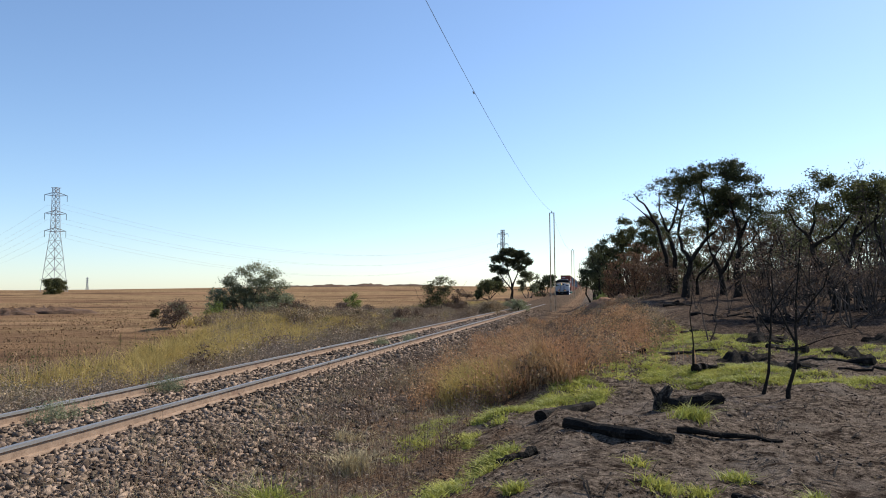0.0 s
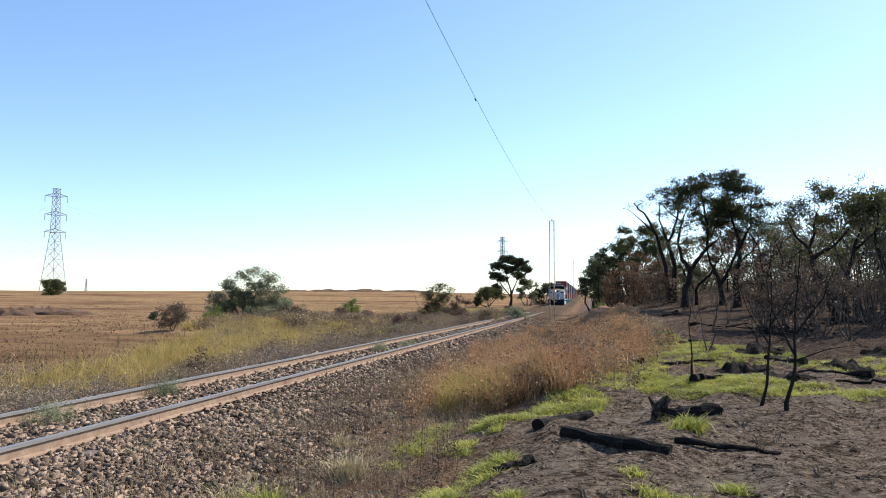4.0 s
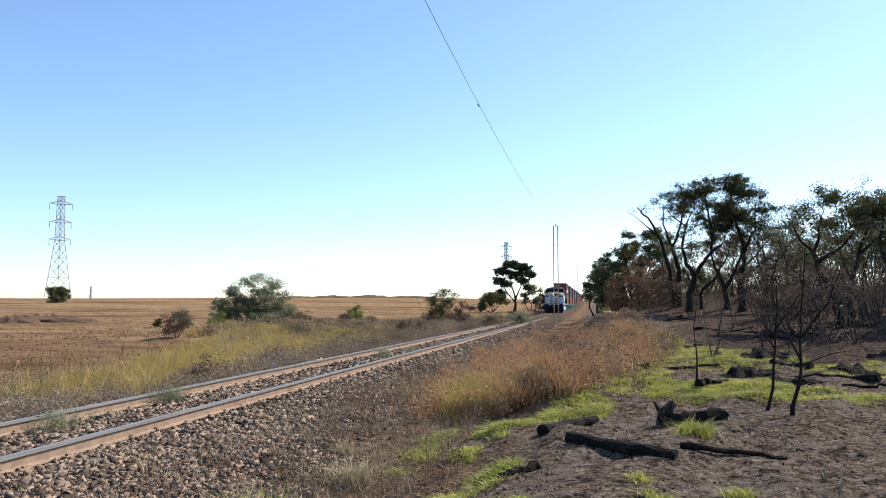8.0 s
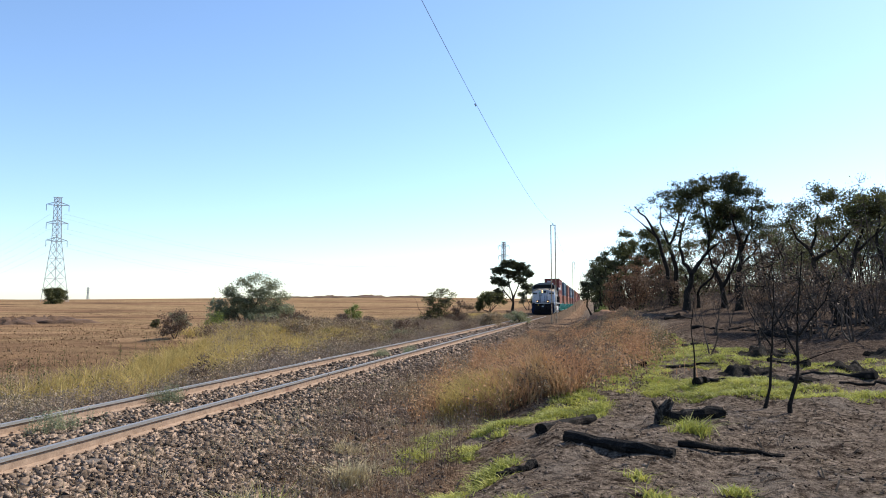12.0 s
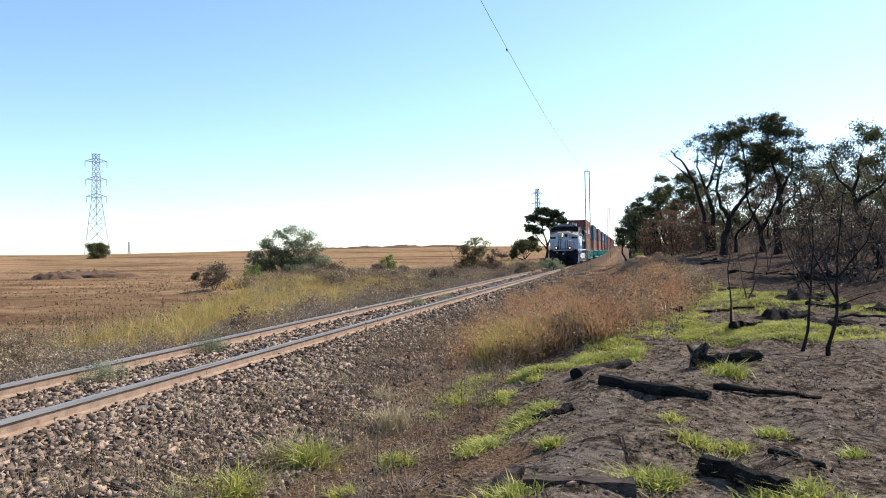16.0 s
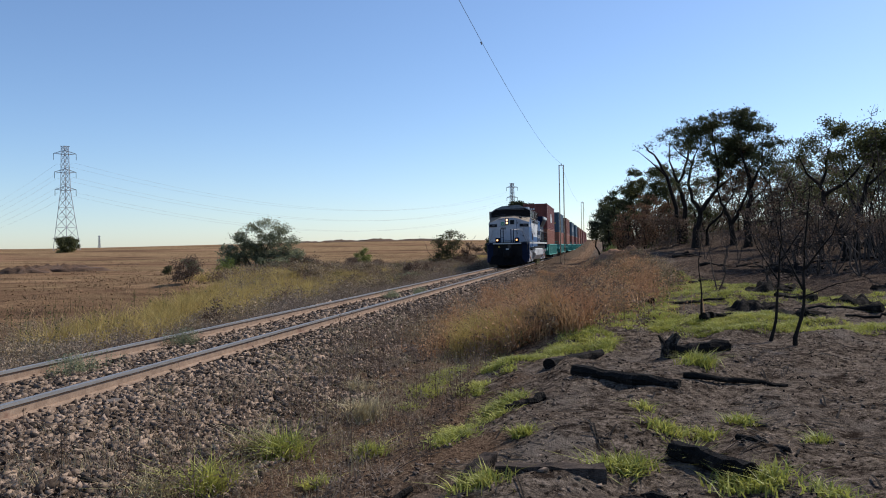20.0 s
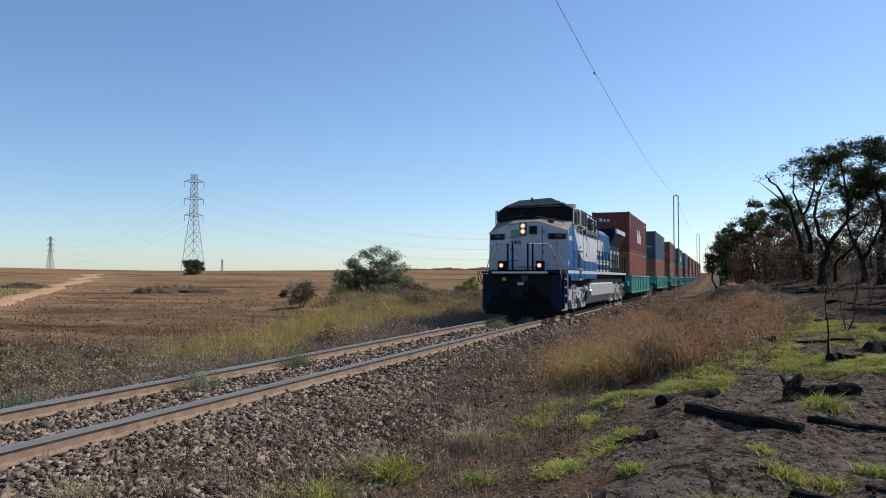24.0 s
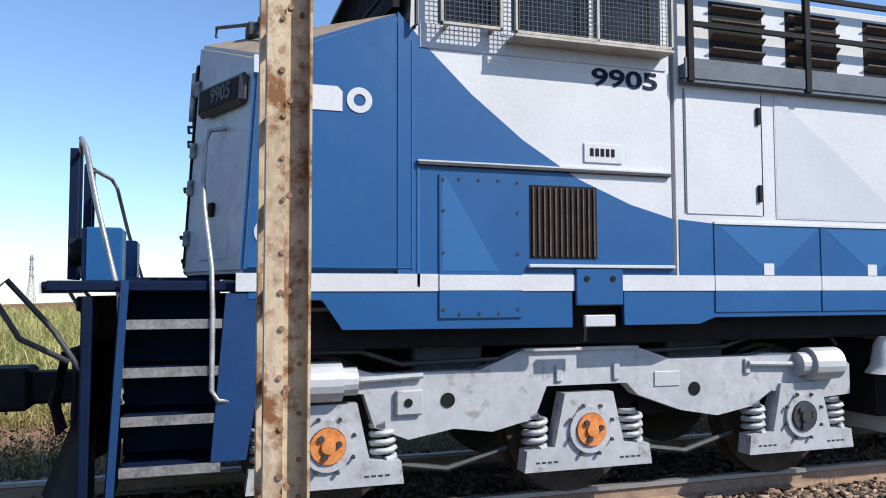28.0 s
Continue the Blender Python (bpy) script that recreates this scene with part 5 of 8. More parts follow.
    blades("dry_litter", "dry brown stalks and leaves lying on ballast and soil", "litter", GRASS_GREY, x, y, r.uniform(0.02, 0.05, len(x)), 0.009, 3.2, 118)
    x, y, r = tufted(700, 12, 2.4, 5.0, 3.0, 16, 119, 0.12, 0.9, 1.0, -0.1)
    blades("brown_sprigs", "fine brown dead weeds beside the ballast", "grass", GRASS_GREY, x, y, r.uniform(0.05, 0.2, len(x)), 0.006, 1.0, 120)
    # fresh green growth on the burnt bank
    bits = []
    rg = np.random.default_rng(31)
    for cx, cy, rx, ry, full in [(8.3, 13.9, 0.8, 0.8, 0.8), (9.2, 14.0, 0.7, 1.0, 0.8), (10.3, 13.2, 0.8, 0.35, 0.6), (11.7, 13.3, 0.9, 0.35, 0.6), (7.3, 15.5, 0.7, 2.0, 0.4), (4.45, 14.2, 0.25, 1.1, 0.7), (5.4, 10.5, 0.26, 0.7, 1.0), (5.78, 11.3, 0.25, 0.9, 1.0), (6.4, 12.2, 0.38, 1.0, 1.0), (4.5, 10.7, 0.2, 0.7, 1.0), (5.1, 9.2, 0.13, 0.35, 1.2), (5.6, 7.9, 0.17, 0.6, 1.1), (5.35, 6.7, 0.12, 0.4, 1.2), (12.5, 17.0, 1.6, 1.2, 0.3), (9.5, 19.0, 1.6, 2.0, 0.25), (8.2, 22.0, 1.4, 2.4, 0.25)]:
        k = int(520 * full * rx * ry) + 14
        u, a = np.sqrt(rg.random(k)) * 1.15, rg.uniform(0, 6.283, k)
        tx, ty = cx + rx * u * np.cos(a), cy + ry * u * np.sin(a)
        keep = lumps(tx, ty, 0.55, 38) + rg.normal(0, 0.3, k) > -0.35
        tx, ty = tx[keep], ty[keep]
        per = 40
        bits.append((np.repeat(tx, per) + rg.normal(0, 0.06, len(tx) * per), np.repeat(ty, per) + rg.normal(0, 0.06, len(tx) * per), rg.uniform(0.02, 0.085, len(tx) * per)))
    x, y, h = (np.concatenate(c) for c in zip(*bits))
    blades("green_grass", "fresh green grass sprouting on burnt soil", "grass", GRASS_GREEN, x, y, h, 0.014, 1.8, 37)
    # charcoal, leaf litter and soil crumbs
    vs, fs, off = [], [], 0
    for k in range(4):
        pv, pf = chip_proto(20 + k)
        x, y, r = patchy(3800, 4.3, 15, 2.5, 24, 40 + k, 1.1, 1.5, -0.5)
        s = r.uniform(0.006, 0.022, len(x)) * np.where(r.random(len(x)) < 0.05, 1.8, 1)
        v, f = scatter(pv, pf, np.stack([x, y, ground_z(x, y)], -1), r.uniform(0, 6.28, len(x)), s, r.uniform(-0.5, 0.5, len(x)))
        vs.append(v)
        fs.append(f + off)
        off += len(v)
    tagged(new("soil_crumbs", mesh_np("soil_crumbs", np.concatenate(vs), np.concatenate(fs), surface("soil_crumb", (0.03, 0.022, 0.017), (0.22, 0.16, 0.118), 20, 0.95, island=0.6))), "crumbs of burnt soil and charcoal", "soil", kind="stuff")
    x, y, r = patchy(12000, 4.3, 14, 2.6, 22, 52, 1.0, 1.4, -0.3)
    blades("charcoal_bits", "black charcoal bits lying on burnt soil", "litter", CHAR, x, y, r.uniform(0.01, 0.04, len(x)), 0.022, 2.0, 53)
    r = np.random.default_rng(56)
    n = 2200
    x, y, a, l = r.uniform(4.6, 14, n), 2.6 + 20 * r.random(n) ** 1.4, r.uniform(0, 3.14, n), r.uniform(0.05, 0.35, n)
    ex, ey = x + l * np.cos(a), y + l * np.sin(a)
    w = np.stack([-np.sin(a), np.cos(a), 0 * a], -1) * r.uniform(0.003, 0.009, (n, 1))
    p, q = np.stack([x, y, ground_z(x, y) + 0.008], -1), np.stack([ex, ey, ground_z(ex, ey) + 0.02], -1)
    top = (p + q) / 2 + np.stack([0 * a, 0 * a, 0.012 + 0 * a], -1)
    v = np.stack([p - w, p + w, top + w, top - w, q + w, q - w], 1).reshape(-1, 3)
    i = (np.arange(n) * 6)[:, None]
    f = np.concatenate([i + (0, 1, 2, 3), i + (3, 2, 4, 5)])
    tagged(new("twig_litter", mesh_np("twig_litter", v, f, BARK)), "thin burnt twigs lying on the soil", "litter", kind="stuff")
    x, y, r = patchy(7000, 4.5, 14, 2.6, 20, 50, 1.0, 1.5, -0.2)
    blades("leaf_litter", "dead leaves and straw lying on burnt soil", "litter", LEAF_TAN, x, y, r.uniform(0.01, 0.03, len(x)), 0.016, 3.0, 51)
    # clods in the ploughed field
    vs, fs, off = [], [], 0
    for k in range(3):
        pv, pf = chip_proto(30 + k)
        x, y, r = patchy(2200, -60, -10.5, 8, 80, 60 + k, 4, 1.2, -0.3)
        clear = np.abs(x - road_line(y)) > 2.2
        x, y = x[clear], y[clear]
        s = r.uniform(0.02, 0.075, len(x))
        v, f = scatter(pv, pf, np.stack([x, y, ground_z(x, y)], -1), r.uniform(0, 6.28, len(x)), s)
        vs.append(v)
        fs.append(f + off)
        off += len(v)
    tagged(new("field_clods", mesh_np("field_clods", np.concatenate(vs), np.concatenate(fs), surface("field_clod", (0.12, 0.07, 0.04), (0.26, 0.16, 0.09), 0.5, 1.0, 0, 6, 0.3, spec=0.0, island=0.3))), "clods of ploughed reddish soil", "soil", kind="stuff")
    straw = surface("field_straw", (0.17, 0.105, 0.055), (0.34, 0.225, 0.12), 0.4, 0.9, 0, 4, 0.0, island=0.4, coord="Position")
    x, y, r = tufted(4200, 9, -90, -10.5, 8, 150, 66, 0.3, 7, 1.3, -0.1)
    blades("field_stubble", "dry straw stubble on the ploughed field", "grass", straw, x, y, r.uniform(0.05, 0.22, len(x)), 0.035, 0.8, 67)
    # cane
    r = np.random.default_rng(70)
    x, y = -7.5 - 80 * r.random(110000) ** 1.9, r.uniform(-40, 62, 110000)
    edge = road_line(y) - 1.8
    keep = (x < edge + 0.6 * lumps(x, y, 2.5, 71)) & (lumps(x, y, 1.1, 74) + r.normal(0, 0.25, len(x)) > -0.5)
    x, y, edge = x[keep], y[keep], edge[keep]
    h = r.uniform(0.45, 1.1, len(x)) * np.clip(0.45 + (edge - x) * 0.3, 0.35, 1) * (1 + 0.18 * lumps(x, y, 1.6, 73))
    blades("cane_field", "green and straw-coloured young sugar cane", "crop", CANE, x, y, h, 0.02 + 0.0007 * np.abs(x), 0.95, 72)


trees()
grassland()


def tuft(x, y, h, n, spread, mat, label, seed, group="grass tufts", lean=1.4, w=0.01):
    h, n, w = h * 0.8, int(n * 2.6), w * 1.25
    r = np.random.default_rng(seed)
    px, py = x + r.normal(0, spread * 0.62, n), y + r.normal(0, spread * 0.62, n)
    ob = blades("grass_tuft", label, "grass tuft", mat, px, py, h * r.uniform(0.5, 1, n), w, lean, seed, kind="stuff")
    return tagged(ob, group=group)


TUFTS = [(3.83, 6.45, 0.36, 150, 0.12), (3.58, 5.5, 0.38, 150, 0.12), (4.41, 5.7, 0.15, 60, 0.08), (4.61, 6.5, 0.2, 80, 0.1), (4.45, 9.4, 0.2, 130, 0.15), (4.43, 8.7, 0.14, 70, 0.1), (6.0, 6.2, 0.16, 60, 0.06), (7.75, 9.2, 0.26, 120, 0.16), (7.0, 6.95, 0.12, 40, 0.08), (7.78, 6.75, 0.14, 70, 0.11), (7.15, 6.2, 0.13, 90, 0.12), (7.42, 6.25, 0.12, 80, 0.1), (6.78, 5.4, 0.17, 190, 0.14), (7.25, 5.62, 0.16, 60, 0.06), (7.55, 5.05, 0.16, 210, 0.17), (5.85, 4.9, 0.15, 130, 0.15), (8.2, 6.1, 0.13, 40, 0.08), (7.95, 4.8, 0.13, 50, 0.12)]
GT, PT = "tuft of fresh green grass on bare soil", "tuft of dry straw-coloured grass"
for i, (x, y, h, n, s) in enumerate(TUFTS):
    tuft(x, y, h, n, s, GRASS_GREEN, GT, 400 + i)
for i, (x, y, h, n, s) in enumerate([(4.05, 8.1, 0.42, 150, 0.16), (3.5, 6.6, 0.36, 90, 0.14), (3.3, 5.2, 0.3, 110, 0.16), (2.2, 3.2, 0.24, 120, 0.16), (2.0, 4.6, 0.2, 90, 0.14), (3.5, 9.6, 0.3, 70, 0.14)]):
    tuft(x, y, h, n, s, GRASS_PALE, PT, 420 + i, w=0.007)
for i, (x, y) in enumerate([(-0.5, 9.3), (-0.65, 12.4), (-1.9, 7.4), (-0.2, 24.5), (0.4, 26.0)]):
    r = np.random.default_rng(440 + i)
    weeds("rail_weed", "grey-green weed growing beside the rail", LEAF_GREY, x + r.normal(0, 0.13, 90), y + r.normal(0, 0.26, 90), r.uniform(0.1, 0.34, 90), 440 + i, 16, 0.018, 0.035, 0.003)
# dry leafy shrubs at the edge of the field
for i, (x, y, h) in enumerate([(-4.6, 5.6, 0.75), (-5.1, 4.4, 0.7), (-4.2, 7.0, 0.6), (-6.2, 8.2, 0.7), (-4.4, 3.0, 0.5), (-5.6, 6.4, 0.65), (-6.6, 5.2, 0.6), (-5.0, 8.6, 0.6), (-7.2, 9.6, 0.65), (-5.8, 10.2, 0.6), (-4.4, 9.8, 0.5), (-6.4, 11.8, 0.6), (-8.2, 11.4, 0.6), (-4.8, 12.2, 0.55), (-3.9, 11.0, 0.45), (-7.6, 7.2, 0.6), (-8.9, 13.4, 0.6), (-6.9, 14.2, 0.55)]):
    tree(0, 0, h, "low leafy shrub with dry tan leaves", LEAF_TAN, 450 + i, 7, 2, 0.7, 0.3, 0.012, 14, 0.11, 0.032, bark=TWIG, lean=0.5, width=1.5 * h + 0.3, dome=70, category="shrub", name="dry_shrub", group="dry shrubs", first=0.5, at_xy=(x, y))


# ------------------------------------------------------------------ logs, stump, heaps
def log(a, b, r0, r1, label, mat=CHAR, seed=0, name="charred_log", crook=0.03, lift=0.75):
    r = random.Random(seed)
    n = 7
    ax, ay = a
    bx, by = b
    t = []
    bm = bmesh.new()
    length = math.hypot(bx - ax, by - ay)
    za, zb = gz(ax, ay) + r0 * lift, gz(bx, by) + r1 * lift
    pts = [Vector((ax + (bx - ax) * i / n + r.uniform(-crook, crook), ay + (by - ay) * i / n + r.uniform(-crook, crook), za + (zb - za) * i / n + r.uniform(-crook, crook) * 0.4)) for i in range(n + 1)]
    tube(bm, pts, [(r0 + (r1 - r0) * i / n) * r.uniform(0.82, 1.12) for i in range(n + 1)], 9)
    for v in bm.verts:
        v.co += Vector((r.uniform(-1, 1), r.uniform(-1, 1), r.uniform(-1, 1))) * min(r0, r1) * 0.16
    ob = part(name, bm, mat, None)
    return tagged(ob, label, "log", "burnt logs")


log((6.37, 8.7), (7.4, 7.9), 0.085, 0.065, "thick charred black log on burnt soil", seed=1, lift=0.35)
log((7.45, 8.3), (8.5, 8.22), 0.035, 0.022, "thin charred pole on burnt soil", seed=2)
log((7.6, 10.3), (8.28, 10.42), 0.11, 0.07, "short charred log beside a stump", seed=3)
log((6.02, 9.5), (6.62, 10.9), 0.075, 0.055, "charred log half sunk in soil", seed=4, lift=0.6)
# black stick added along the line of the nearby clod's cast shadow
log((5.72, 7.42), (6.08, 7.75), 0.035, 0.05, "short black stick laid as the clod's cast shadow", seed=5)
def plank(a, b, width, height, label, mat, seed, name="wooden_plank"):
    """A squared, splintered length of timber lying on the soil."""
    r = random.Random(seed)
    bm = bmesh.new()
    d = Vector((b[0] - a[0], b[1] - a[1], 0))
    side = Vector((-d.y, d.x, 0)).normalized()
    rows = []
    for i in range(9):
        x, y = a[0] + d.x * i / 8, a[1] + d.y * i / 8
        w, z = width / 2 * r.uniform(0.85, 1.12), gz(*a) + (gz(*b) - gz(*a)) * i / 8 - 0.02
        rows.append([bm.verts.new(Vector((x, y, z)) + side * (s * w + r.gauss(0, 0.006)) + Vector((0, 0, h * height * r.uniform(0.88, 1.08)))) for s, h in ((-1, 0), (-1.05, 0.5), (-0.9, 1), (0.9, 1), (1.05, 0.5), (1, 0))])
    for p, q in zip(rows, rows[1:]):
        for k in range(6):
            bm.faces.new((p[k], q[k], q[(k + 1) % 6], p[(k + 1) % 6]))
    bm.faces.new(rows[0][::-1])
    bm.faces.new(rows[-1])
    bmesh.ops.recalc_face_normals(bm, faces=bm.faces[:])
    return tagged(part(name, bm, mat, None), label, "log", "burnt logs")


plank((5.95, 5.0), (6.66, 5.1), 0.13, 0.11, "flat scorched beam on bare soil", BURNT_BEAM, 6, "scorched_beam")
plank((5.74, 5.02), (5.84, 5.5), 0.11, 0.09, "weathered dark plank end", BURNT_BEAM, 7)
log((7.15, 5.62), (7.58, 5.12), 0.075, 0.065, "thick charred log among green grass", seed=8)
log((7.62, 5.95), (7.87, 5.56), 0.03, 0.02, "thin charred stick on bare soil", seed=9)
log((5.1, 4.5), (5.36, 5.05), 0.028, 0.02, "thin charred stick on bare soil", seed=10)
log((6.75, 4.75), (7.05, 4.72), 0.05, 0.04, "short charred log on bare soil", seed=11)
for i in range(34):
    r = random.Random(500 + i)
    az, d = r.uniform(3.5, 20), r.uniform(14, 38)
    x, y = polar(az, d)
    a, l = r.uniform(0, 3.14), r.uniform(0.4, 1.8)
    log((x, y), (x + l * math.cos(a), y + l * math.sin(a) * 0.7), r.uniform(0.025, 0.09), 0.02, "fallen charred branch on burnt ground", CHAR, 500 + i, "charred_branch", crook=0.07, lift=r.uniform(0.6, 1.2))
bm = bmesh.new()
r = random.Random(77)
for k in range(7):
    x, y = 7.52 + r.uniform(-0.12, 0.12), 10.5 + r.uniform(-0.1, 0.1)
    z, h = gz(x, y), r.uniform(0.14, 0.42)
    tube(bm, [(x, y, z - 0.08), (x + r.uniform(-0.03, 0.03), y, z + h * 0.6), (x + r.uniform(-0.08, 0.08), y + r.uniform(-0.04, 0.04), z + h)], [r.uniform(0.06, 0.09), 0.05, 0.02], 6)
for v in bm.verts:
    v.co += Vector((r.uniform(-1, 1), r.uniform(-1, 1), r.uniform(-1, 1))) * 0.014
tagged(part("tree_stump", bm, STUMP_WOOD, None), "jagged burnt stump with pale grey top", "stump")


def heap(x, y, rx, ry, h, mat, label, name, seed, category="soil heap", group="", rough=0.25):
    r = np.random.default_rng(seed)
    n, m = 28, 9
    a = np.linspace(0, 6.2832, n, endpoint=False)
    rows = []
    for j in range(m):
        u = j / (m - 1)
        k = 1 - u
        rr = (1 + rough * 0.6 * lumps(np.cos(a) * 2 + seed, np.sin(a) * 2 + u, 1.0, seed))
        px, py = x + rx * k**0.8 * rr * np.cos(a), y + ry * k**0.8 * rr * np.sin(a)
        pz = ground_z(px, py) - 0.06 + h * (1 - k * k) * (1 + rough * lumps(px * 3, py * 3, 1.0, seed + 1)) + r.normal(0, h * 0.04, n) * (u > 0)
        rows.append(np.stack([px, py, pz], -1))
    v = np.concatenate(rows)
    i = np.arange(n)
    f = np.concatenate([np.stack([j * n + i, j * n + (i + 1) % n, (j + 1) * n + (i + 1) % n, (j + 1) * n + i], -1) for j in range(m - 1)])
    return tagged(new(name, mesh_np(name, v, f, mat)), label, category, group)


X, Y = 7.0, 42.6
heap(X, Y, 1.25, 0.8, 0.62, CLOD, "heap of reddish clods in dead grass", "soil_mound", 5, rough=0.16)
heap(X + 1.2, Y + 0.3, 0.5, 0.45, 0.5, CLOD, "small heap of dark reddish clods", "soil_mound", 6, rough=0.16)
for i, (x, y, h) in enumerate([(10.2, 15.5, 0.16), (9.6, 16.6, 0.16), (11.8, 16.8, 0.18), (12.6, 14.6, 0.16), (6.06, 7.72, 0.1), (10.6, 19.5, 0.2), (13.6, 20, 0.22), (12.2, 25, 0.25)]):
    s = 0.1 if h < 0.15 else 0.5 + h
    heap(x, y, s, s * 0.6, h, CHAR, "low heap of charred black earth", "charred_mound", 20 + i, "heap", "charred heaps", 0.5)
for i, (az, d, rx, ry, h) in enumerate([(-38.5, 95, 6, 2.5, 0.7), (-40.6, 92, 3, 2, 0.6), (-19.5, 330, 11, 5, 0.8), (-22, 340, 8, 5, 0.6), (-16.6, 330, 10, 5, 0.9), (-13.6, 340, 12, 5, 0.8), (-48.5, 120, 5, 2, 0.6)]):
    x, y = polar(az, d)
    heap(x, y, rx, ry, h, PALE_SOIL, "long low bank of dug reddish soil", "soil_bank", 30 + i, "soil bank", "soil banks in the field", 0.4)
x, y = polar(19, 7.4)
tagged(part("paper_scrap", boxes((x - 0.05, x + 0.06, y - 0.03, y + 0.04, gz(x, y), gz(x, y) + 0.012), bevel=0.004), surface("pale_paper", (0.55, 0.55, 0.55), (0.75, 0.75, 0.75)), None), "crumpled pale scrap of litter on burnt soil", "litter")


# ------------------------------------------------------------------ line-side posts and their wire
def line_post(x, y, h=9.0, detail=False):
    z = gz(x, y)
    p = thing("line_post", pose(x, y, 0), "tall post of two rusty steel channels joined by plates", "post", "posts along the line")
    for sx in (-1, 1):
        c = sx * 0.2
        face, back = c + 0.04, c - 0.045
        bm = prism(bmesh.new(), [(face, -0.1), (face, -0.018), (face - 0.01, -0.018), (back + 0.01, -0.03), (back + 0.01, 0.088), (face, 0.088), (face, 0.1), (back, 0.1), (back, -0.1)], z - 0.3, h, "z")
        ch = part("channel", bm, POST_STEEL, p, "rusty painted steel channel")
        if detail and sx > 0:
            rr = random.Random(9)
            zb = z + 0.12
            while zb < h:
                part("bolt_head", disc(bmesh.new(), (face - 0.004, -0.03 + rr.uniform(-0.006, 0.006), zb), rr.uniform(0.011, 0.017), 0.026, "x", 7), RUST, ch)
                part("web_rivet", disc(bmesh.new(), (back + 0.014, 0.06, zb + 0.05), 0.012, 0.024, "x", 7), RUST, ch)
                zb += rr.uniform(0.15, 0.24)
    zz = z + 0.35
    while detail and zz < h - 0.1:
        bm = boxes((-0.2, 0.2, -0.034, -0.026, zz - 0.06, zz + 0.06), bevel=0.003)
        b = part("tie_plate", bm, RUST, p)
        for x0 in (-0.2, 0.2) if detail else ():
            part("rivet", disc(bmesh.new(), (x0 + 0.04, 0.0, zz), 0.014, 0.03, "x", 8), RUST, b)
        zz += 0.42
    part("cap", boxes((-0.25, 0.25, -0.06, 0.06, h, h + 0.05), bevel=0.005), RUST, p)
    bm = bmesh.new()
    tube(bm, [(0, 0, h + 0.04), (0, 0, h + 0.1), (0, 0, h + 0.13), (0, 0, h + 0.2)], [0.03, 0.055, 0.03, 0.045], 10)
    part("insulator", bm, surface("dark_insulator", (0.03, 0.02, 0.018), (0.06, 0.04, 0.035)) if detail else DARK, p, "small dark insulator")
    return p


POSTS = [(3.0, 0.06), (3.05, 73.0), (3.4, 139.0), (3.8, 205.0)]
for i, (x, y) in enumerate(POSTS):
    line_post(x, y, detail=i == 0)
for (x0, y0), (x1, y1) in zip([(2.95, -73.0)] + POSTS, POSTS):
    bm = bmesh.new()
    tube(bm, [(x0 + (x1 - x0) * u / 24, y0 + (y1 - y0) * u / 24, 9.18 - 1.3 * 4 * (u / 24) * (1 - u / 24)) for u in range(25)], 0.007, 5)
    if y0 == POSTS[0][1]:
        tube(bm, [(3.02, 24.0, 7.96), (3.02, 24.2, 7.95)], 0.022, 6)
    tagged(part("overhead_wire", bm, WIRE, None), "thin sagging overhead wire between posts", "wire", "overhead wires")


# ------------------------------------------------------------------ pylons
def pylon(az, d, h, label, bar=0.12, turn=40):
    x, y = polar(az, d)
    p = thing("pylon", pose(x, y, gz(x, y) - 0.5, 0, 0, turn), label, "pylon", "power line pylons")
    def half(u):
        return h * (0.118 * (1 - u / 0.58) + 0.042 * (u / 0.58)) if u < 0.58 else h * (0.042 - 0.012 * (u - 0.58) / 0.42)
    us = [0, 0.12, 0.23, 0.33, 0.42, 0.5, 0.58, 0.635, 0.69, 0.745, 0.8, 0.86, 0.92, 0.97, 1.0]
    corners = [(1, 0), (0, 1), (-1, 0), (0, -1)]
    for sx, sy in corners:
        bm = bmesh.new()
        tube(bm, [(sx * half(u), sy * half(u), u * h) for u in us], bar, 4)
        part("leg", bm, GALV, p)
    bm = bmesh.new()
    for a, b in zip(us, us[1:]):
        for k in range(4):
            (ax, ay), (bx, by) = corners[k], corners[(k + 1) % 4]
            tube(bm, [(ax * half(a), ay * half(a), a * h), (bx * half(b), by * half(b), b * h)], bar * 0.6, 3)
            tube(bm, [(bx * half(a), by * half(a), a * h), (ax * half(b), ay * half(b), b * h)], bar * 0.6, 3)
            tube(bm, [(ax * half(b), ay * half(b), b * h), (bx * half(b), by * half(b), b * h)], bar * 0.5, 3)
    part("bracing", bm, GALV, p)
    for u, w in ((0.58, 0.09), (0.745, 0.092), (0.92, 0.096)):
        for sx in (-1, 1):
            bm = bmesh.new()
            tip = (sx * w * h, 0, u * h + 0.01 * h)
            for sy in (-1, 1):
                tube(bm, [(0, sy * half(u), u * h), tip], bar * 0.8, 3)
                tube(bm, [(0, sy * half(u), (u + 0.04) * h), tip], bar * 0.8, 3)
            part("cross_arm", bm, GALV, p)
            bm = bmesh.new()
            tube(bm, [tip, (tip[0], 0, tip[2] - 0.06 * h)], bar * 0.8, 4)
            part("insulator_string", bm, DARK, p)
    bm = bmesh.new()
    tube(bm, [(-0.042 * h, 0, h), (0.042 * h, 0, h)], bar, 4)
    tube(bm, [(0, -0.03 * h, h), (0, 0.03 * h, h)], bar, 4)
    part("peak", bm, GALV, p)
    return x, y, gz(x, y) - 0.5


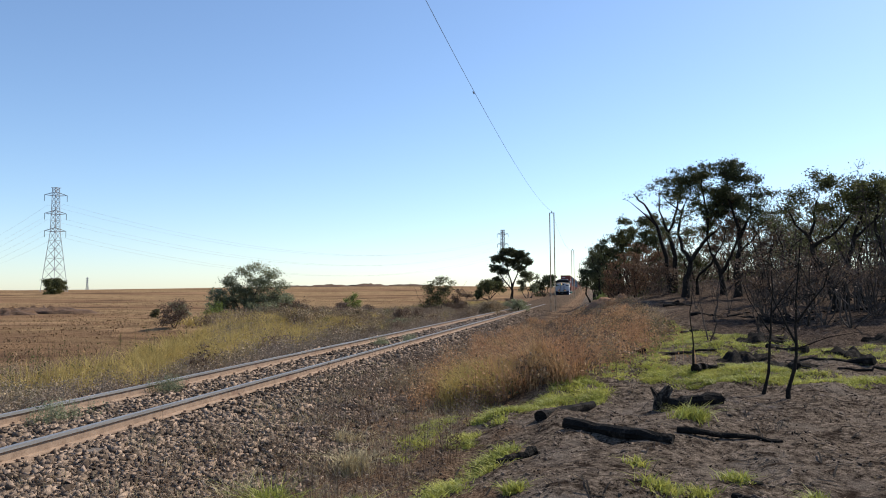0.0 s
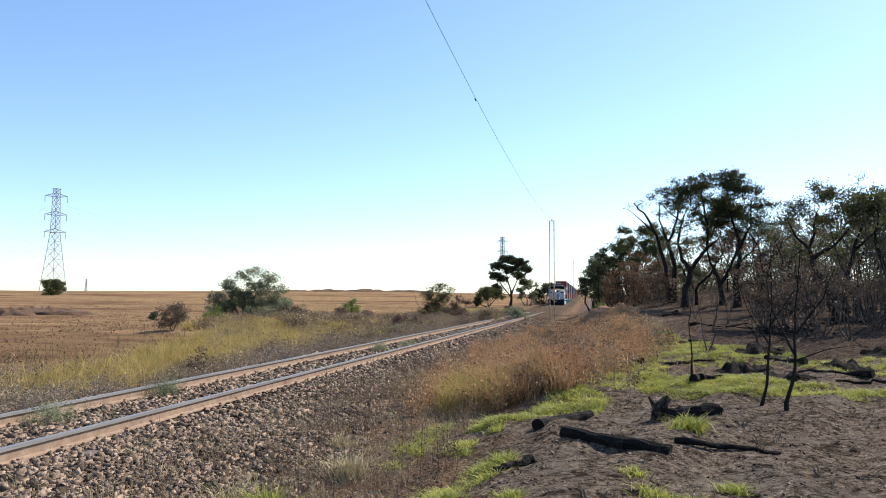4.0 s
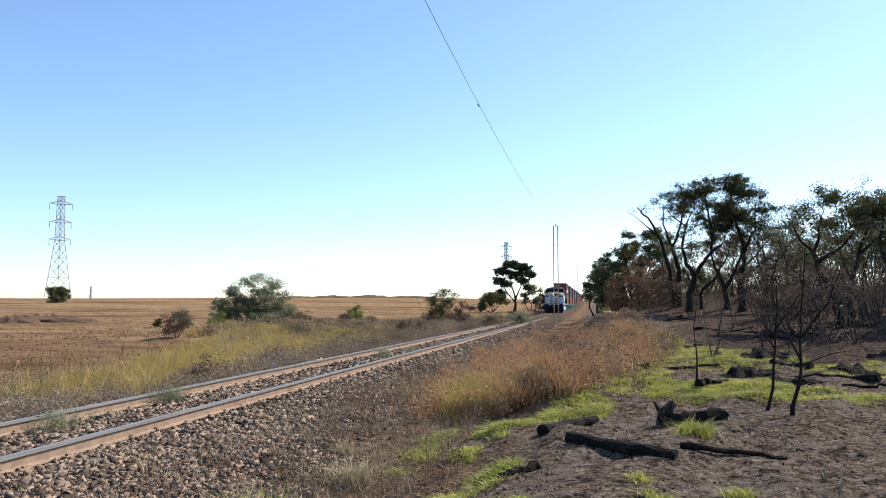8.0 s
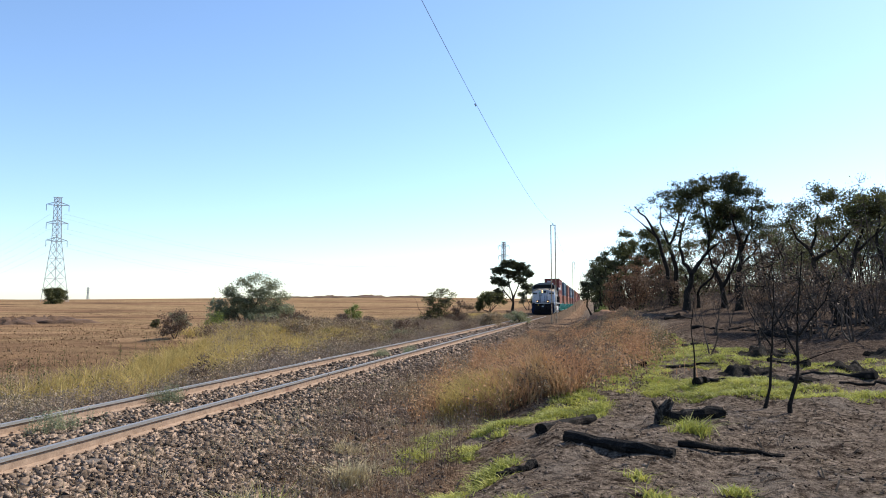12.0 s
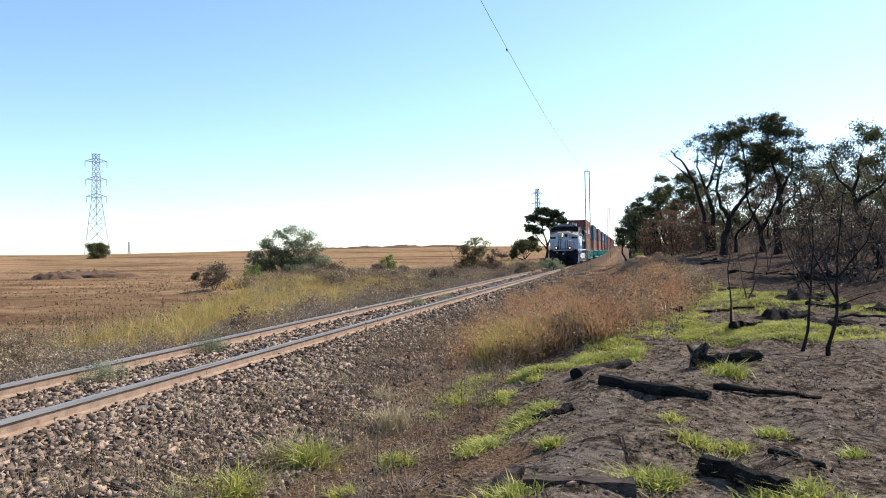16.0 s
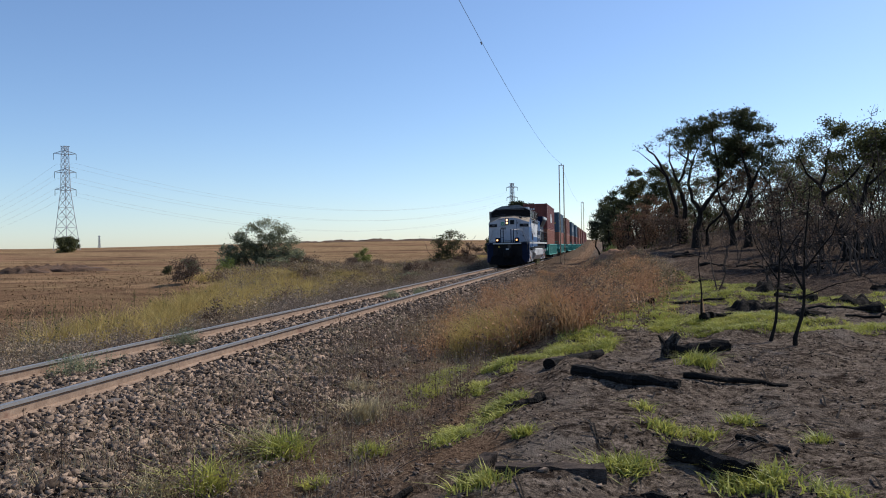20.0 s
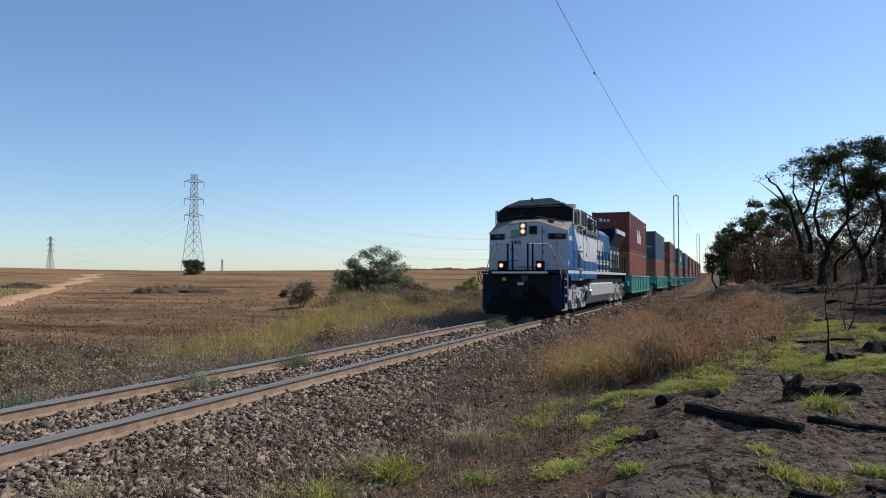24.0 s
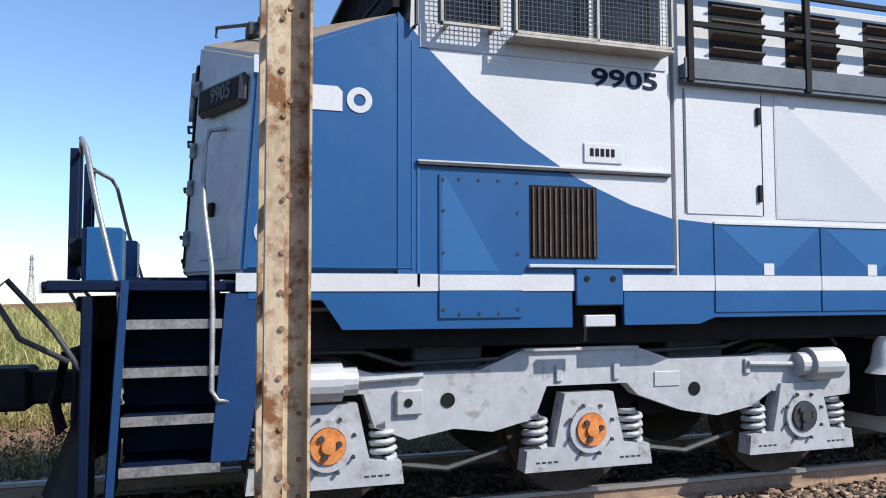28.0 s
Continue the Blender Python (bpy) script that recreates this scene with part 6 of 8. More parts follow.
A = pylon(-38.0, 294, 36.5, "tall grey lattice pylon standing in the field", 0.1, 38)
B = pylon(-47.1, 900, 34, "distant grey lattice pylon on the horizon", 0.22)
C = pylon(-6.5, 480, 36, "grey lattice pylon behind the trees", 0.16, 0)
pylon(-36.0, 1500, 22, "very distant lattice pylon on the horizon", 0.3)
pylon(-100.5, 700, 40, "distant grey lattice pylon beyond the cane", 0.2)
for u in (0.57, 0.71, 0.85):
    for s in (-3.2, 3.2):
        for p, q in ((A, B), (A, C)):
            bm = bmesh.new()
            n = 14
            tube(bm, [(p[0] + (q[0] - p[0]) * i / n + s, p[1] + (q[1] - p[1]) * i / n, p[2] + 36 * u + (q[2] - p[2]) * i / n - 14 * 4 * (i / n) * (1 - i / n)) for i in range(n + 1)], 0.022, 3)
            tagged(part("power_line", bm, GALV, None), "thin sagging power line between pylons", "wire", "power lines")


# ------------------------------------------------------------------ the locomotive (y runs back from its front, x = +1.5 is the sunlit side)
def lettering(name, text, size, m, material, parent, label="", depth=0.004):
    cu = bpy.data.curves.new(name, "FONT")
    cu.body, cu.size, cu.align_x, cu.align_y, cu.extrude, cu.offset = text, size, "CENTER", "CENTER", depth, size * 0.02
    tmp = new(name, cu)
    me = bpy.data.meshes.new_from_object(tmp)
    bpy.data.objects.remove(tmp)
    me.materials.clear()
    me.materials.append(material)
    return part(name, me, None, parent, label, at=m)


def mesh_of(bm, mats, pick=None, name="mesh"):
    me = bpy.data.meshes.new(name)
    bm.normal_update()
    bm.to_mesh(me)
    bm.free()
    for m in mats:
        me.materials.append(m)
    if pick:
        for p in me.polygons:
            p.material_index = pick(p)
    return me


def plate(outline, x0, x1):
    return prism(bmesh.new(), outline, x0, x1, "x")


def rect(y0, y1, z0, z1):
    return [(y0, z0), (y1, z0), (y1, z1), (y0, z1)]


def ring(bm, centre, r0, r1, x0, x1, a0=0.0, a1=360.0, steps=24):
    """A flat ring, or a piece of one, facing +x."""
    pts = [radians(a0 + (a1 - a0) * i / steps) for i in range(steps + 1)]
    rows = [[bm.verts.new((x, centre[0] + r * math.cos(a), centre[1] + r * math.sin(a))) for r, x in ((r0, x0), (r1, x0), (r1, x1), (r0, x1))] for a in pts]
    for a, b in zip(rows, rows[1:]):
        for i in range(4):
            bm.faces.new((a[i], a[(i + 1) % 4], b[(i + 1) % 4], b[i]))
    bmesh.ops.recalc_face_normals(bm, faces=bm.faces[:])
    return bm


def company_mark(parent, x, y0, z0, h, name="company_mark"):
    """Four rounded white shapes in a row, as painted on the side."""
    s, x1 = h / 0.2, x + 0.004
    bm = bmesh.new()
    for a, w, b in ((0.0, 0.1, 0.2), (0.15, 0.16, 0.2), (0.36, 0.24, 0.2)):
        prism(bm, [(y0 + a * s, z0), (y0 + (a + w) * s, z0), (y0 + (a + w) * s, z0 + (b - 0.04) * s), (y0 + (a + w - 0.04) * s, z0 + b * s), (y0 + a * s, z0 + b * s)], x, x1)
    ring(bm, (y0 + 0.74 * s, z0 + 0.1 * s), 0.05 * s, 0.105 * s, x, x1)
    return part(name, bm, WHITE, parent, "white painted company mark")


FRAME_GREY = surface("grimy_window_frame", (0.2, 0.2, 0.2), (0.36, 0.36, 0.36), 8, 0.6)
MESH_WIRE = surface("guard_wire", (0.05, 0.05, 0.05), (0.12, 0.115, 0.11), 9, 0.6, 0.3)
FRAME_TAN = surface("dusty_guard_frame", (0.3, 0.27, 0.23), (0.52, 0.49, 0.44), 7, 0.7, 0.1, 50, 0.1)
DIGIT = surface("dim_grey_digit", (0.06, 0.06, 0.06), (0.16, 0.16, 0.16))
YELLOW = surface("faded_yellow", (0.5, 0.38, 0.05), (0.65, 0.5, 0.1), 8, 0.6)
GREEN = surface("flag_green", (0.02, 0.22, 0.09), (0.03, 0.27, 0.12), 8, 0.6)
RED = surface("warning_red", (0.4, 0.06, 0.03), (0.55, 0.1, 0.05), 8, 0.6)
LOUVRE_STEEL = surface("sooty_brown_louvre", (0.05, 0.032, 0.023), (0.14, 0.09, 0.062), 8, 0.8, 0.0, 60, 0.1)
HANDRAIL = surface("worn_silver_tube", (0.22, 0.22, 0.23), (0.45, 0.44, 0.43), 9, 0.45, 0.5)


def window_guard(loco, y0, y1, z0, z1, x):
    g = part("window_guard", boxes((x, x + 0.025, y0, y1, z0, z0 + 0.025), (x, x + 0.025, y0, y1, z1 - 0.022, z1), (x, x + 0.025, y0, y0 + 0.022, z0, z1), (x, x + 0.025, y1 - 0.022, y1, z0, z1), bevel=0.004), FRAME_TAN, loco, "dusty tan window guard frame with wire mesh")
    bm = bmesh.new()
    for i in range(1, int((y1 - y0) / 0.035)):
        y = y0 + i * 0.035
        box(bm, x + 0.012, x + 0.017, y - 0.0016, y + 0.0016, z0 + 0.03, z1 - 0.03)
    for i in range(1, int((z1 - z0) / 0.035)):
        z = z0 + i * 0.035
        box(bm, x + 0.012, x + 0.017, y0 + 0.03, y1 - 0.03, z - 0.0016, z + 0.0016)
    part("wire_mesh", bm, MESH_WIRE, g)
    bm = bmesh.new()
    for y in (y0 + 0.06, y1 - 0.06):
        box(bm, 1.5, x + 0.01, y - 0.012, y + 0.012, z0 + 0.005, z0 + 0.025)
        box(bm, 1.5, x + 0.01, y - 0.012, y + 0.012, z1 - 0.03, z1 - 0.01)
    part("bracket", bm, FRAME_TAN, g)


def nose_y(x, z):
    """How far back the nose's front lies."""
    return 1.08 + max(0.0, abs(x) - 0.62) * 0.42 + 0.06 * (z - 1.75)


def on_nose(x, z, out=0.0):
    """A pose on the nose's front: local x to the right, local y up, local z towards the track ahead."""
    turn = 0 if abs(x) < 0.62 else math.degrees(math.atan(0.45)) * (1 if x > 0 else -1)
    m = pose(x, nose_y(x, z), z, 90 - 3.4, 0, 0)
    m = Matrix.Translation((x, nose_y(x, z), z)) @ pose(0, 0, 0, 0, 0, turn) @ pose(0, 0, 0, 90 - 3.4, 0, 0)
    return m @ Matrix.Translation((0, 0, out))


def locomotive():
    loco = thing("locomotive", pose(0, 0, 0), "blue, white and grey diesel freight locomotive with lit headlamps", "locomotive")
    S = 1.5
    # ---- underframe, platform
    part("underframe", boxes((-1.3, 1.3, 1.45, 20.1, 1.22, 1.6), (-0.45, 0.45, 0.5, 20.6, 0.72, 1.25), bevel=0.02), BLACK, loco)
    for y in (3.0, 5.2, 16.3, 18.4):
        part("bolster_block", boxes((-1.1, 1.1, y - 0.28, y + 0.28, 1.02, 1.24), bevel=0.02), DARK, loco)
    # ---- nose
    xs = [-S, -0.62, 0.32, 0.62, S]
    top_front, top_back = [3.17, 3.5, 3.55, 3.5, 3.2], [3.58, 3.74, 3.76, 3.74, 3.6]
    nose = bmesh.new()
    fb = [nose.verts.new((x, nose_y(x, 1.75), 1.75)) for x in xs]
    ft = [nose.verts.new((x, nose_y(x, z), z)) for x, z in zip(xs, top_front)]
    bb = [nose.verts.new((x, 2.52, 1.75)) for x in xs]
    bt = [nose.verts.new((x, 2.52, z)) for x, z in zip(xs, top_back)]
    for i in range(4):
        nose.faces.new((fb[i], fb[i + 1], ft[i + 1], ft[i]))
        nose.faces.new((ft[i], ft[i + 1], bt[i + 1], bt[i]))
        nose.faces.new((bb[i], bb[i + 1], fb[i + 1], fb[i]))
    for i in (0, 4):
        nose.faces.new((fb[i], ft[i], bt[i], bb[i]))
    nose.faces.new((*bb, *bt[::-1]))
    bmesh.ops.recalc_face_normals(nose, faces=nose.faces[:])
    bmesh.ops.bevel(nose, geom=[e for e in nose.edges if e.calc_face_angle(0) > 0.3 and min(v.co.z for v in e.verts) > 1.7], offset=0.025, segments=2, affect="EDGES", clamp_overlap=True)
    me = mesh_of(nose, (GREY, BLUE, ROOF_DUST), lambda p: 1 if abs(p.normal.x) > 0.9 else 2 if p.normal.z > 0.75 else 0)
    part("nose", me, None, loco, "pale grey nose with blue sides and a dusty tan top")
    # ---- nose fittings
    hb = part("headlamp_box", boxes((-0.135, 0.135, -0.24, 0.24, -0.02, 0.035), bevel=0.012), DARK, loco, at=on_nose(-0.1, 3.27))
    for dz in (-0.105, 0.105):
        part("headlamp_rim", ringed(0.105, 0.085, 0.03), SILVER, hb, at=pose(0, dz, 0.035))
        part("headlamp", disc(bmesh.new(), (0, 0, 0), 0.085, 0.02, "z"), LAMP, hb, "lit warm headlamp", at=pose(0, dz, 0.045))
        part("lamp_core", disc(bmesh.new(), (0, 0, 0), 0.045, 0.02, "z"), LAMP_HOT, hb, at=pose(0, dz, 0.05))
    win = part("nose_window", boxes((-0.18, 0.18, -0.18, 0.18, -0.01, 0.02), bevel=0.01), FRAME_GREY, loco, at=on_nose(0.28, 3.22))
    part("pane", boxes((-0.152, 0.152, -0.155, 0.155, 0, 0.026), bevel=0.02), BLACK, win)
    for x, z in ((1.12, 2.99), (-1.12, 2.99)):
        nb = part("number_board", boxes((-0.34, 0.34, -0.11, 0.11, 0, 0.07), bevel=0.03), DARK, loco, at=on_nose(x, z, 0.0))
        part("board_glass", boxes((-0.3, 0.3, -0.08, 0.08, 0.06, 0.075), bevel=0.02), BLACK, nb)
        lettering("board_number", "9905", 0.15, pose(0.05, 0, 0.077), DIGIT, nb)
    flag = part("flag_panel", boxes((-0.135, 0.135, -0.12, 0.12, 0, 0.006)), GREEN, loco, "green flag panel with a yellow diamond", at=on_nose(-0.42, 3.11, 0.002))
    bm = bmesh.new()
    prism(bm, [(-0.1, 0), (0, -0.085), (0.1, 0), (0, 0.085)], 0.006, 0.009, "z")
    part("diamond", bm, WHITE_FACET, flag)
    part("circle", disc(bmesh.new(), (0, 0, 0.01), 0.045, 0.004, "z"), GREEN, flag)
    lettering("front_number", "9905", 0.2, on_nose(-0.36, 2.76, 0.003), BLACK, loco)
    # door seams, hinges, latches
    bm = boxes((-0.008, 0.008, -0.75, 0.8, -0.01, 0.01))
    part("door_seam", bm, BLACK, loco, at=on_nose(0.62, 2.55, 0.0))
    part("door_sill", boxes((-0.45, 0.45, -0.012, 0.012, -0.01, 0.02)), BLACK, loco, at=on_nose(0.2, 1.86))
    for z in (3.15, 2.68, 2.4, 2.02):
        part("hinge", boxes((-0.035, 0.035, -0.06, 0.06, 0, 0.03), bevel=0.01), GREY_STAINED, loco, at=on_nose(0.66, z))
    part("locker_hatch", boxes((-0.22, 0.22, -0.3, 0.3, 0, 0.008), bevel=0.003), GREY, loco, at=on_nose(1.08, 2.15))
    part("latch", boxes((-0.035, 0.035, -0.05, 0.05, 0, 0.03), bevel=0.008), BLACK, loco, at=on_nose(1.05, 2.2, 0.008))
    for x, z in ((-0.5, 2.94), (-0.45, 2.52), (-0.45, 2.1), (-0.15, 3.0), (-0.58, 3.42)):
        bm = bmesh.new()
        tube(bm, [(-0.13, 0, 0), (-0.13, 0, 0.06), (0.13, 0, 0.06), (0.13, 0, 0)], 0.012, 6)
        part("grab_iron", bm, DARK, loco, at=on_nose(x, z))
    for sx in (-1, 1):
        bm = bmesh.new()
        tube(bm, [(sx * 1.18, 1.36, 2.76), (sx * 1.16, 1.25, 2.74), (sx * 1.14, 1.22, 2.62), (sx * 1.14, 1.21, 2.42), (sx * 1.26, 1.22, 2.2), (sx * 1.44, 1.27, 1.78), (sx * 1.5, 1.28, 1.5), (sx * 1.5, 1.28, 1.0), (sx * 1.5, 1.32, 0.93), (sx * 1.47, 1.44, 0.92)], 0.018, 8)
        part("stair_handrail", bm, HANDRAIL, loco, "worn silver tube handrail", smooth=True)
        bm = bmesh.new()
        tube(bm, [(sx * 0.36, 0.34, 2.66), (sx * 0.98, 0.42, 2.67), (sx * 1.06, 0.46, 2.6), (sx * 1.2, 0.55, 2.2), (sx * 1.42, 0.72, 1.6), (sx * 1.43, 0.74, 1.0), (sx * 1.38, 0.74, 0.93)], 0.018, 8)
        part("front_handrail", bm, HANDRAIL, loco, "worn silver tube handrail", smooth=True)
        for x in (0.28, 0.46):
            part("platform_post", boxes((sx * x - 0.03, sx * x + 0.03, 0.28, 0.34, 1.72, 2.69), bevel=0.006), NAVY, loco)
    # ---- front platform, ditch lamps
    part("platform", boxes((-1.45, 1.45, 0.3, 1.45, 1.63, 1.7), bevel=0.01), NAVY, loco)
    part("platform_lip", boxes((-1.0, 1.0, 0.2, 0.3, 1.66, 1.7), bevel=0.008), NAVY, loco)
    part("platform_edge", boxes((-1.02, 1.02, 0.19, 0.2, 1.62, 1.69)), WHITE, loco, "white painted platform edge")
    for sx in (-1, 1):
        x = sx * 0.7
        dl = part("ditch_lamp_box", boxes((x - 0.16, x + 0.16, 0.44, 0.68, 1.7, 2.08), bevel=0.012), BLUE, loco, "blue ditch lamp housing")
        part("lamp_visor", boxes((x - 0.165, x + 0.165, 0.42, 0.442, 1.72, 2.07), bevel=0.004), NAVY, dl)
        bm = bmesh.new()
        tube(bm, [(x - 0.02, 0.44, 1.91), (x - 0.02, 0.33, 1.91)], [0.095, 0.105], 20, closed=False)
        part("lamp_rim", bm, BLACK, dl)
        part("ditch_lamp", disc(bmesh.new(), (x - 0.02, 0.37, 1.91), 0.08, 0.02, "y"), LAMP, dl, "lit warm lamp")
        part("lamp_core", disc(bmesh.new(), (x - 0.02, 0.36, 1.91), 0.036, 0.02, "y"), LAMP_HOT, dl)
    # ---- front plate, stairs, plough, coupler
    part("end_plate", boxes((-1.05, 1.05, 0.48, 0.54, 0.75, 1.6), (-1.05, 1.05, 0.42, 0.48, 1.5, 1.6), bevel=0.01), BLACK, loco)
    bm = bmesh.new()
    lo = [bm.verts.new(p) for p in ((-1.45, 0.62, 0.95), (-0.3, 0.42, 0.95), (0.3, 0.42, 0.95), (1.45, 0.62, 0.95), (1.35, 0.5, 0.16), (0.2, 0.1, 0.12), (-0.2, 0.1, 0.12), (-1.35, 0.5, 0.16))]
    for f in ((0, 1, 6, 7), (1, 2, 5, 6), (2, 3, 4, 5)):
        bm.faces.new([lo[i] for i in f])
    bmesh.ops.solidify(bm, geom=bm.faces[:], thickness=0.03)
    part("plough", bm, BLACK, loco, "black steel plough blade")
    cp = part("coupler", boxes((-0.13, 0.13, -0.05, 0.6, 0.78, 1.02), (-0.2, 0.2, -0.3, 0.0, 0.74, 1.06), (-0.2, -0.08, -0.42, -0.28, 0.76, 1.04), bevel=0.03), BLACK, loco, "worn steel knuckle coupler")
    part("coupler_pocket", boxes((-0.32, 0.32, 0.3, 0.5, 0.62, 1.2), bevel=0.03), BLACK, loco)
    for sx in (-1, 1):
        for i, x in enumerate((0.42, 0.55, 0.68)):
            bm = bmesh.new()
            tube(bm, [(sx * x, 0.46, 1.25), (sx * x, 0.3, 1.2), (sx * (x - 0.05), 0.22, 0.85), (sx * (x - 0.12), 0.26, 0.62)], 0.022, 6)
            part("air_hose", bm, BLACK, loco, smooth=True)
        for z in (0.52, 0.83, 1.13, 1.43):
            d = 0.02 * (z - 0.5)
            st = part("step", boxes((min(sx * 0.95, sx * 1.48), max(sx * 0.95, sx * 1.48), 0.74 + d, 1.34, z - 0.03, z + 0.02), bevel=0.005), NAVY, loco)
            part("step_edge", boxes((min(sx * 1.482, sx * 1.495), max(sx * 1.482, sx * 1.495), 0.74 + d, 1.34, z - 0.035, z + 0.025)), SCUFFED, st, "scuffed bare metal edge")
            part("riser", boxes((min(sx * 0.95, sx * 0.97), max(sx * 0.95, sx * 0.97), 0.72, 1.34, z, z + 0.3)), NAVY, st)
        part("stair_front", plate([(0.66, 0.34), (0.7, 0.34), (0.76, 1.6), (0.72, 1.6)], min(sx * 1.0, sx * 1.5), max(sx * 1.0, sx * 1.5)), NAVY, loco)
        part("stair_string", plate([(0.67, 0.36), (0.715, 0.36), (0.78, 1.7), (0.735, 1.7)], min(sx * 1.48, sx * 1.52), max(sx * 1.48, sx * 1.52)), STAIR_BLUE, loco)
        part("stair_back", plate([(1.28, 0.55), (1.5, 0.55), (1.66, 1.62), (1.36, 1.62)], min(sx * 1.42, sx * 1.5), max(sx * 1.42, sx * 1.5)), STAIR_BLUE, loco, "blue panel behind the steps")
        part("stair_wall", plate([(1.28, 0.55), (1.32, 0.55), (1.4, 1.62), (1.36, 1.62)], min(sx * 0.9, sx * 1.42), max(sx * 0.9, sx * 1.42)), NAVY, loco)
        bm = bmesh.new()
        tube(bm, [(sx * 1.42, 0.44, 1.2), (sx * 1.5, 0.18, 1.35), (sx * 1.5, 0.02, 1.62), (sx * 1.48, 0.1, 1.7), (sx * 1.45, 0.35, 1.4), (sx * 1.4, 0.5, 1.15)], 0.018, 6)
        part("cut_lever", bm, DARK, loco, smooth=True)
        part("pilot_wing", boxes((min(sx * 1.05, sx * 1.44), max(sx * 1.05, sx * 1.44), 0.5, 0.56, 0.28, 1.6), bevel=0.01), NAVY, loco)
    for x, z, m in ((-0.62, 1.42, YELLOW), (0.15, 1.45, RED)):
        part("marker_lamp", disc(bmesh.new(), (x, 0.43, z), 0.07, 0.06, "y"), m, loco)
    part("brake_bracket", boxes((0.02, 0.28, 0.36, 0.46, 1.32, 1.58), bevel=0.02), DARK, loco)
    part("plate_label", boxes((-0.12, 0.1, 0.408, 0.418, 1.2, 1.3)), WHITE_FACET, loco)
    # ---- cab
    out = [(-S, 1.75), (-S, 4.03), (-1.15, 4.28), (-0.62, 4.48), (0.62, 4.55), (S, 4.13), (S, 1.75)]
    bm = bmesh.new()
    lo = [bm.verts.new((x, 2.52 + max(0, z - 3.6) * 0.18, z)) for x, z in out]
    hi = [bm.verts.new((x, 4.72, z)) for x, z in out]
    n = len(lo)
    bm.faces.new(lo)
    bm.faces.new(hi[::-1])
    for i in range(n):
        bm.faces.new((lo[i], hi[i], hi[(i + 1) % n], lo[(i + 1) % n]))
    bmesh.ops.recalc_face_normals(bm, faces=bm.faces[:])
    part("cab", mesh_of(bm, (WHITE, ROOF_GREY), lambda p: 1 if p.normal.z > 0.4 or p.normal.y < -0.5 else 0), None, loco, "white cab with a grey faceted roof")
    ws = bmesh.new()
    wf = [(-1.42, 3.64), (-1.42, 3.98), (-1.1, 4.2), (1.12, 4.27), (1.48, 4.07), (1.48, 3.64), (0.4, 3.76), (-0.6, 3.76)]
    prism(ws, wf, -0.03, 0.02, "y")
    wsm = part("windscreen", ws, BLACK, loco, "dark windscreen behind a black guard", at=pose(0, 2.53 - 0.15 * 0.2, 0) @ Matrix.Shear("XY", 4, (0, 0)))
    part("windscreen_visor", plate([(2.36, 4.2), (2.64, 4.28), (2.64, 4.25), (2.36, 4.17)], -1.0, 1.05), DARK, loco)
    gb = bmesh.new()
    for x in (-1.44, -0.3, 1.44):
        tube(gb, [(x, 2.4, 3.72), (x, 2.42, 4.1)], 0.018, 6)
    tube(gb, [(-1.4, 2.42, 3.98), (-1.05, 2.4, 4.2), (1.1, 2.4, 4.26), (1.44, 2.42, 4.1)], 0.018, 6)
    tube(gb, [(-1.44, 2.4, 3.72), (-0.3, 2.36, 3.82), (1.44, 2.4, 3.72)], 0.018, 6)
    part("windscreen_guard", gb, BLACK, loco)
    gb = bmesh.new()
    for i in range(37):
        x = -1.4 + i * 0.078
        box(gb, x - 0.004, x + 0.004, 2.405, 2.413, 3.76, 4.0 if abs(x) > 1.1 else 4.2)
    part("windscreen_mesh", gb, BLACK, loco)
    for pts in ([(0.35, 1.3, 3.66), (0.35, 1.3, 3.74), (1.3, 1.75, 3.52), (1.3, 1.75, 3.42)], [(-1.2, 2.0, 3.55), (-1.2, 2.0, 3.72), (-0.3, 2.1, 3.84), (-0.3, 2.1, 3.72)]):
        bm = bmesh.new()
        tube(bm, pts, 0.014, 6)
        part("roof_grab_rail", bm, DARK, loco)
    part("nose_bell_mount", boxes((0.75, 0.95, 1.5, 1.75, 3.5, 3.62), (0.7, 1.0, 1.58, 1.66, 3.62, 3.66), bevel=0.02), DARK, loco)
    for x, y in ((-0.1, 2.6), (0.9, 2.9), (0.95, 3.4), (0.95, 3.9)):
        z = 4.53 if x < 0.7 else 4.4
        part("roof_bracket", boxes((x - 0.04, x + 0.04, y - 0.07, y + 0.07, z - 0.1, z + 0.01), (x - 0.02, x + 0.02, y - 0.02, y + 0.05, z, z + 0.05), bevel=0.01), DARK, loco)
    # ---- livery and fittings on both sides
    for sx in (1, -1):
        flip = Matrix.Identity(4) if sx == 1 else Matrix.Diagonal((-1, 1, 1, 1))
        made = []
        def P(*a, **k):
            made.append(part(*a, **k))
            return made[-1]
        P("cab_blue_panel", plate([(2.5, 1.75), (2.5, 3.6), (2.72, 3.36), (3.05, 3.05), (3.45, 2.74), (3.9, 2.47), (4.35, 2.29), (4.73, 2.19), (4.73, 1.75)], 1.5, 1.506), BLUE, loco, "deep blue painted panel with a curved edge")
        P("waist_stripe", boxes((1.5, 1.512, 1.42, 8.4, 1.63, 1.75)), WHITE, loco, "white painted stripe")
        P("skirt", plate([(1.5, 1.63), (1.5, 1.58), (1.98, 1.57), (2.12, 1.37), (3.84, 1.36), (3.84, 1.63)], 1.47, 1.504), BLUE, loco)
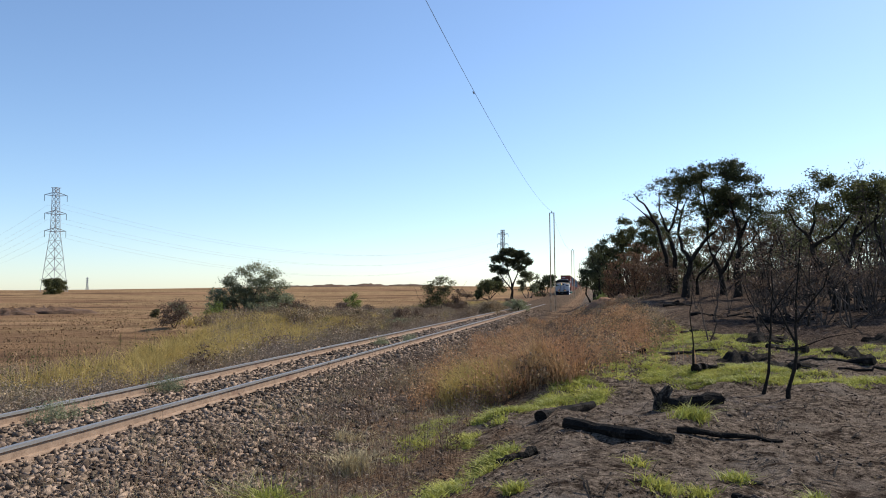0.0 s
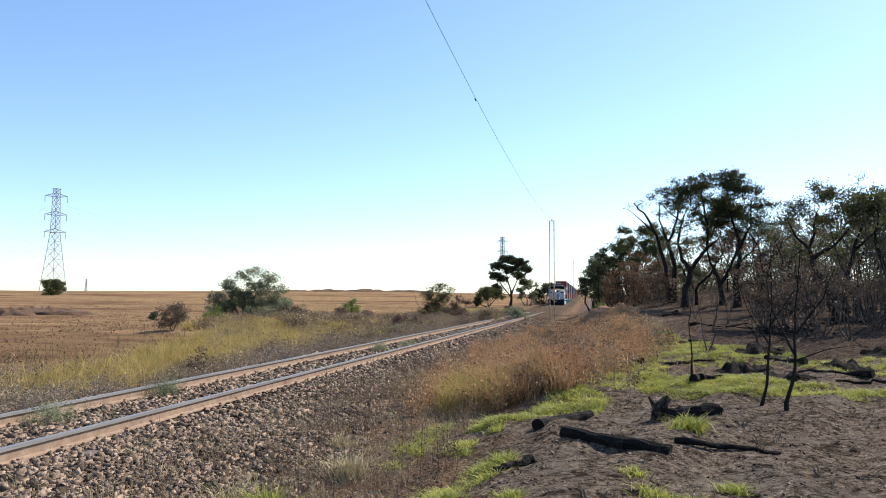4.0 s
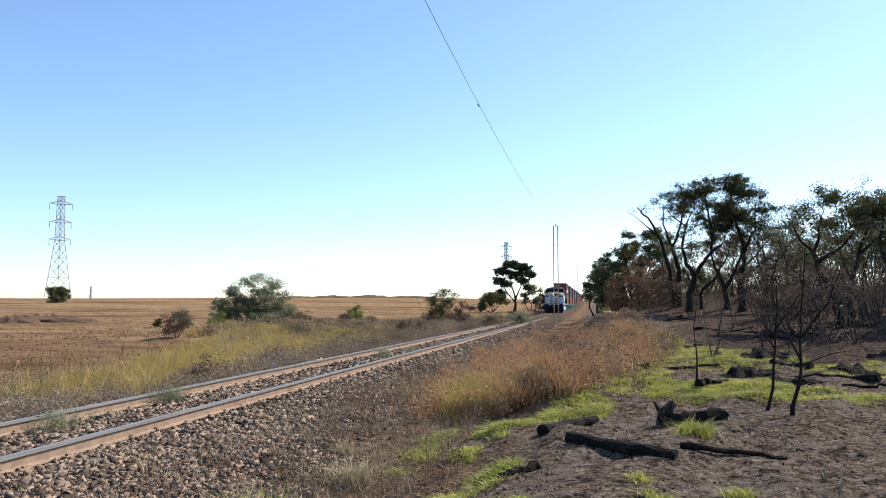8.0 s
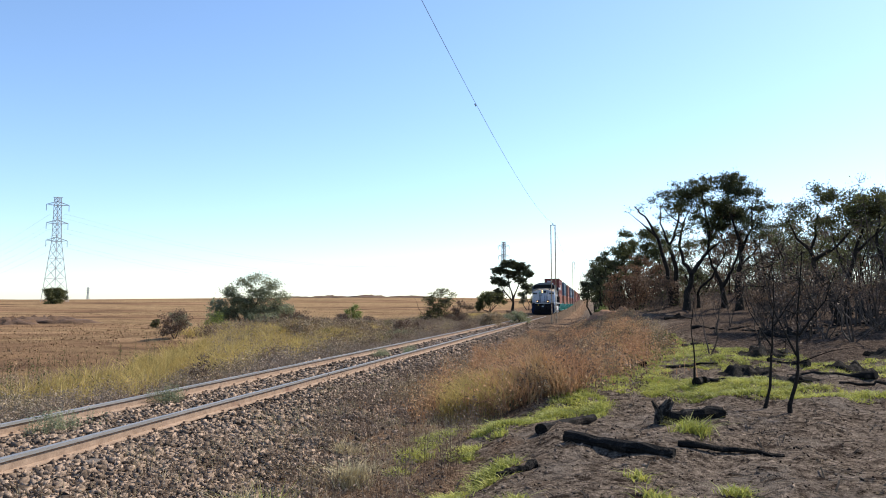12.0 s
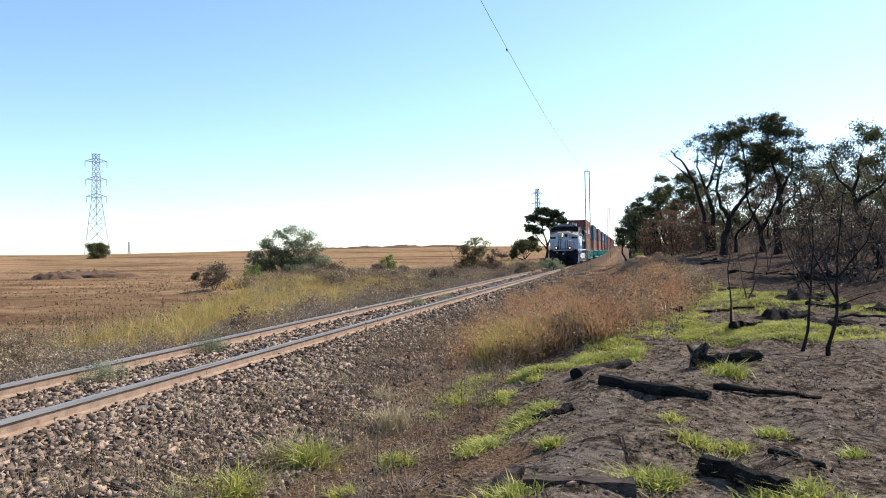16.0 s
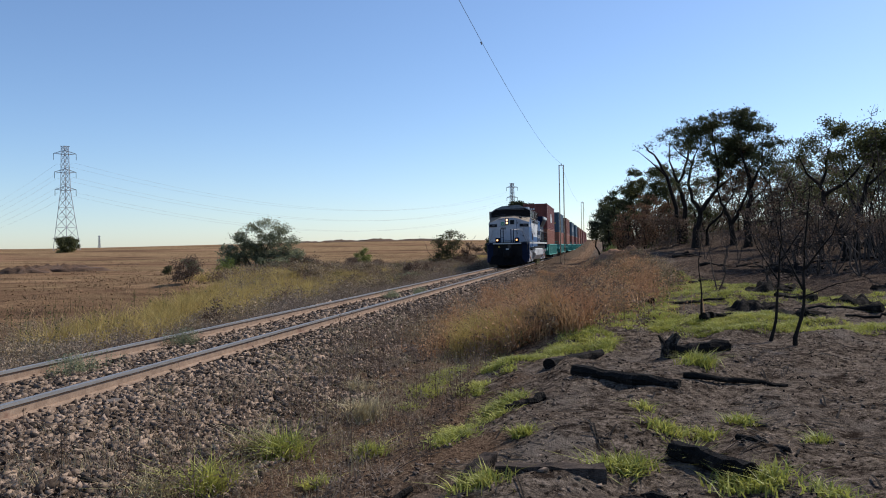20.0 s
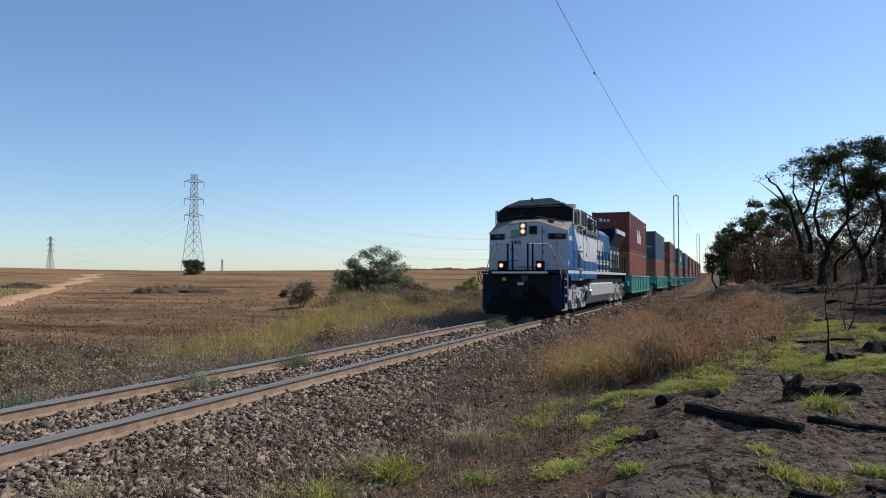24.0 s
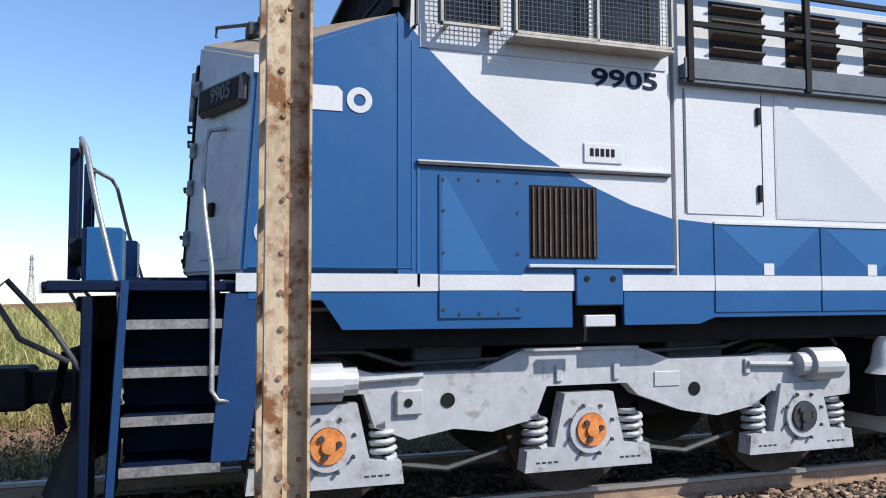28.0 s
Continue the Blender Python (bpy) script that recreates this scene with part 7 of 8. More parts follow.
        P("skirt_rear", plate([(4.28, 1.63), (4.28, 1.37), (4.95, 1.37), (5.1, 1.42), (8.4, 1.42), (8.4, 1.63)], 1.47, 1.504), BLUE, loco)
        jp = P("jack_pad", boxes((1.5, 1.53, 3.86, 4.26, 1.52, 1.8), bevel=0.008), BLUE, loco)
        part("jack_face", boxes((1.5, 1.53, 3.93, 4.19, 1.36, 1.45), bevel=0.008), WHITE_FACET, jp)
        for y in (3.95, 4.17):
            # solid black disc, the hole's inner shade put into colour
            part("hole", disc(bmesh.new(), (1.532, y, 1.72), 0.022, 0.006), BLACK, jp)
        ac = P("side_door", plate([(2.8, 1.44), (3.43, 1.44), (3.43, 2.46), (2.8, 2.46)], 1.506, 1.518), BLUE, loco)
        part("facet", plate([(2.82, 2.44), (2.85, 2.44), (3.25, 1.77), (2.82, 1.77)], 1.518, 1.5195), BLUE_FACET, ac, "lighter blue painted triangle")
        bm = bmesh.new()
        for y in (2.83, 3.4):
            for z in (1.5, 1.9, 2.2, 2.42):
                disc(bm, (1.52, y, z), 0.012, 0.01, "x", 6)
        for y in (2.95, 3.1, 3.25):
            disc(bm, (1.52, y, 2.43), 0.012, 0.01, "x", 6)
            disc(bm, (1.52, y, 1.47), 0.012, 0.01, "x", 6)
        part("bolts", bm, DARK, ac)
        P("stripe_patch", boxes((1.518, 1.521, 2.8, 3.43, 1.635, 1.745)), WHITE, loco)
        P("panel_seam", boxes((1.506, 1.511, 2.6, 2.612, 1.78, 3.4), (1.506, 1.512, 2.64, 2.66, 1.66, 2.54), (1.506, 1.512, 1.5, 2.6, 1.79, 1.797)), BLUE_FACET, loco)
        P("drip_ledge", boxes((1.5, 1.535, 2.64, 4.7, 2.515, 2.54), bevel=0.004), DARK, loco, "dark drip ledge over the side doors")
        P("ledge_top", boxes((1.5, 1.532, 2.64, 4.7, 2.541, 2.552)), WHITE_FACET, loco)
        # closed black sheet paints the shade behind the slats
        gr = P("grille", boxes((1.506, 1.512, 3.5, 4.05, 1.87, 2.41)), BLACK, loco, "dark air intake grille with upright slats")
        for i in range(12):
            part("slat", boxes((1.512, 1.524, 3.518 + i * 0.0455, 3.529 + i * 0.0455, 1.885, 2.395)), LOUVRE_STEEL, gr)
        P("sill_rail", boxes((1.5, 1.54, 3.48, 4.72, 1.8, 1.825), bevel=0.004), WHITE_FACET, loco)
        vt = P("small_vent", boxes((1.5, 1.512, 3.95, 4.28, 2.6, 2.75), bevel=0.004), WHITE, loco)
        for i in range(5):
            part("slot", boxes((1.512, 1.515, 4.0 + i * 0.045, 4.03 + i * 0.045, 2.65, 2.71)), BLACK, vt)
        # black bars painted for the shade in the vent slots
        made.append(lettering("side_number", "9905", 0.185, Matrix.Translation((1.503, 4.32, 3.26)) @ pose(0, 0, 0, 90, 0, 90) @ Matrix.Diagonal((1.6, 1, 1, 1)), NAVY, loco))
        made.append(company_mark(loco, 1.502, 1.6, 2.86, 0.17))
        P("notice_label", boxes((1.5, 1.504, 1.52, 1.63, 3.08, 3.2)), WHITE, loco)
        P("round_badge", disc(bmesh.new(), (1.502, 1.62, 2.02), 0.09, 0.006), WHITE_FACET, loco)
        # cab windows
        for y0, y1 in ((2.8, 3.28), (3.36, 4.0), (4.04, 4.64)):
            P("cab_window", boxes((1.5, 1.506, y0, y1, 3.55, 4.08)), GLASS_DARK, loco, "dark side window")
        P("window_post", boxes((1.5, 1.515, 3.28, 3.36, 3.5, 4.1)), WHITE, loco)
        P("window_post", boxes((1.5, 1.515, 4.0, 4.04, 3.5, 4.1)), WHITE, loco)
        P("perforated_sill", boxes((1.5, 1.51, 2.66, 4.68, 3.36, 3.54)), WHITE_FACET, loco)
        window_guard(loco, 2.78, 3.25, 3.5, 4.1, 1.6)
        window_guard(loco, 3.32, 4.64, 3.47, 4.1, 1.66)
        P("guard_divider", boxes((1.66, 1.685, 3.98, 4.0, 3.48, 4.1)), FRAME_TAN, loco)
        P("guard_ledge", boxes((1.5, 1.69, 3.32, 4.64, 3.45, 3.468)), FRAME_TAN, loco)
        bm = bmesh.new()
        tube(bm, [(1.5, 2.62, 3.5), (1.56, 2.62, 3.5), (1.56, 2.62, 4.02), (1.5, 2.62, 4.08)], 0.016, 6)
        P("corner_grab_rail", bm, DARK, loco)
        # engine room behind the cab
        P("room_blue_panel", plate([(4.78, 1.75), (4.78, 2.19), (5.1, 2.165), (8.4, 2.165), (8.4, 1.75)], 1.5, 1.506), BLUE, loco, "deep blue lower panel")
        P("room_sill", boxes((1.5, 1.52, 5.1, 8.4, 2.16, 2.18)), WHITE, loco)
        for y0, y1 in ((5.1, 6.14), (6.16, 7.24), (7.26, 8.38)):
            pn = P("lower_door", boxes((1.506, 1.514, y0, y1, 1.46, 2.15)), BLUE, loco)
            part("facet", plate([(y0 + 0.05, 2.14), (y1 - 0.02, 2.14), (y0 + (y1 - y0) * 0.52, 1.76)], 1.514, 1.5155), BLUE_FACET, pn, "lighter blue painted triangle")
            part("door_stripe", boxes((1.514, 1.517, y0, y1, 1.63, 1.75)), WHITE, pn)
            part("label_plate", boxes((1.514, 1.519, (y0 + y1) / 2 - 0.05, (y0 + y1) / 2 + 0.05, 1.755, 1.85)), WHITE, pn)
        dr = P("upper_door", boxes((1.5, 1.508, 4.86, 5.58, 2.24, 3.24)), WHITE, loco)
        for z in (2.42, 3.06):
            part("hinge", boxes((1.508, 1.53, 5.53, 5.57, z - 0.07, z + 0.07), bevel=0.006), BLACK, dr)
        P("door_seam", boxes((1.5, 1.505, 5.59, 5.596, 2.24, 3.24)), DARK, loco)
        P("door_seam", boxes((1.5, 1.505, 4.84, 4.847, 2.24, 3.24)), DARK, loco)
        pp = P("faceted_panel", boxes((1.5, 1.506, 5.72, 7.1, 2.22, 3.26)), WHITE, loco)
        part("facet", plate([(5.73, 3.25), (6.42, 2.75), (7.09, 3.25)], 1.506, 1.5075), WHITE, pp)
        part("facet", plate([(5.73, 2.23), (6.42, 2.75), (7.09, 2.23)], 1.506, 1.5075), WHITE_FACET, pp, "pale grey painted triangle")
        part("facet", plate([(5.73, 3.25), (6.42, 2.75), (5.73, 2.23)], 1.506, 1.5075), WHITE_FACET, pp, "pale grey painted triangle")
        pq = P("faceted_panel", boxes((1.5, 1.506, 7.12, 8.38, 2.22, 3.26)), WHITE, loco)
        part("facet", plate([(7.2, 2.23), (7.7, 2.7), (8.3, 2.23)], 1.506, 1.5075), WHITE_FACET, pq, "pale grey painted triangle")
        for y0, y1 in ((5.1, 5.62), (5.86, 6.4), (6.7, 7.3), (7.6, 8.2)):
            # no real opening: the unlit inside is a flat black sheet
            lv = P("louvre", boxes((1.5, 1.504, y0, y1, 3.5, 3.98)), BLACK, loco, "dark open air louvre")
            for i in range(4):
                part("slat", plate([(0, 0), (0.0, 0.012), (0.05, 0.05), (0.05, 0.038)], y0, y1), LOUVRE_STEEL, lv, at=Matrix(((0, 1, 0, 1.5), (1, 0, 0, 0), (0, 0, 1, 3.54 + i * 0.115), (0, 0, 0, 1))))
        P("side_band", boxes((1.5, 1.58, 4.8, 8.38, 3.31, 3.42), bevel=0.006), SLATE_STEEL, loco)
        rl = P("upper_walkway", boxes((1.5, 1.59, 4.8, 8.35, 3.27, 3.3), (1.58, 1.6, 4.8, 8.35, 3.3, 3.46)), SLATE_STEEL, loco, "slate steel walkway with black railing")
        for y in (4.85, 6.0, 7.15, 8.3):
            part("railing_post", boxes((1.57, 1.61, y - 0.03, y + 0.03, 3.27, 4.1), bevel=0.005), BLACK, rl)
        for z in (3.74, 4.08):
            part("rail", boxes((1.575, 1.605, 4.85, 8.3, z - 0.02, z + 0.02)), BLACK, rl)
        bm = bmesh.new()
        tube(bm, [(1.62, 8.3, 4.12), (1.5, 8.5, 4.1), (1.2, 8.75, 3.7), (1.45, 8.8, 2.7)], 0.02, 6)
        P("ladder_rail", bm, BLACK, loco)
        bm = bmesh.new()
        tube(bm, [(1.55, 8.3, 3.5), (1.3, 8.45, 3.1), (1.45, 8.5, 2.75)], 0.02, 6)
        P("ladder_rail", bm, BLACK, loco)
        # rear walkway and its railing
        P("walkway", boxes((0.9, 1.47, 8.4, 20.0, 1.66, 1.75)), DARK, loco)
        P("walkway_edge", boxes((1.47, 1.485, 8.4, 20.0, 1.63, 1.75)), WHITE, loco, "white painted walkway edge")
        rl = P("walkway_railing", boxes((1.43, 1.46, 8.42, 19.9, 2.66, 2.7), (1.43, 1.46, 8.42, 19.9, 2.2, 2.23), (1.43, 1.46, 8.42, 19.9, 1.86, 1.89)), BLACK, loco, "black steel walkway railing")
        for i in range(11):
            y = 8.45 + i * 1.14
            part("railing_post", boxes((1.42, 1.47, y - 0.028, y + 0.028, 1.75, 2.72), bevel=0.005), BLACK, rl)
        # hood sides
        P("hood_white_band", boxes((1.2, 1.204, 8.42, 15.2, 1.78, 2.4)), WHITE, loco)
        P("hood_blue_band", boxes((1.204, 1.207, 8.42, 15.2, 1.9, 2.12)), BLUE, loco)
        made.append(company_mark(loco, 1.203, 9.5, 2.55, 0.75))
        for i in range(9):
            y = 8.5 + i * 0.74
            dd = P("hood_door", boxes((1.2, 1.212, y, y + 0.02, 2.42, 3.58)), NAVY, loco)
            part("hinge", boxes((1.2, 1.22, y - 0.03, y + 0.05, 3.5, 3.58)), DARK, dd)
        for i in range(5):
            P("rear_door", boxes((1.2, 1.212, 15.4 + i * 0.72, 15.9 + i * 0.72, 2.0, 2.95)), DARK if i % 2 else WHITE, loco)
        if sx == -1:
            for ob in made:
                for o in (ob,):
                    o.matrix_basis = flip @ o.matrix_basis
            for o in list(loco.children):
                if o.name.startswith("window_guard") and o not in made and o.matrix_basis == Matrix.Identity(4) and not o.get("kept"):
                    o.matrix_basis = flip
        else:
            for o in loco.children:
                if o.name.startswith("window_guard"):
                    o["kept"] = 1
    for o in loco.children:
        if "kept" in o:
            del o["kept"]
    # ---- bodies behind the cab
    bm = bmesh.new()
    prism(bm, [(-1.5, 1.6), (-1.5, 4.05), (-1.2, 4.2), (1.2, 4.2), (1.5, 4.05), (1.5, 1.6)], 4.76, 8.4, "y")
    part("engine_room", bm, WHITE, loco, "white equipment room behind the cab")
    part("roof_drum", disc(bmesh.new(), (0.95, 5.0, 4.28), 0.24, 0.42, "z", 24), WHITE_FACET, loco, "round grey drum on the roof")
    bm = bmesh.new()
    prism(bm, [(-1.2, 1.7), (-1.2, 3.62), (-0.9, 3.9), (0.9, 3.9), (1.2, 3.62), (1.2, 1.7)], 8.4, 15.2, "y")
    part("engine_hood", bm, BLUE, loco, "long blue engine hood")
    part("exhaust_stack", boxes((-0.35, 0.35, 11.6, 12.4, 3.95, 4.12), bevel=0.03), DARK, loco)
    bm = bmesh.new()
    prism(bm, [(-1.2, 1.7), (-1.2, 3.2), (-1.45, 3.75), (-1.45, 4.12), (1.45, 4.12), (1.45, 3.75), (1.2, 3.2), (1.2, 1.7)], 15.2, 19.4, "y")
    # down-facing faces black, up-facing faces dark grey, the rest navy
    part("radiator_cab", mesh_of(bm, (NAVY, BLACK, DARK), lambda p: 1 if p.normal.z < -0.3 else 2 if p.normal.z > 0.5 else 0), None, loco, "flared radiator housing, navy with black underside and dark grey top")
    for sx in (-1, 1):
        part("radiator_fascia", boxes((min(sx * 1.45, sx * 1.55), max(sx * 1.45, sx * 1.55), 15.3, 19.3, 3.86, 4.1), bevel=0.01), WHITE_FACET, loco, "pale fascia along the radiator wing")
    part("rear_wall", boxes((-1.45, 1.45, 20.0, 20.1, 1.2, 1.8)), NAVY, loco)
    # ---- fuel tank
    bm = bmesh.new()
    prism(bm, [(-1.4, 1.24), (-1.46, 1.2), (-1.46, 0.7), (-1.2, 0.34), (1.2, 0.34), (1.46, 0.7), (1.46, 1.2), (1.4, 1.24)], 7.15, 14.4, "y")
    tk = part("fuel_tank", bm, SILVER, loco, "long silver fuel tank with chamfered underside")
    part("tank_seam", boxes((1.455, 1.466, 9.68, 9.7, 0.78, 1.12)), DARK, tk)
    part("tank_end", boxes((-1.25, 1.25, 7.0, 7.15, 0.5, 1.18), bevel=0.02), BLACK, tk)
    for y in (8.9, 10.1, 11.9):
        part("filler_cap", disc(bmesh.new(), (1.2, y, 1.27), 0.07, 0.12, "z", 12), RUST if y < 9 else DARK, tk)
    bm = bmesh.new()
    tube(bm, [(1.36, 6.98, 1.22), (1.36, 6.98, 1.16), (1.36, 6.98, 0.98), (1.36, 6.98, 0.9)], [0.05, 0.09, 0.12, 0.17], 14)
    part("bell", bm, SILVER, loco, "small silver warning bell", smooth=True)
    return loco


def ringed(r1, r0, depth):
    bm = bmesh.new()
    ring(bm, (0, 0), r0, r1, 0, depth)
    bmesh.ops.rotate(bm, verts=bm.verts[:], cent=(0, 0, 0), matrix=Matrix.Rotation(radians(-90), 3, "Y"))
    return bm


def spring(bm, x, y, z0, z1, r, turns=4, wire=0.02):
    n = turns * 10
    tube(bm, [(x + r * math.cos(i * 0.6283), y + r * math.sin(i * 0.6283), z0 + (z1 - z0) * i / n) for i in range(n + 1)], wire, 5)


WHEELS = []


def wheelset(parent, y, r, cap_x, capm, z=None, flip=1):
    """An axle that turns, with two flanged wheels and end caps; origin on the axle."""
    ax = part("wheelset", disc(bmesh.new(), (0, 0, 0), 0.09, 2.2, "x", 12), WHEEL, parent, at=pose(0, y, r))
    for sx in (-1, 1):
        bm = bmesh.new()
        disc(bm, (sx * 0.855, 0, 0), r, 0.12, "x", 32)
        disc(bm, (sx * 0.785, 0, 0), r + 0.028, 0.03, "x", 32)
        part("wheel", bm, WHEEL, ax, smooth=False)
        if capm:
            bm = disc(bmesh.new(), (sx * cap_x, 0, 0), 0.125, 0.05, "x", 20)
            disc(bm, (sx * (cap_x + 0.03), 0, 0), 0.05, 0.03, "x", 12)
            cp = part("axle_cap", bm, capm, ax, "orange painted axle cap" if capm is ORANGE else "dark axle cap")
            for a in (90, 210, 330):
                part("cap_bolt", disc(bmesh.new(), (sx * (cap_x + 0.03), 0.075 * math.cos(radians(a)), 0.075 * math.sin(radians(a))), 0.022, 0.03, "x", 8), DARK, ax)
    WHEELS.append((ax, y, r))
    return ax


def bogie(loco, yc, flip):
    """A three-axle bogie; flip mirrors it end for end."""
    M = pose(0, yc, 0) @ Matrix.Diagonal((1, flip, 1, 1))
    def q(bm):
        bmesh.ops.transform(bm, matrix=M, verts=bm.verts[:])
        if flip < 0:
            bmesh.ops.reverse_faces(bm, faces=bm.faces[:])
        return bm
    bg = part("bogie", q(boxes((-1.0, 1.0, -0.9, 1.3, 0.6, 0.9))), BLACK, loco, "three-axle bogie with grey cast side frames")
    for sx in (-1, 1):
        xa, xb = sorted((sx * 1.1, sx * 1.24))
        beam = [(-2.45, 1.12), (-2.0, 1.12), (-1.7, 1.04), (-0.9, 1.04), (-0.55, 1.18), (0.45, 1.18), (0.75, 1.08), (1.5, 1.08), (1.75, 1.1), (2.5, 1.06), (2.6, 0.98), (2.6, 0.72), (2.3, 0.7), (1.75, 0.78), (1.55, 0.66), (1.2, 0.6), (0.85, 0.66), (0.45, 0.8), (0.35, 0.9), (-0.35, 0.9), (-0.45, 0.66), (-0.8, 0.58), (-1.1, 0.62), (-1.45, 0.56), (-1.7, 0.66), (-1.78, 0.9), (-2.4, 0.92)]
        part("side_frame", q(plate(beam, xa, xb)), TRUCK, bg, "pale grey cast steel side frame")
        part("frame_lug", q(boxes((min(sx * 1.24, sx * 1.28), max(sx * 1.24, sx * 1.28), -1.55, -1.35, 0.74, 0.92), bevel=0.01)), TRUCK, bg)
        for y in (-1.46, -1.15, 0.98):
            # black discs stand in for the shaded holes through the frame
            part("frame_hole", q(disc(bmesh.new(), (sx * 1.242 if y > -1.4 else sx * 1.283, y, 0.83), 0.055 if y > -1.4 else 0.03, 0.012, "x", 14)), BLACK, bg)
        for y in (-2.2, -0.25, 0.25, 1.5, 2.2):
            part("frame_rib", q(boxes((*sorted((sx * 1.24, sx * 1.262)), y - 0.03, y + 0.03, 0.93, 1.06), bevel=0.008)), TRUCK, bg)
        part("frame_flange", q(boxes((*sorted((sx * 1.2, sx * 1.27)), -0.55, 0.45, 1.165, 1.195), bevel=0.006)), TRUCK, bg)
        part("name_plate", q(boxes((*sorted((sx * 1.24, sx * 1.25)), 0.6, 0.84, 0.86, 0.98), bevel=0.004)), SILVER, bg)
        for y0, y1, z in ((-1.6, -0.6, 0.36), (0.5, 1.5, 0.36)):
            bm = bmesh.new()
            tube(bm, [(sx * 1.02, y0, z), (sx * 1.05, (y0 + y1) / 2, z - 0.07), (sx * 1.02, y1, z + 0.05)], 0.025, 6)
            part("brake_beam", q(bm), DARK, bg)
            part("brake_shoe", q(boxes((*sorted((sx * 0.86, sx * 1.0)), y0 + 0.02, y0 + 0.12, 0.38, 0.72), bevel=0.02)), DARK, bg)
        for y in (-2.04, 0.0, 2.04):
            pd = [(y - 0.55, 0.26), (y - 0.53, 0.42), (y - 0.3, 0.44), (y - 0.21, 0.84), (y + 0.21, 0.84), (y + 0.3, 0.44), (y + 0.53, 0.42), (y + 0.55, 0.26)]
            p = part("axle_box", q(plate(pd, *sorted((sx * 1.12, sx * 1.27)))), TRUCK, bg, "grey axle box with round opening")
            bm = bmesh.new()
            ring(bm, (y, 0.56), 0.13, 0.18, *sorted((sx * 1.27, sx * 1.295)))
            part("axle_ring", q(bm), TRUCK, bg)
            # shade inside the round opening, painted as a black disc
            part("axle_well", q(disc(bmesh.new(), (sx * 1.272, y, 0.56), 0.135, 0.008, "x", 20)), BLACK, bg)
            for i in range(8):
                a = radians(i * 45 + 20)
                part("ring_bolt", q(disc(bmesh.new(), (sx * 1.295, y + 0.195 * math.cos(a), 0.56 + 0.195 * math.sin(a)), 0.016, 0.02, "x", 6)), DARK, bg)
            bm = bmesh.new()
            for i in range(4):
                box(bm, *sorted((sx * 1.27, sx * 1.2715)), y - 0.46 + i * 0.05, y - 0.425 + i * 0.05, 0.32, 0.335)
                box(bm, *sorted((sx * 1.27, sx * 1.2715)), y + 0.26 + i * 0.05, y + 0.295 + i * 0.05, 0.32, 0.335)
            part("stencil_bars", q(bm), DARK, bg)
            for dy in (-0.42, 0.42):
                bm = bmesh.new()
                spring(bm, sx * 1.16, y + dy, 0.43, 0.68, 0.085, 4, 0.024)
                part("spring", q(bm), TRUCK, bg, "grey coil spring", smooth=True)
        for y, d in ((-2.1, -1), (2.25, 1)):
            bm = disc(bmesh.new(), (sx * 1.27, y, 1.0), 0.14, 0.3, "y", 18)
            disc(bm, (sx * 1.27, y - d * 0.2, 1.0), 0.1, 0.12, "y", 16)
            part("brake_cylinder", q(bm), SILVER, bg, "grey brake cylinder", smooth=False)
            bm = bmesh.new()
            tube(bm, [(sx * 1.27, y - d * 0.25, 1.0), (sx * 1.27, y - d * 0.75, 1.02)], 0.022, 8)
            part("brake_rod", q(bm), TRUCK, bg)
        bm = bmesh.new()
        tube(bm, [(sx * 1.2, -2.3, 1.2), (sx * 1.2, -1.8, 1.2), (sx * 1.2, -1.5, 1.1), (sx * 1.2, 1.3, 1.16), (sx * 1.2, 1.6, 1.25), (sx * 1.2, 2.4, 1.26), (sx * 1.2, 2.5, 1.15)], 0.02, 6)
        part("brake_pipe", q(bm), DARK, bg, smooth=True)
        bm = bmesh.new()
        tube(bm, [(sx * 1.0, 0.3, 1.22), (sx * 1.0, 1.1, 1.25)], 0.05, 10)
        part("damper", q(bm), DARK, bg)
    for i, y in enumerate((-2.04, 0.0, 2.04)):
        wheelset(loco, yc + y * flip, 0.56, 1.285, ORANGE if (y * flip < 1 if flip > 0 else True) else DARK)
    return bg


# ------------------------------------------------------------------ wagons and containers
def corrugated(bm, along0, along1, z0, z1, base, depth, axis, sign):
    """A corrugated steel wall; axis 'y' runs along y at x = base."""
    pts, u, k = [], along0, 0
    pitch = (along1 - along0) / round((along1 - along0) / 0.278)
    n = round((along1 - along0) / pitch)
    for i in range(n):
        a = along0 + i * pitch
        pts += [(a, 0), (a + pitch * 0.26, 0), (a + pitch * 0.5, depth), (a + pitch * 0.76, depth)]
    pts.append((along1, 0))
    put = (lambda a, d, z: (base - sign * d, a, z)) if axis == "y" else (lambda a, d, z: (a, base - sign * d, z))
    rows = [(bm.verts.new(put(a, d, z0)), bm.verts.new(put(a, d, z1))) for a, d in pts]
    for p, q in zip(rows, rows[1:]):
        bm.faces.new((p[0], q[0], q[1], p[1]))


CONT_MESH = {}


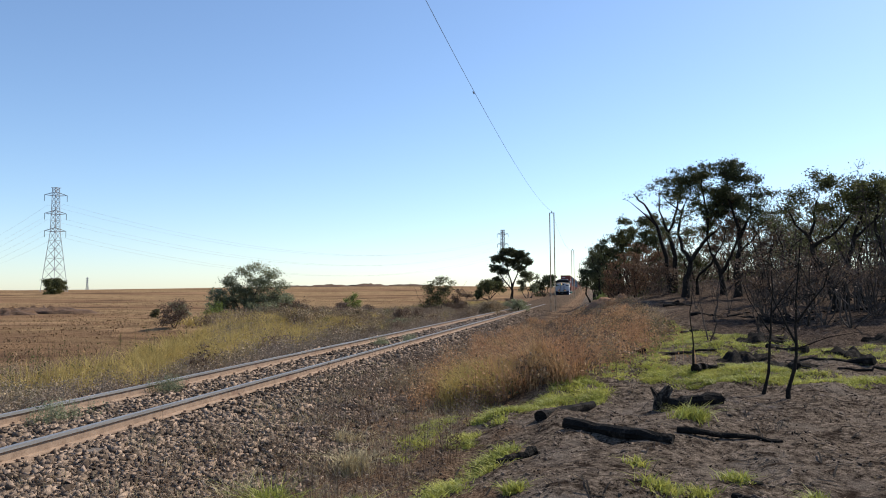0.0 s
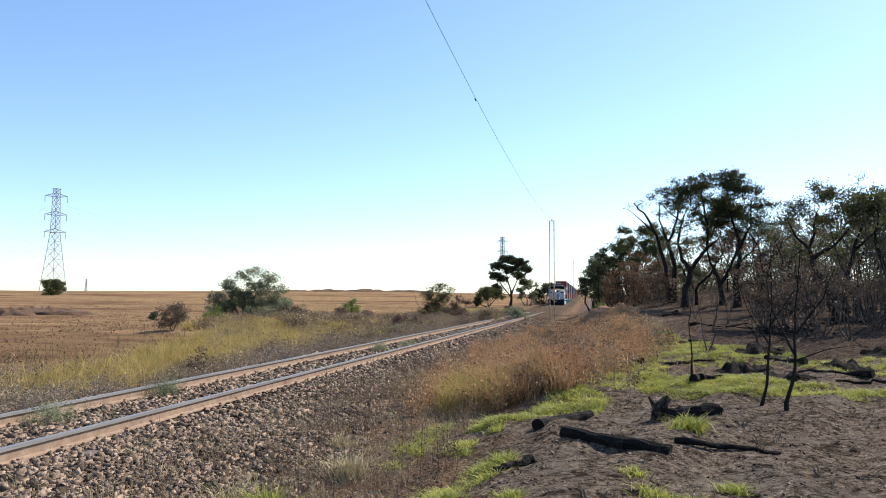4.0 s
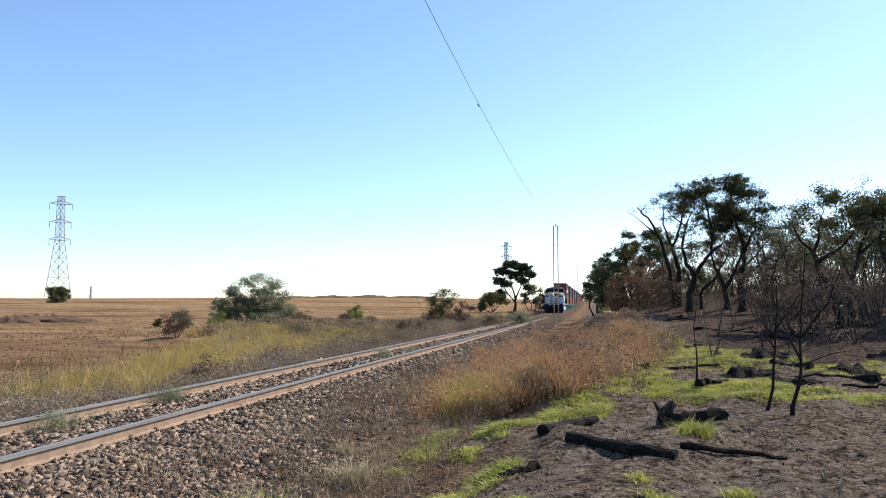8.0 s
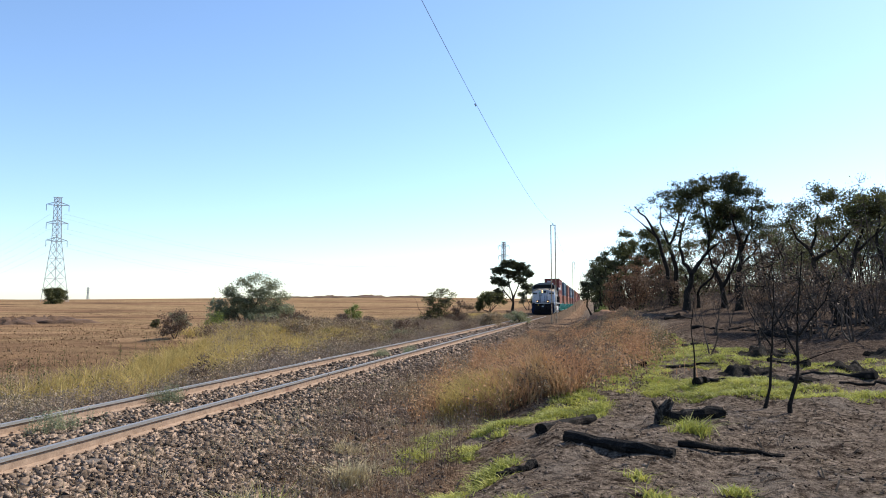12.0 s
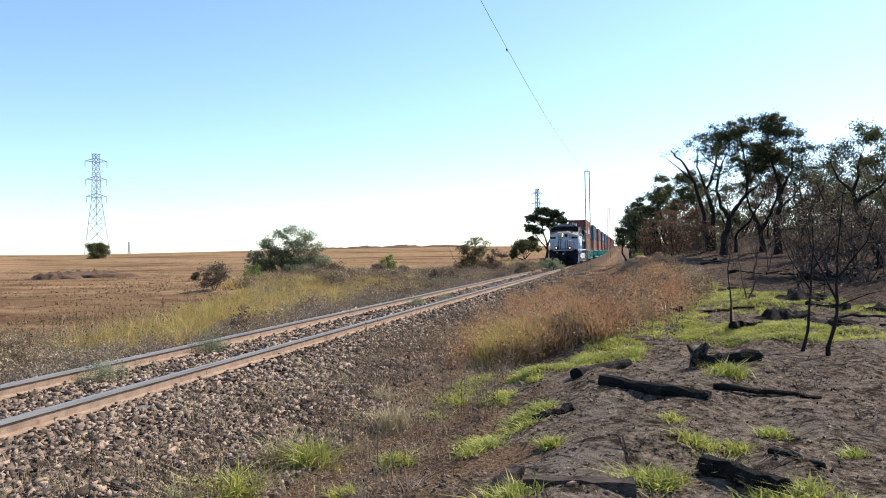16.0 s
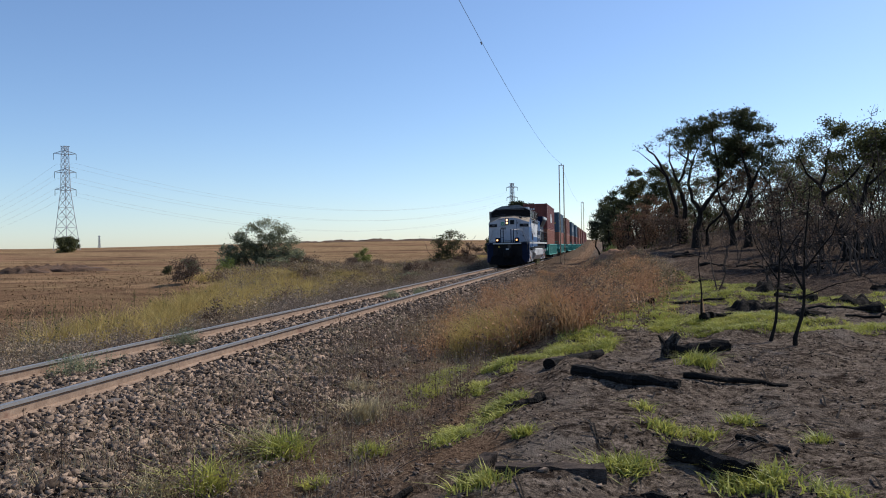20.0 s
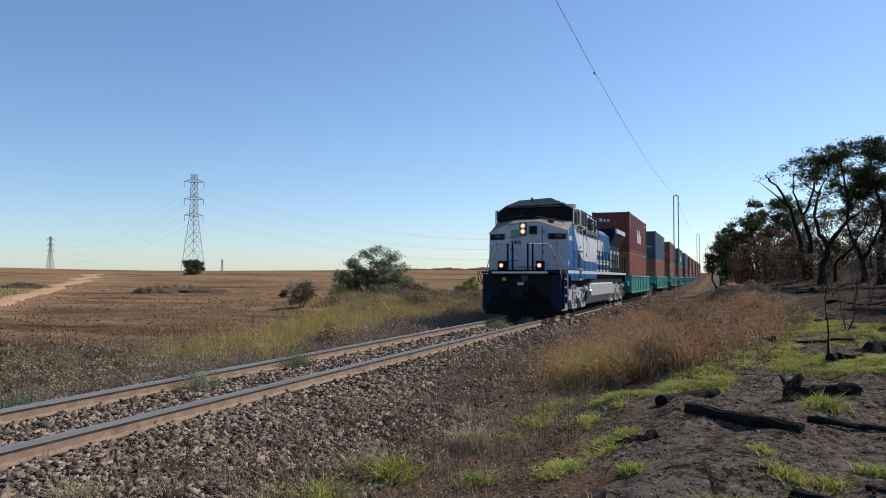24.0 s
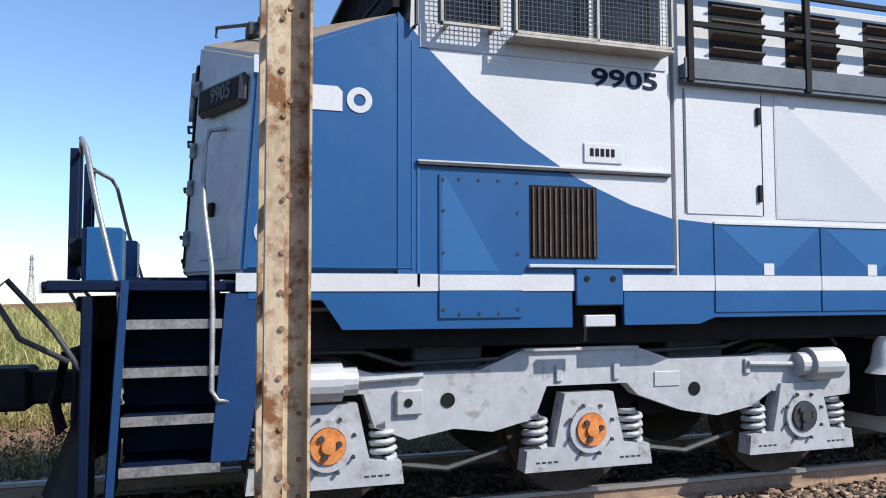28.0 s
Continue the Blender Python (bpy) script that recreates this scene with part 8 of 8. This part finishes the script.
def container(colour, label):
    c = thing("container", pose(0, 0, 0), label, "container", "stacked containers")
    mat = CONT[colour]
    if not CONT_MESH:
        bm = bmesh.new()
        corrugated(bm, -5.95, 5.95, 0.14, 2.5, 1.2, 0.036, "y", 1)
        CONT_MESH["side_wall"] = bm
        bm = bmesh.new()
        corrugated(bm, -1.1, 1.1, 0.14, 2.5, -6.07, 0.045, "x", -1)
        CONT_MESH["end_wall"] = bm
        CONT_MESH["roof"] = boxes((-1.18, 1.18, -6.0, 6.0, 2.55, 2.575))
        CONT_MESH["corner_post"] = boxes((-0.08, 0.08, -0.08, 0.08, 0.1, 2.5), bevel=0.008)
        CONT_MESH["rail"] = boxes((-0.04, 0.04, -6.0, 6.0, 0, 0.1), bevel=0.006)
        CONT_MESH["end_rail"] = boxes((-1.15, 1.15, -0.04, 0.04, 0, 0.11), bevel=0.006)
        CONT_MESH["corner_casting"] = boxes((-0.09, 0.09, -0.09, 0.09, 0, 0.12), bevel=0.008)
        CONT_MESH["locking_bar"] = boxes((-0.016, 0.016, -0.016, 0.016, 0.14, 2.48))
        CONT_MESH["floor"] = boxes((-1.15, 1.15, -6.0, 6.0, 0.1, 0.13))
    key = ("made", colour)
    if key not in CONT_MESH:
        CONT_MESH[key] = {}
        for k in [k for k in CONT_MESH if isinstance(k, str)]:
            me = bpy.data.meshes.new(k)
            CONT_MESH[k].to_mesh(me)
            me.materials.append(mat)
            CONT_MESH[key][k] = me
    M = CONT_MESH[key]
    half = pose(0, 0, 0, 0, 0, 180)
    part("side_wall", M["side_wall"], None, c)
    part("side_wall", M["side_wall"], None, c, at=half)
    part("end_wall", M["end_wall"], None, c)
    ew = part("end_wall", M["end_wall"], None, c, at=half)
    part("roof", M["roof"], None, c)
    part("floor", M["floor"], None, c)
    for x in (-1.14, 1.14):
        for y in (-6.02, 6.02):
            part("corner_post", M["corner_post"], None, c, at=pose(x, y, 0))
            for z in (0.0, 2.47):
                part("corner_casting", M["corner_casting"], None, c, at=pose(x * 1.003, y, z))
        for z in (0.02, 2.46):
            part("rail", M["rail"], None, c, at=pose(x * 1.03, 0, z))
    for y in (-6.04, 6.04):
        for z in (0.02, 2.46):
            part("end_rail", M["end_rail"], None, c, at=pose(0, y, z))
    return c


def container_marks(c, big=True):
    """Plain white shapes where the owners' marks are painted."""
    if big:
        bm = bmesh.new()
        x = 1.205
        for i, h in enumerate((0.95, 0.62, 0.95, 0.62)):
            box(bm, x, x + 0.006, -1.0 + i * 0.72, -0.46 + i * 0.72, 0.75, 0.75 + h)
        part("owner_mark", bm, WHITE, c, "large white painted owner mark")
    bm = bmesh.new()
    for i in range(3):
        box(bm, -0.72 + i * 0.24, -0.55 + i * 0.24, -6.079, -6.072, 1.95, 2.12 + 0.08 * (i == 0))
    part("end_mark", bm, WHITE, c, "small white painted mark")
    bm = bmesh.new()
    for i in range(6):
        box(bm, 1.203, 1.209, -5.6, -5.5, 2.25 - i * 0.16, 2.35 - i * 0.16)
        box(bm, 1.203, 1.209, 4.6 + i * 0.12, 4.68 + i * 0.12, 2.2, 2.3)
    part("serial_bars", bm, WHITE, c)
    part("warning_label", boxes((0.45, 0.8, -6.079, -6.072, 1.1, 1.22)), YELLOW, c)


WAGON_MESH = {}


def wagon():
    w = thing("well_wagon", pose(0, 0, 0), "teal steel well wagon carrying two stacked containers", "wagon", "wagons of the train")
    if not WAGON_MESH:
        bm = boxes((1.3, 1.42, -6.9, 6.9, 0.52, 1.55), (1.28, 1.46, -6.9, 6.9, 1.5, 1.6), (1.28, 1.46, -6.9, 6.9, 0.48, 0.58), bevel=0.01)
        WAGON_MESH["side_sill"] = mesh_of(bm, (TEAL,))
        WAGON_MESH["rib"] = mesh_of(boxes((1.42, 1.465, -0.05, 0.05, 0.58, 1.5)), (TEAL,))
        WAGON_MESH["well_floor"] = mesh_of(boxes((-1.3, 1.3, -6.8, 6.8, 0.48, 0.6)), (DARK,))
        bm = boxes((-1.3, 1.3, 6.9, 8.0, 0.95, 1.25), (-0.7, 0.7, 8.0, 10.5, 0.95, 1.2), (-1.42, 1.42, 6.8, 6.95, 0.52, 1.55), (-1.25, 1.25, 10.1, 10.35, 1.0, 1.28), bevel=0.015)
        WAGON_MESH["end_frame"] = mesh_of(bm, (TEAL,))
        bm = bmesh.new()
        for x in (-1.2, -0.4, 0.4, 1.2):
            tube(bm, [(x, 8.2, 1.2), (x, 8.2, 1.95)], 0.02, 6)
        tube(bm, [(-1.2, 8.2, 1.95), (1.2, 8.2, 1.95)], 0.02, 6)
        tube(bm, [(-1.2, 8.2, 1.6), (1.2, 8.2, 1.6)], 0.016, 6)
        WAGON_MESH["end_railing"] = mesh_of(bm, (TEAL,))
        WAGON_MESH["coupler"] = mesh_of(boxes((-0.12, 0.12, 10.3, 11.05, 0.8, 1.02), (-0.19, 0.19, 10.7, 11.02, 0.76, 1.06), bevel=0.02), (WHEEL,))
        bm = plate([(-1.15, 0.5), (-0.95, 0.72), (-0.3, 0.78), (0.3, 0.78), (0.95, 0.72), (1.15, 0.5), (0.95, 0.36), (0.6, 0.5), (0.3, 0.3), (-0.3, 0.3), (-0.6, 0.5), (-0.95, 0.36)], 0.98, 1.08)
        WAGON_MESH["bogie_frame"] = mesh_of(bm, (WHEEL,))
        WAGON_MESH["bolster"] = mesh_of(boxes((-1.0, 1.0, -0.2, 0.2, 0.5, 0.92)), (WHEEL,))
        bm = bmesh.new()
        for i in range(9):
            box(bm, 1.421, 1.424, -0.5 + i * 0.1, -0.44 + i * 0.1, 1.05, 1.15)
            box(bm, 1.421, 1.424, -0.5 + i * 0.1, -0.44 + i * 0.1, 0.8, 0.86)
        WAGON_MESH["stencil_bars"] = mesh_of(bm, (WHITE_FACET,))
    half = pose(0, 0, 0, 0, 0, 180)
    for m in (Matrix.Identity(4), half):
        sl = part("side_sill", WAGON_MESH["side_sill"], None, w, at=m)
        for i in range(11):
            part("rib", WAGON_MESH["rib"], None, sl, at=pose(0, -6.2 + i * 1.24, 0))
        part("stencil_bars", WAGON_MESH["stencil_bars"], None, sl, at=pose(0, -3.7, 0))
        ef = part("end_frame", WAGON_MESH["end_frame"], None, w, at=m)
        part("end_railing", WAGON_MESH["end_railing"], None, ef)
        part("coupler", WAGON_MESH["coupler"], None, w, at=m)
    part("well_floor", WAGON_MESH["well_floor"], None, w)
    for yc in (-9.0, 9.0):
        bl = part("bolster", WAGON_MESH["bolster"], None, w, at=pose(0, yc, 0))
        part("bogie_frame", WAGON_MESH["bogie_frame"], None, bl)
        part("bogie_frame", WAGON_MESH["bogie_frame"], None, bl, at=half)
        for dy in (-0.9, 0.9):
            wheelset(w, yc + dy, 0.46, 0, None)
    return w


STACKS = [("maroon", "rust_red"), ("slate", "rust_red"), ("brown", "rust_red"), ("slate", "brown"), ("slate", "maroon"), ("brown", "rust_red"), ("rust_red", "brown"), ("maroon", "brown"), ("brown", "maroon"), ("maroon", "brown")]
loco = locomotive()
bogie(loco, 4.1, 1)
bogie(loco, 17.3, -1)
TRAIN = [(loco, 0.0, 0.0)]
SPOKEN = {"rust_red": "rust-red", "slate": "slate-blue", "maroon": "maroon", "brown": "brown", "green": "dull green"}
for k, (top, low) in enumerate(STACKS):
    y = 30.8 + 22 * k
    TRAIN.append((wagon(), y, 0.0))
    for z, c, up in ((0.62, low, False), (3.22, top, True)):
        cnt = container(c, SPOKEN[c] + " corrugated steel freight container " + ("on top of another container" if up else "low in a teal well wagon"))
        if up:
            container_marks(cnt, k in (0, 3))
        TRAIN.append((cnt, y, z))

TRAIN_T = [0, 3, 6, 8, 11, 14, 16, 18, 20, 22.5, 24, 25, 26, 27, 28]
TRAIN_S = [176, 156.5, 137.5, 126, 109.6, 93.0, 80.9, 68.1, 54.5, 36.7, 26.2, 19.15, 12.25, 5.2, -1.5]


def motions():
    for ob, back, z in TRAIN:
        walk(ob, [(t, pose(0, s + back, z)) for t, s in zip(TRAIN_T, TRAIN_S)])
    # wheels roll as far as the train goes
    times = [i * 0.1 for i in range(281)]
    gone = [TRAIN_S[0] - float(np.interp(t, TRAIN_T, TRAIN_S)) for t in times]
    for ax, y, r in WHEELS[:14]:
        walk(ax, [(t, pose(0, y, r, math.degrees(g / r), 0, 0)) for t, g in zip(times, gone)])


motions()
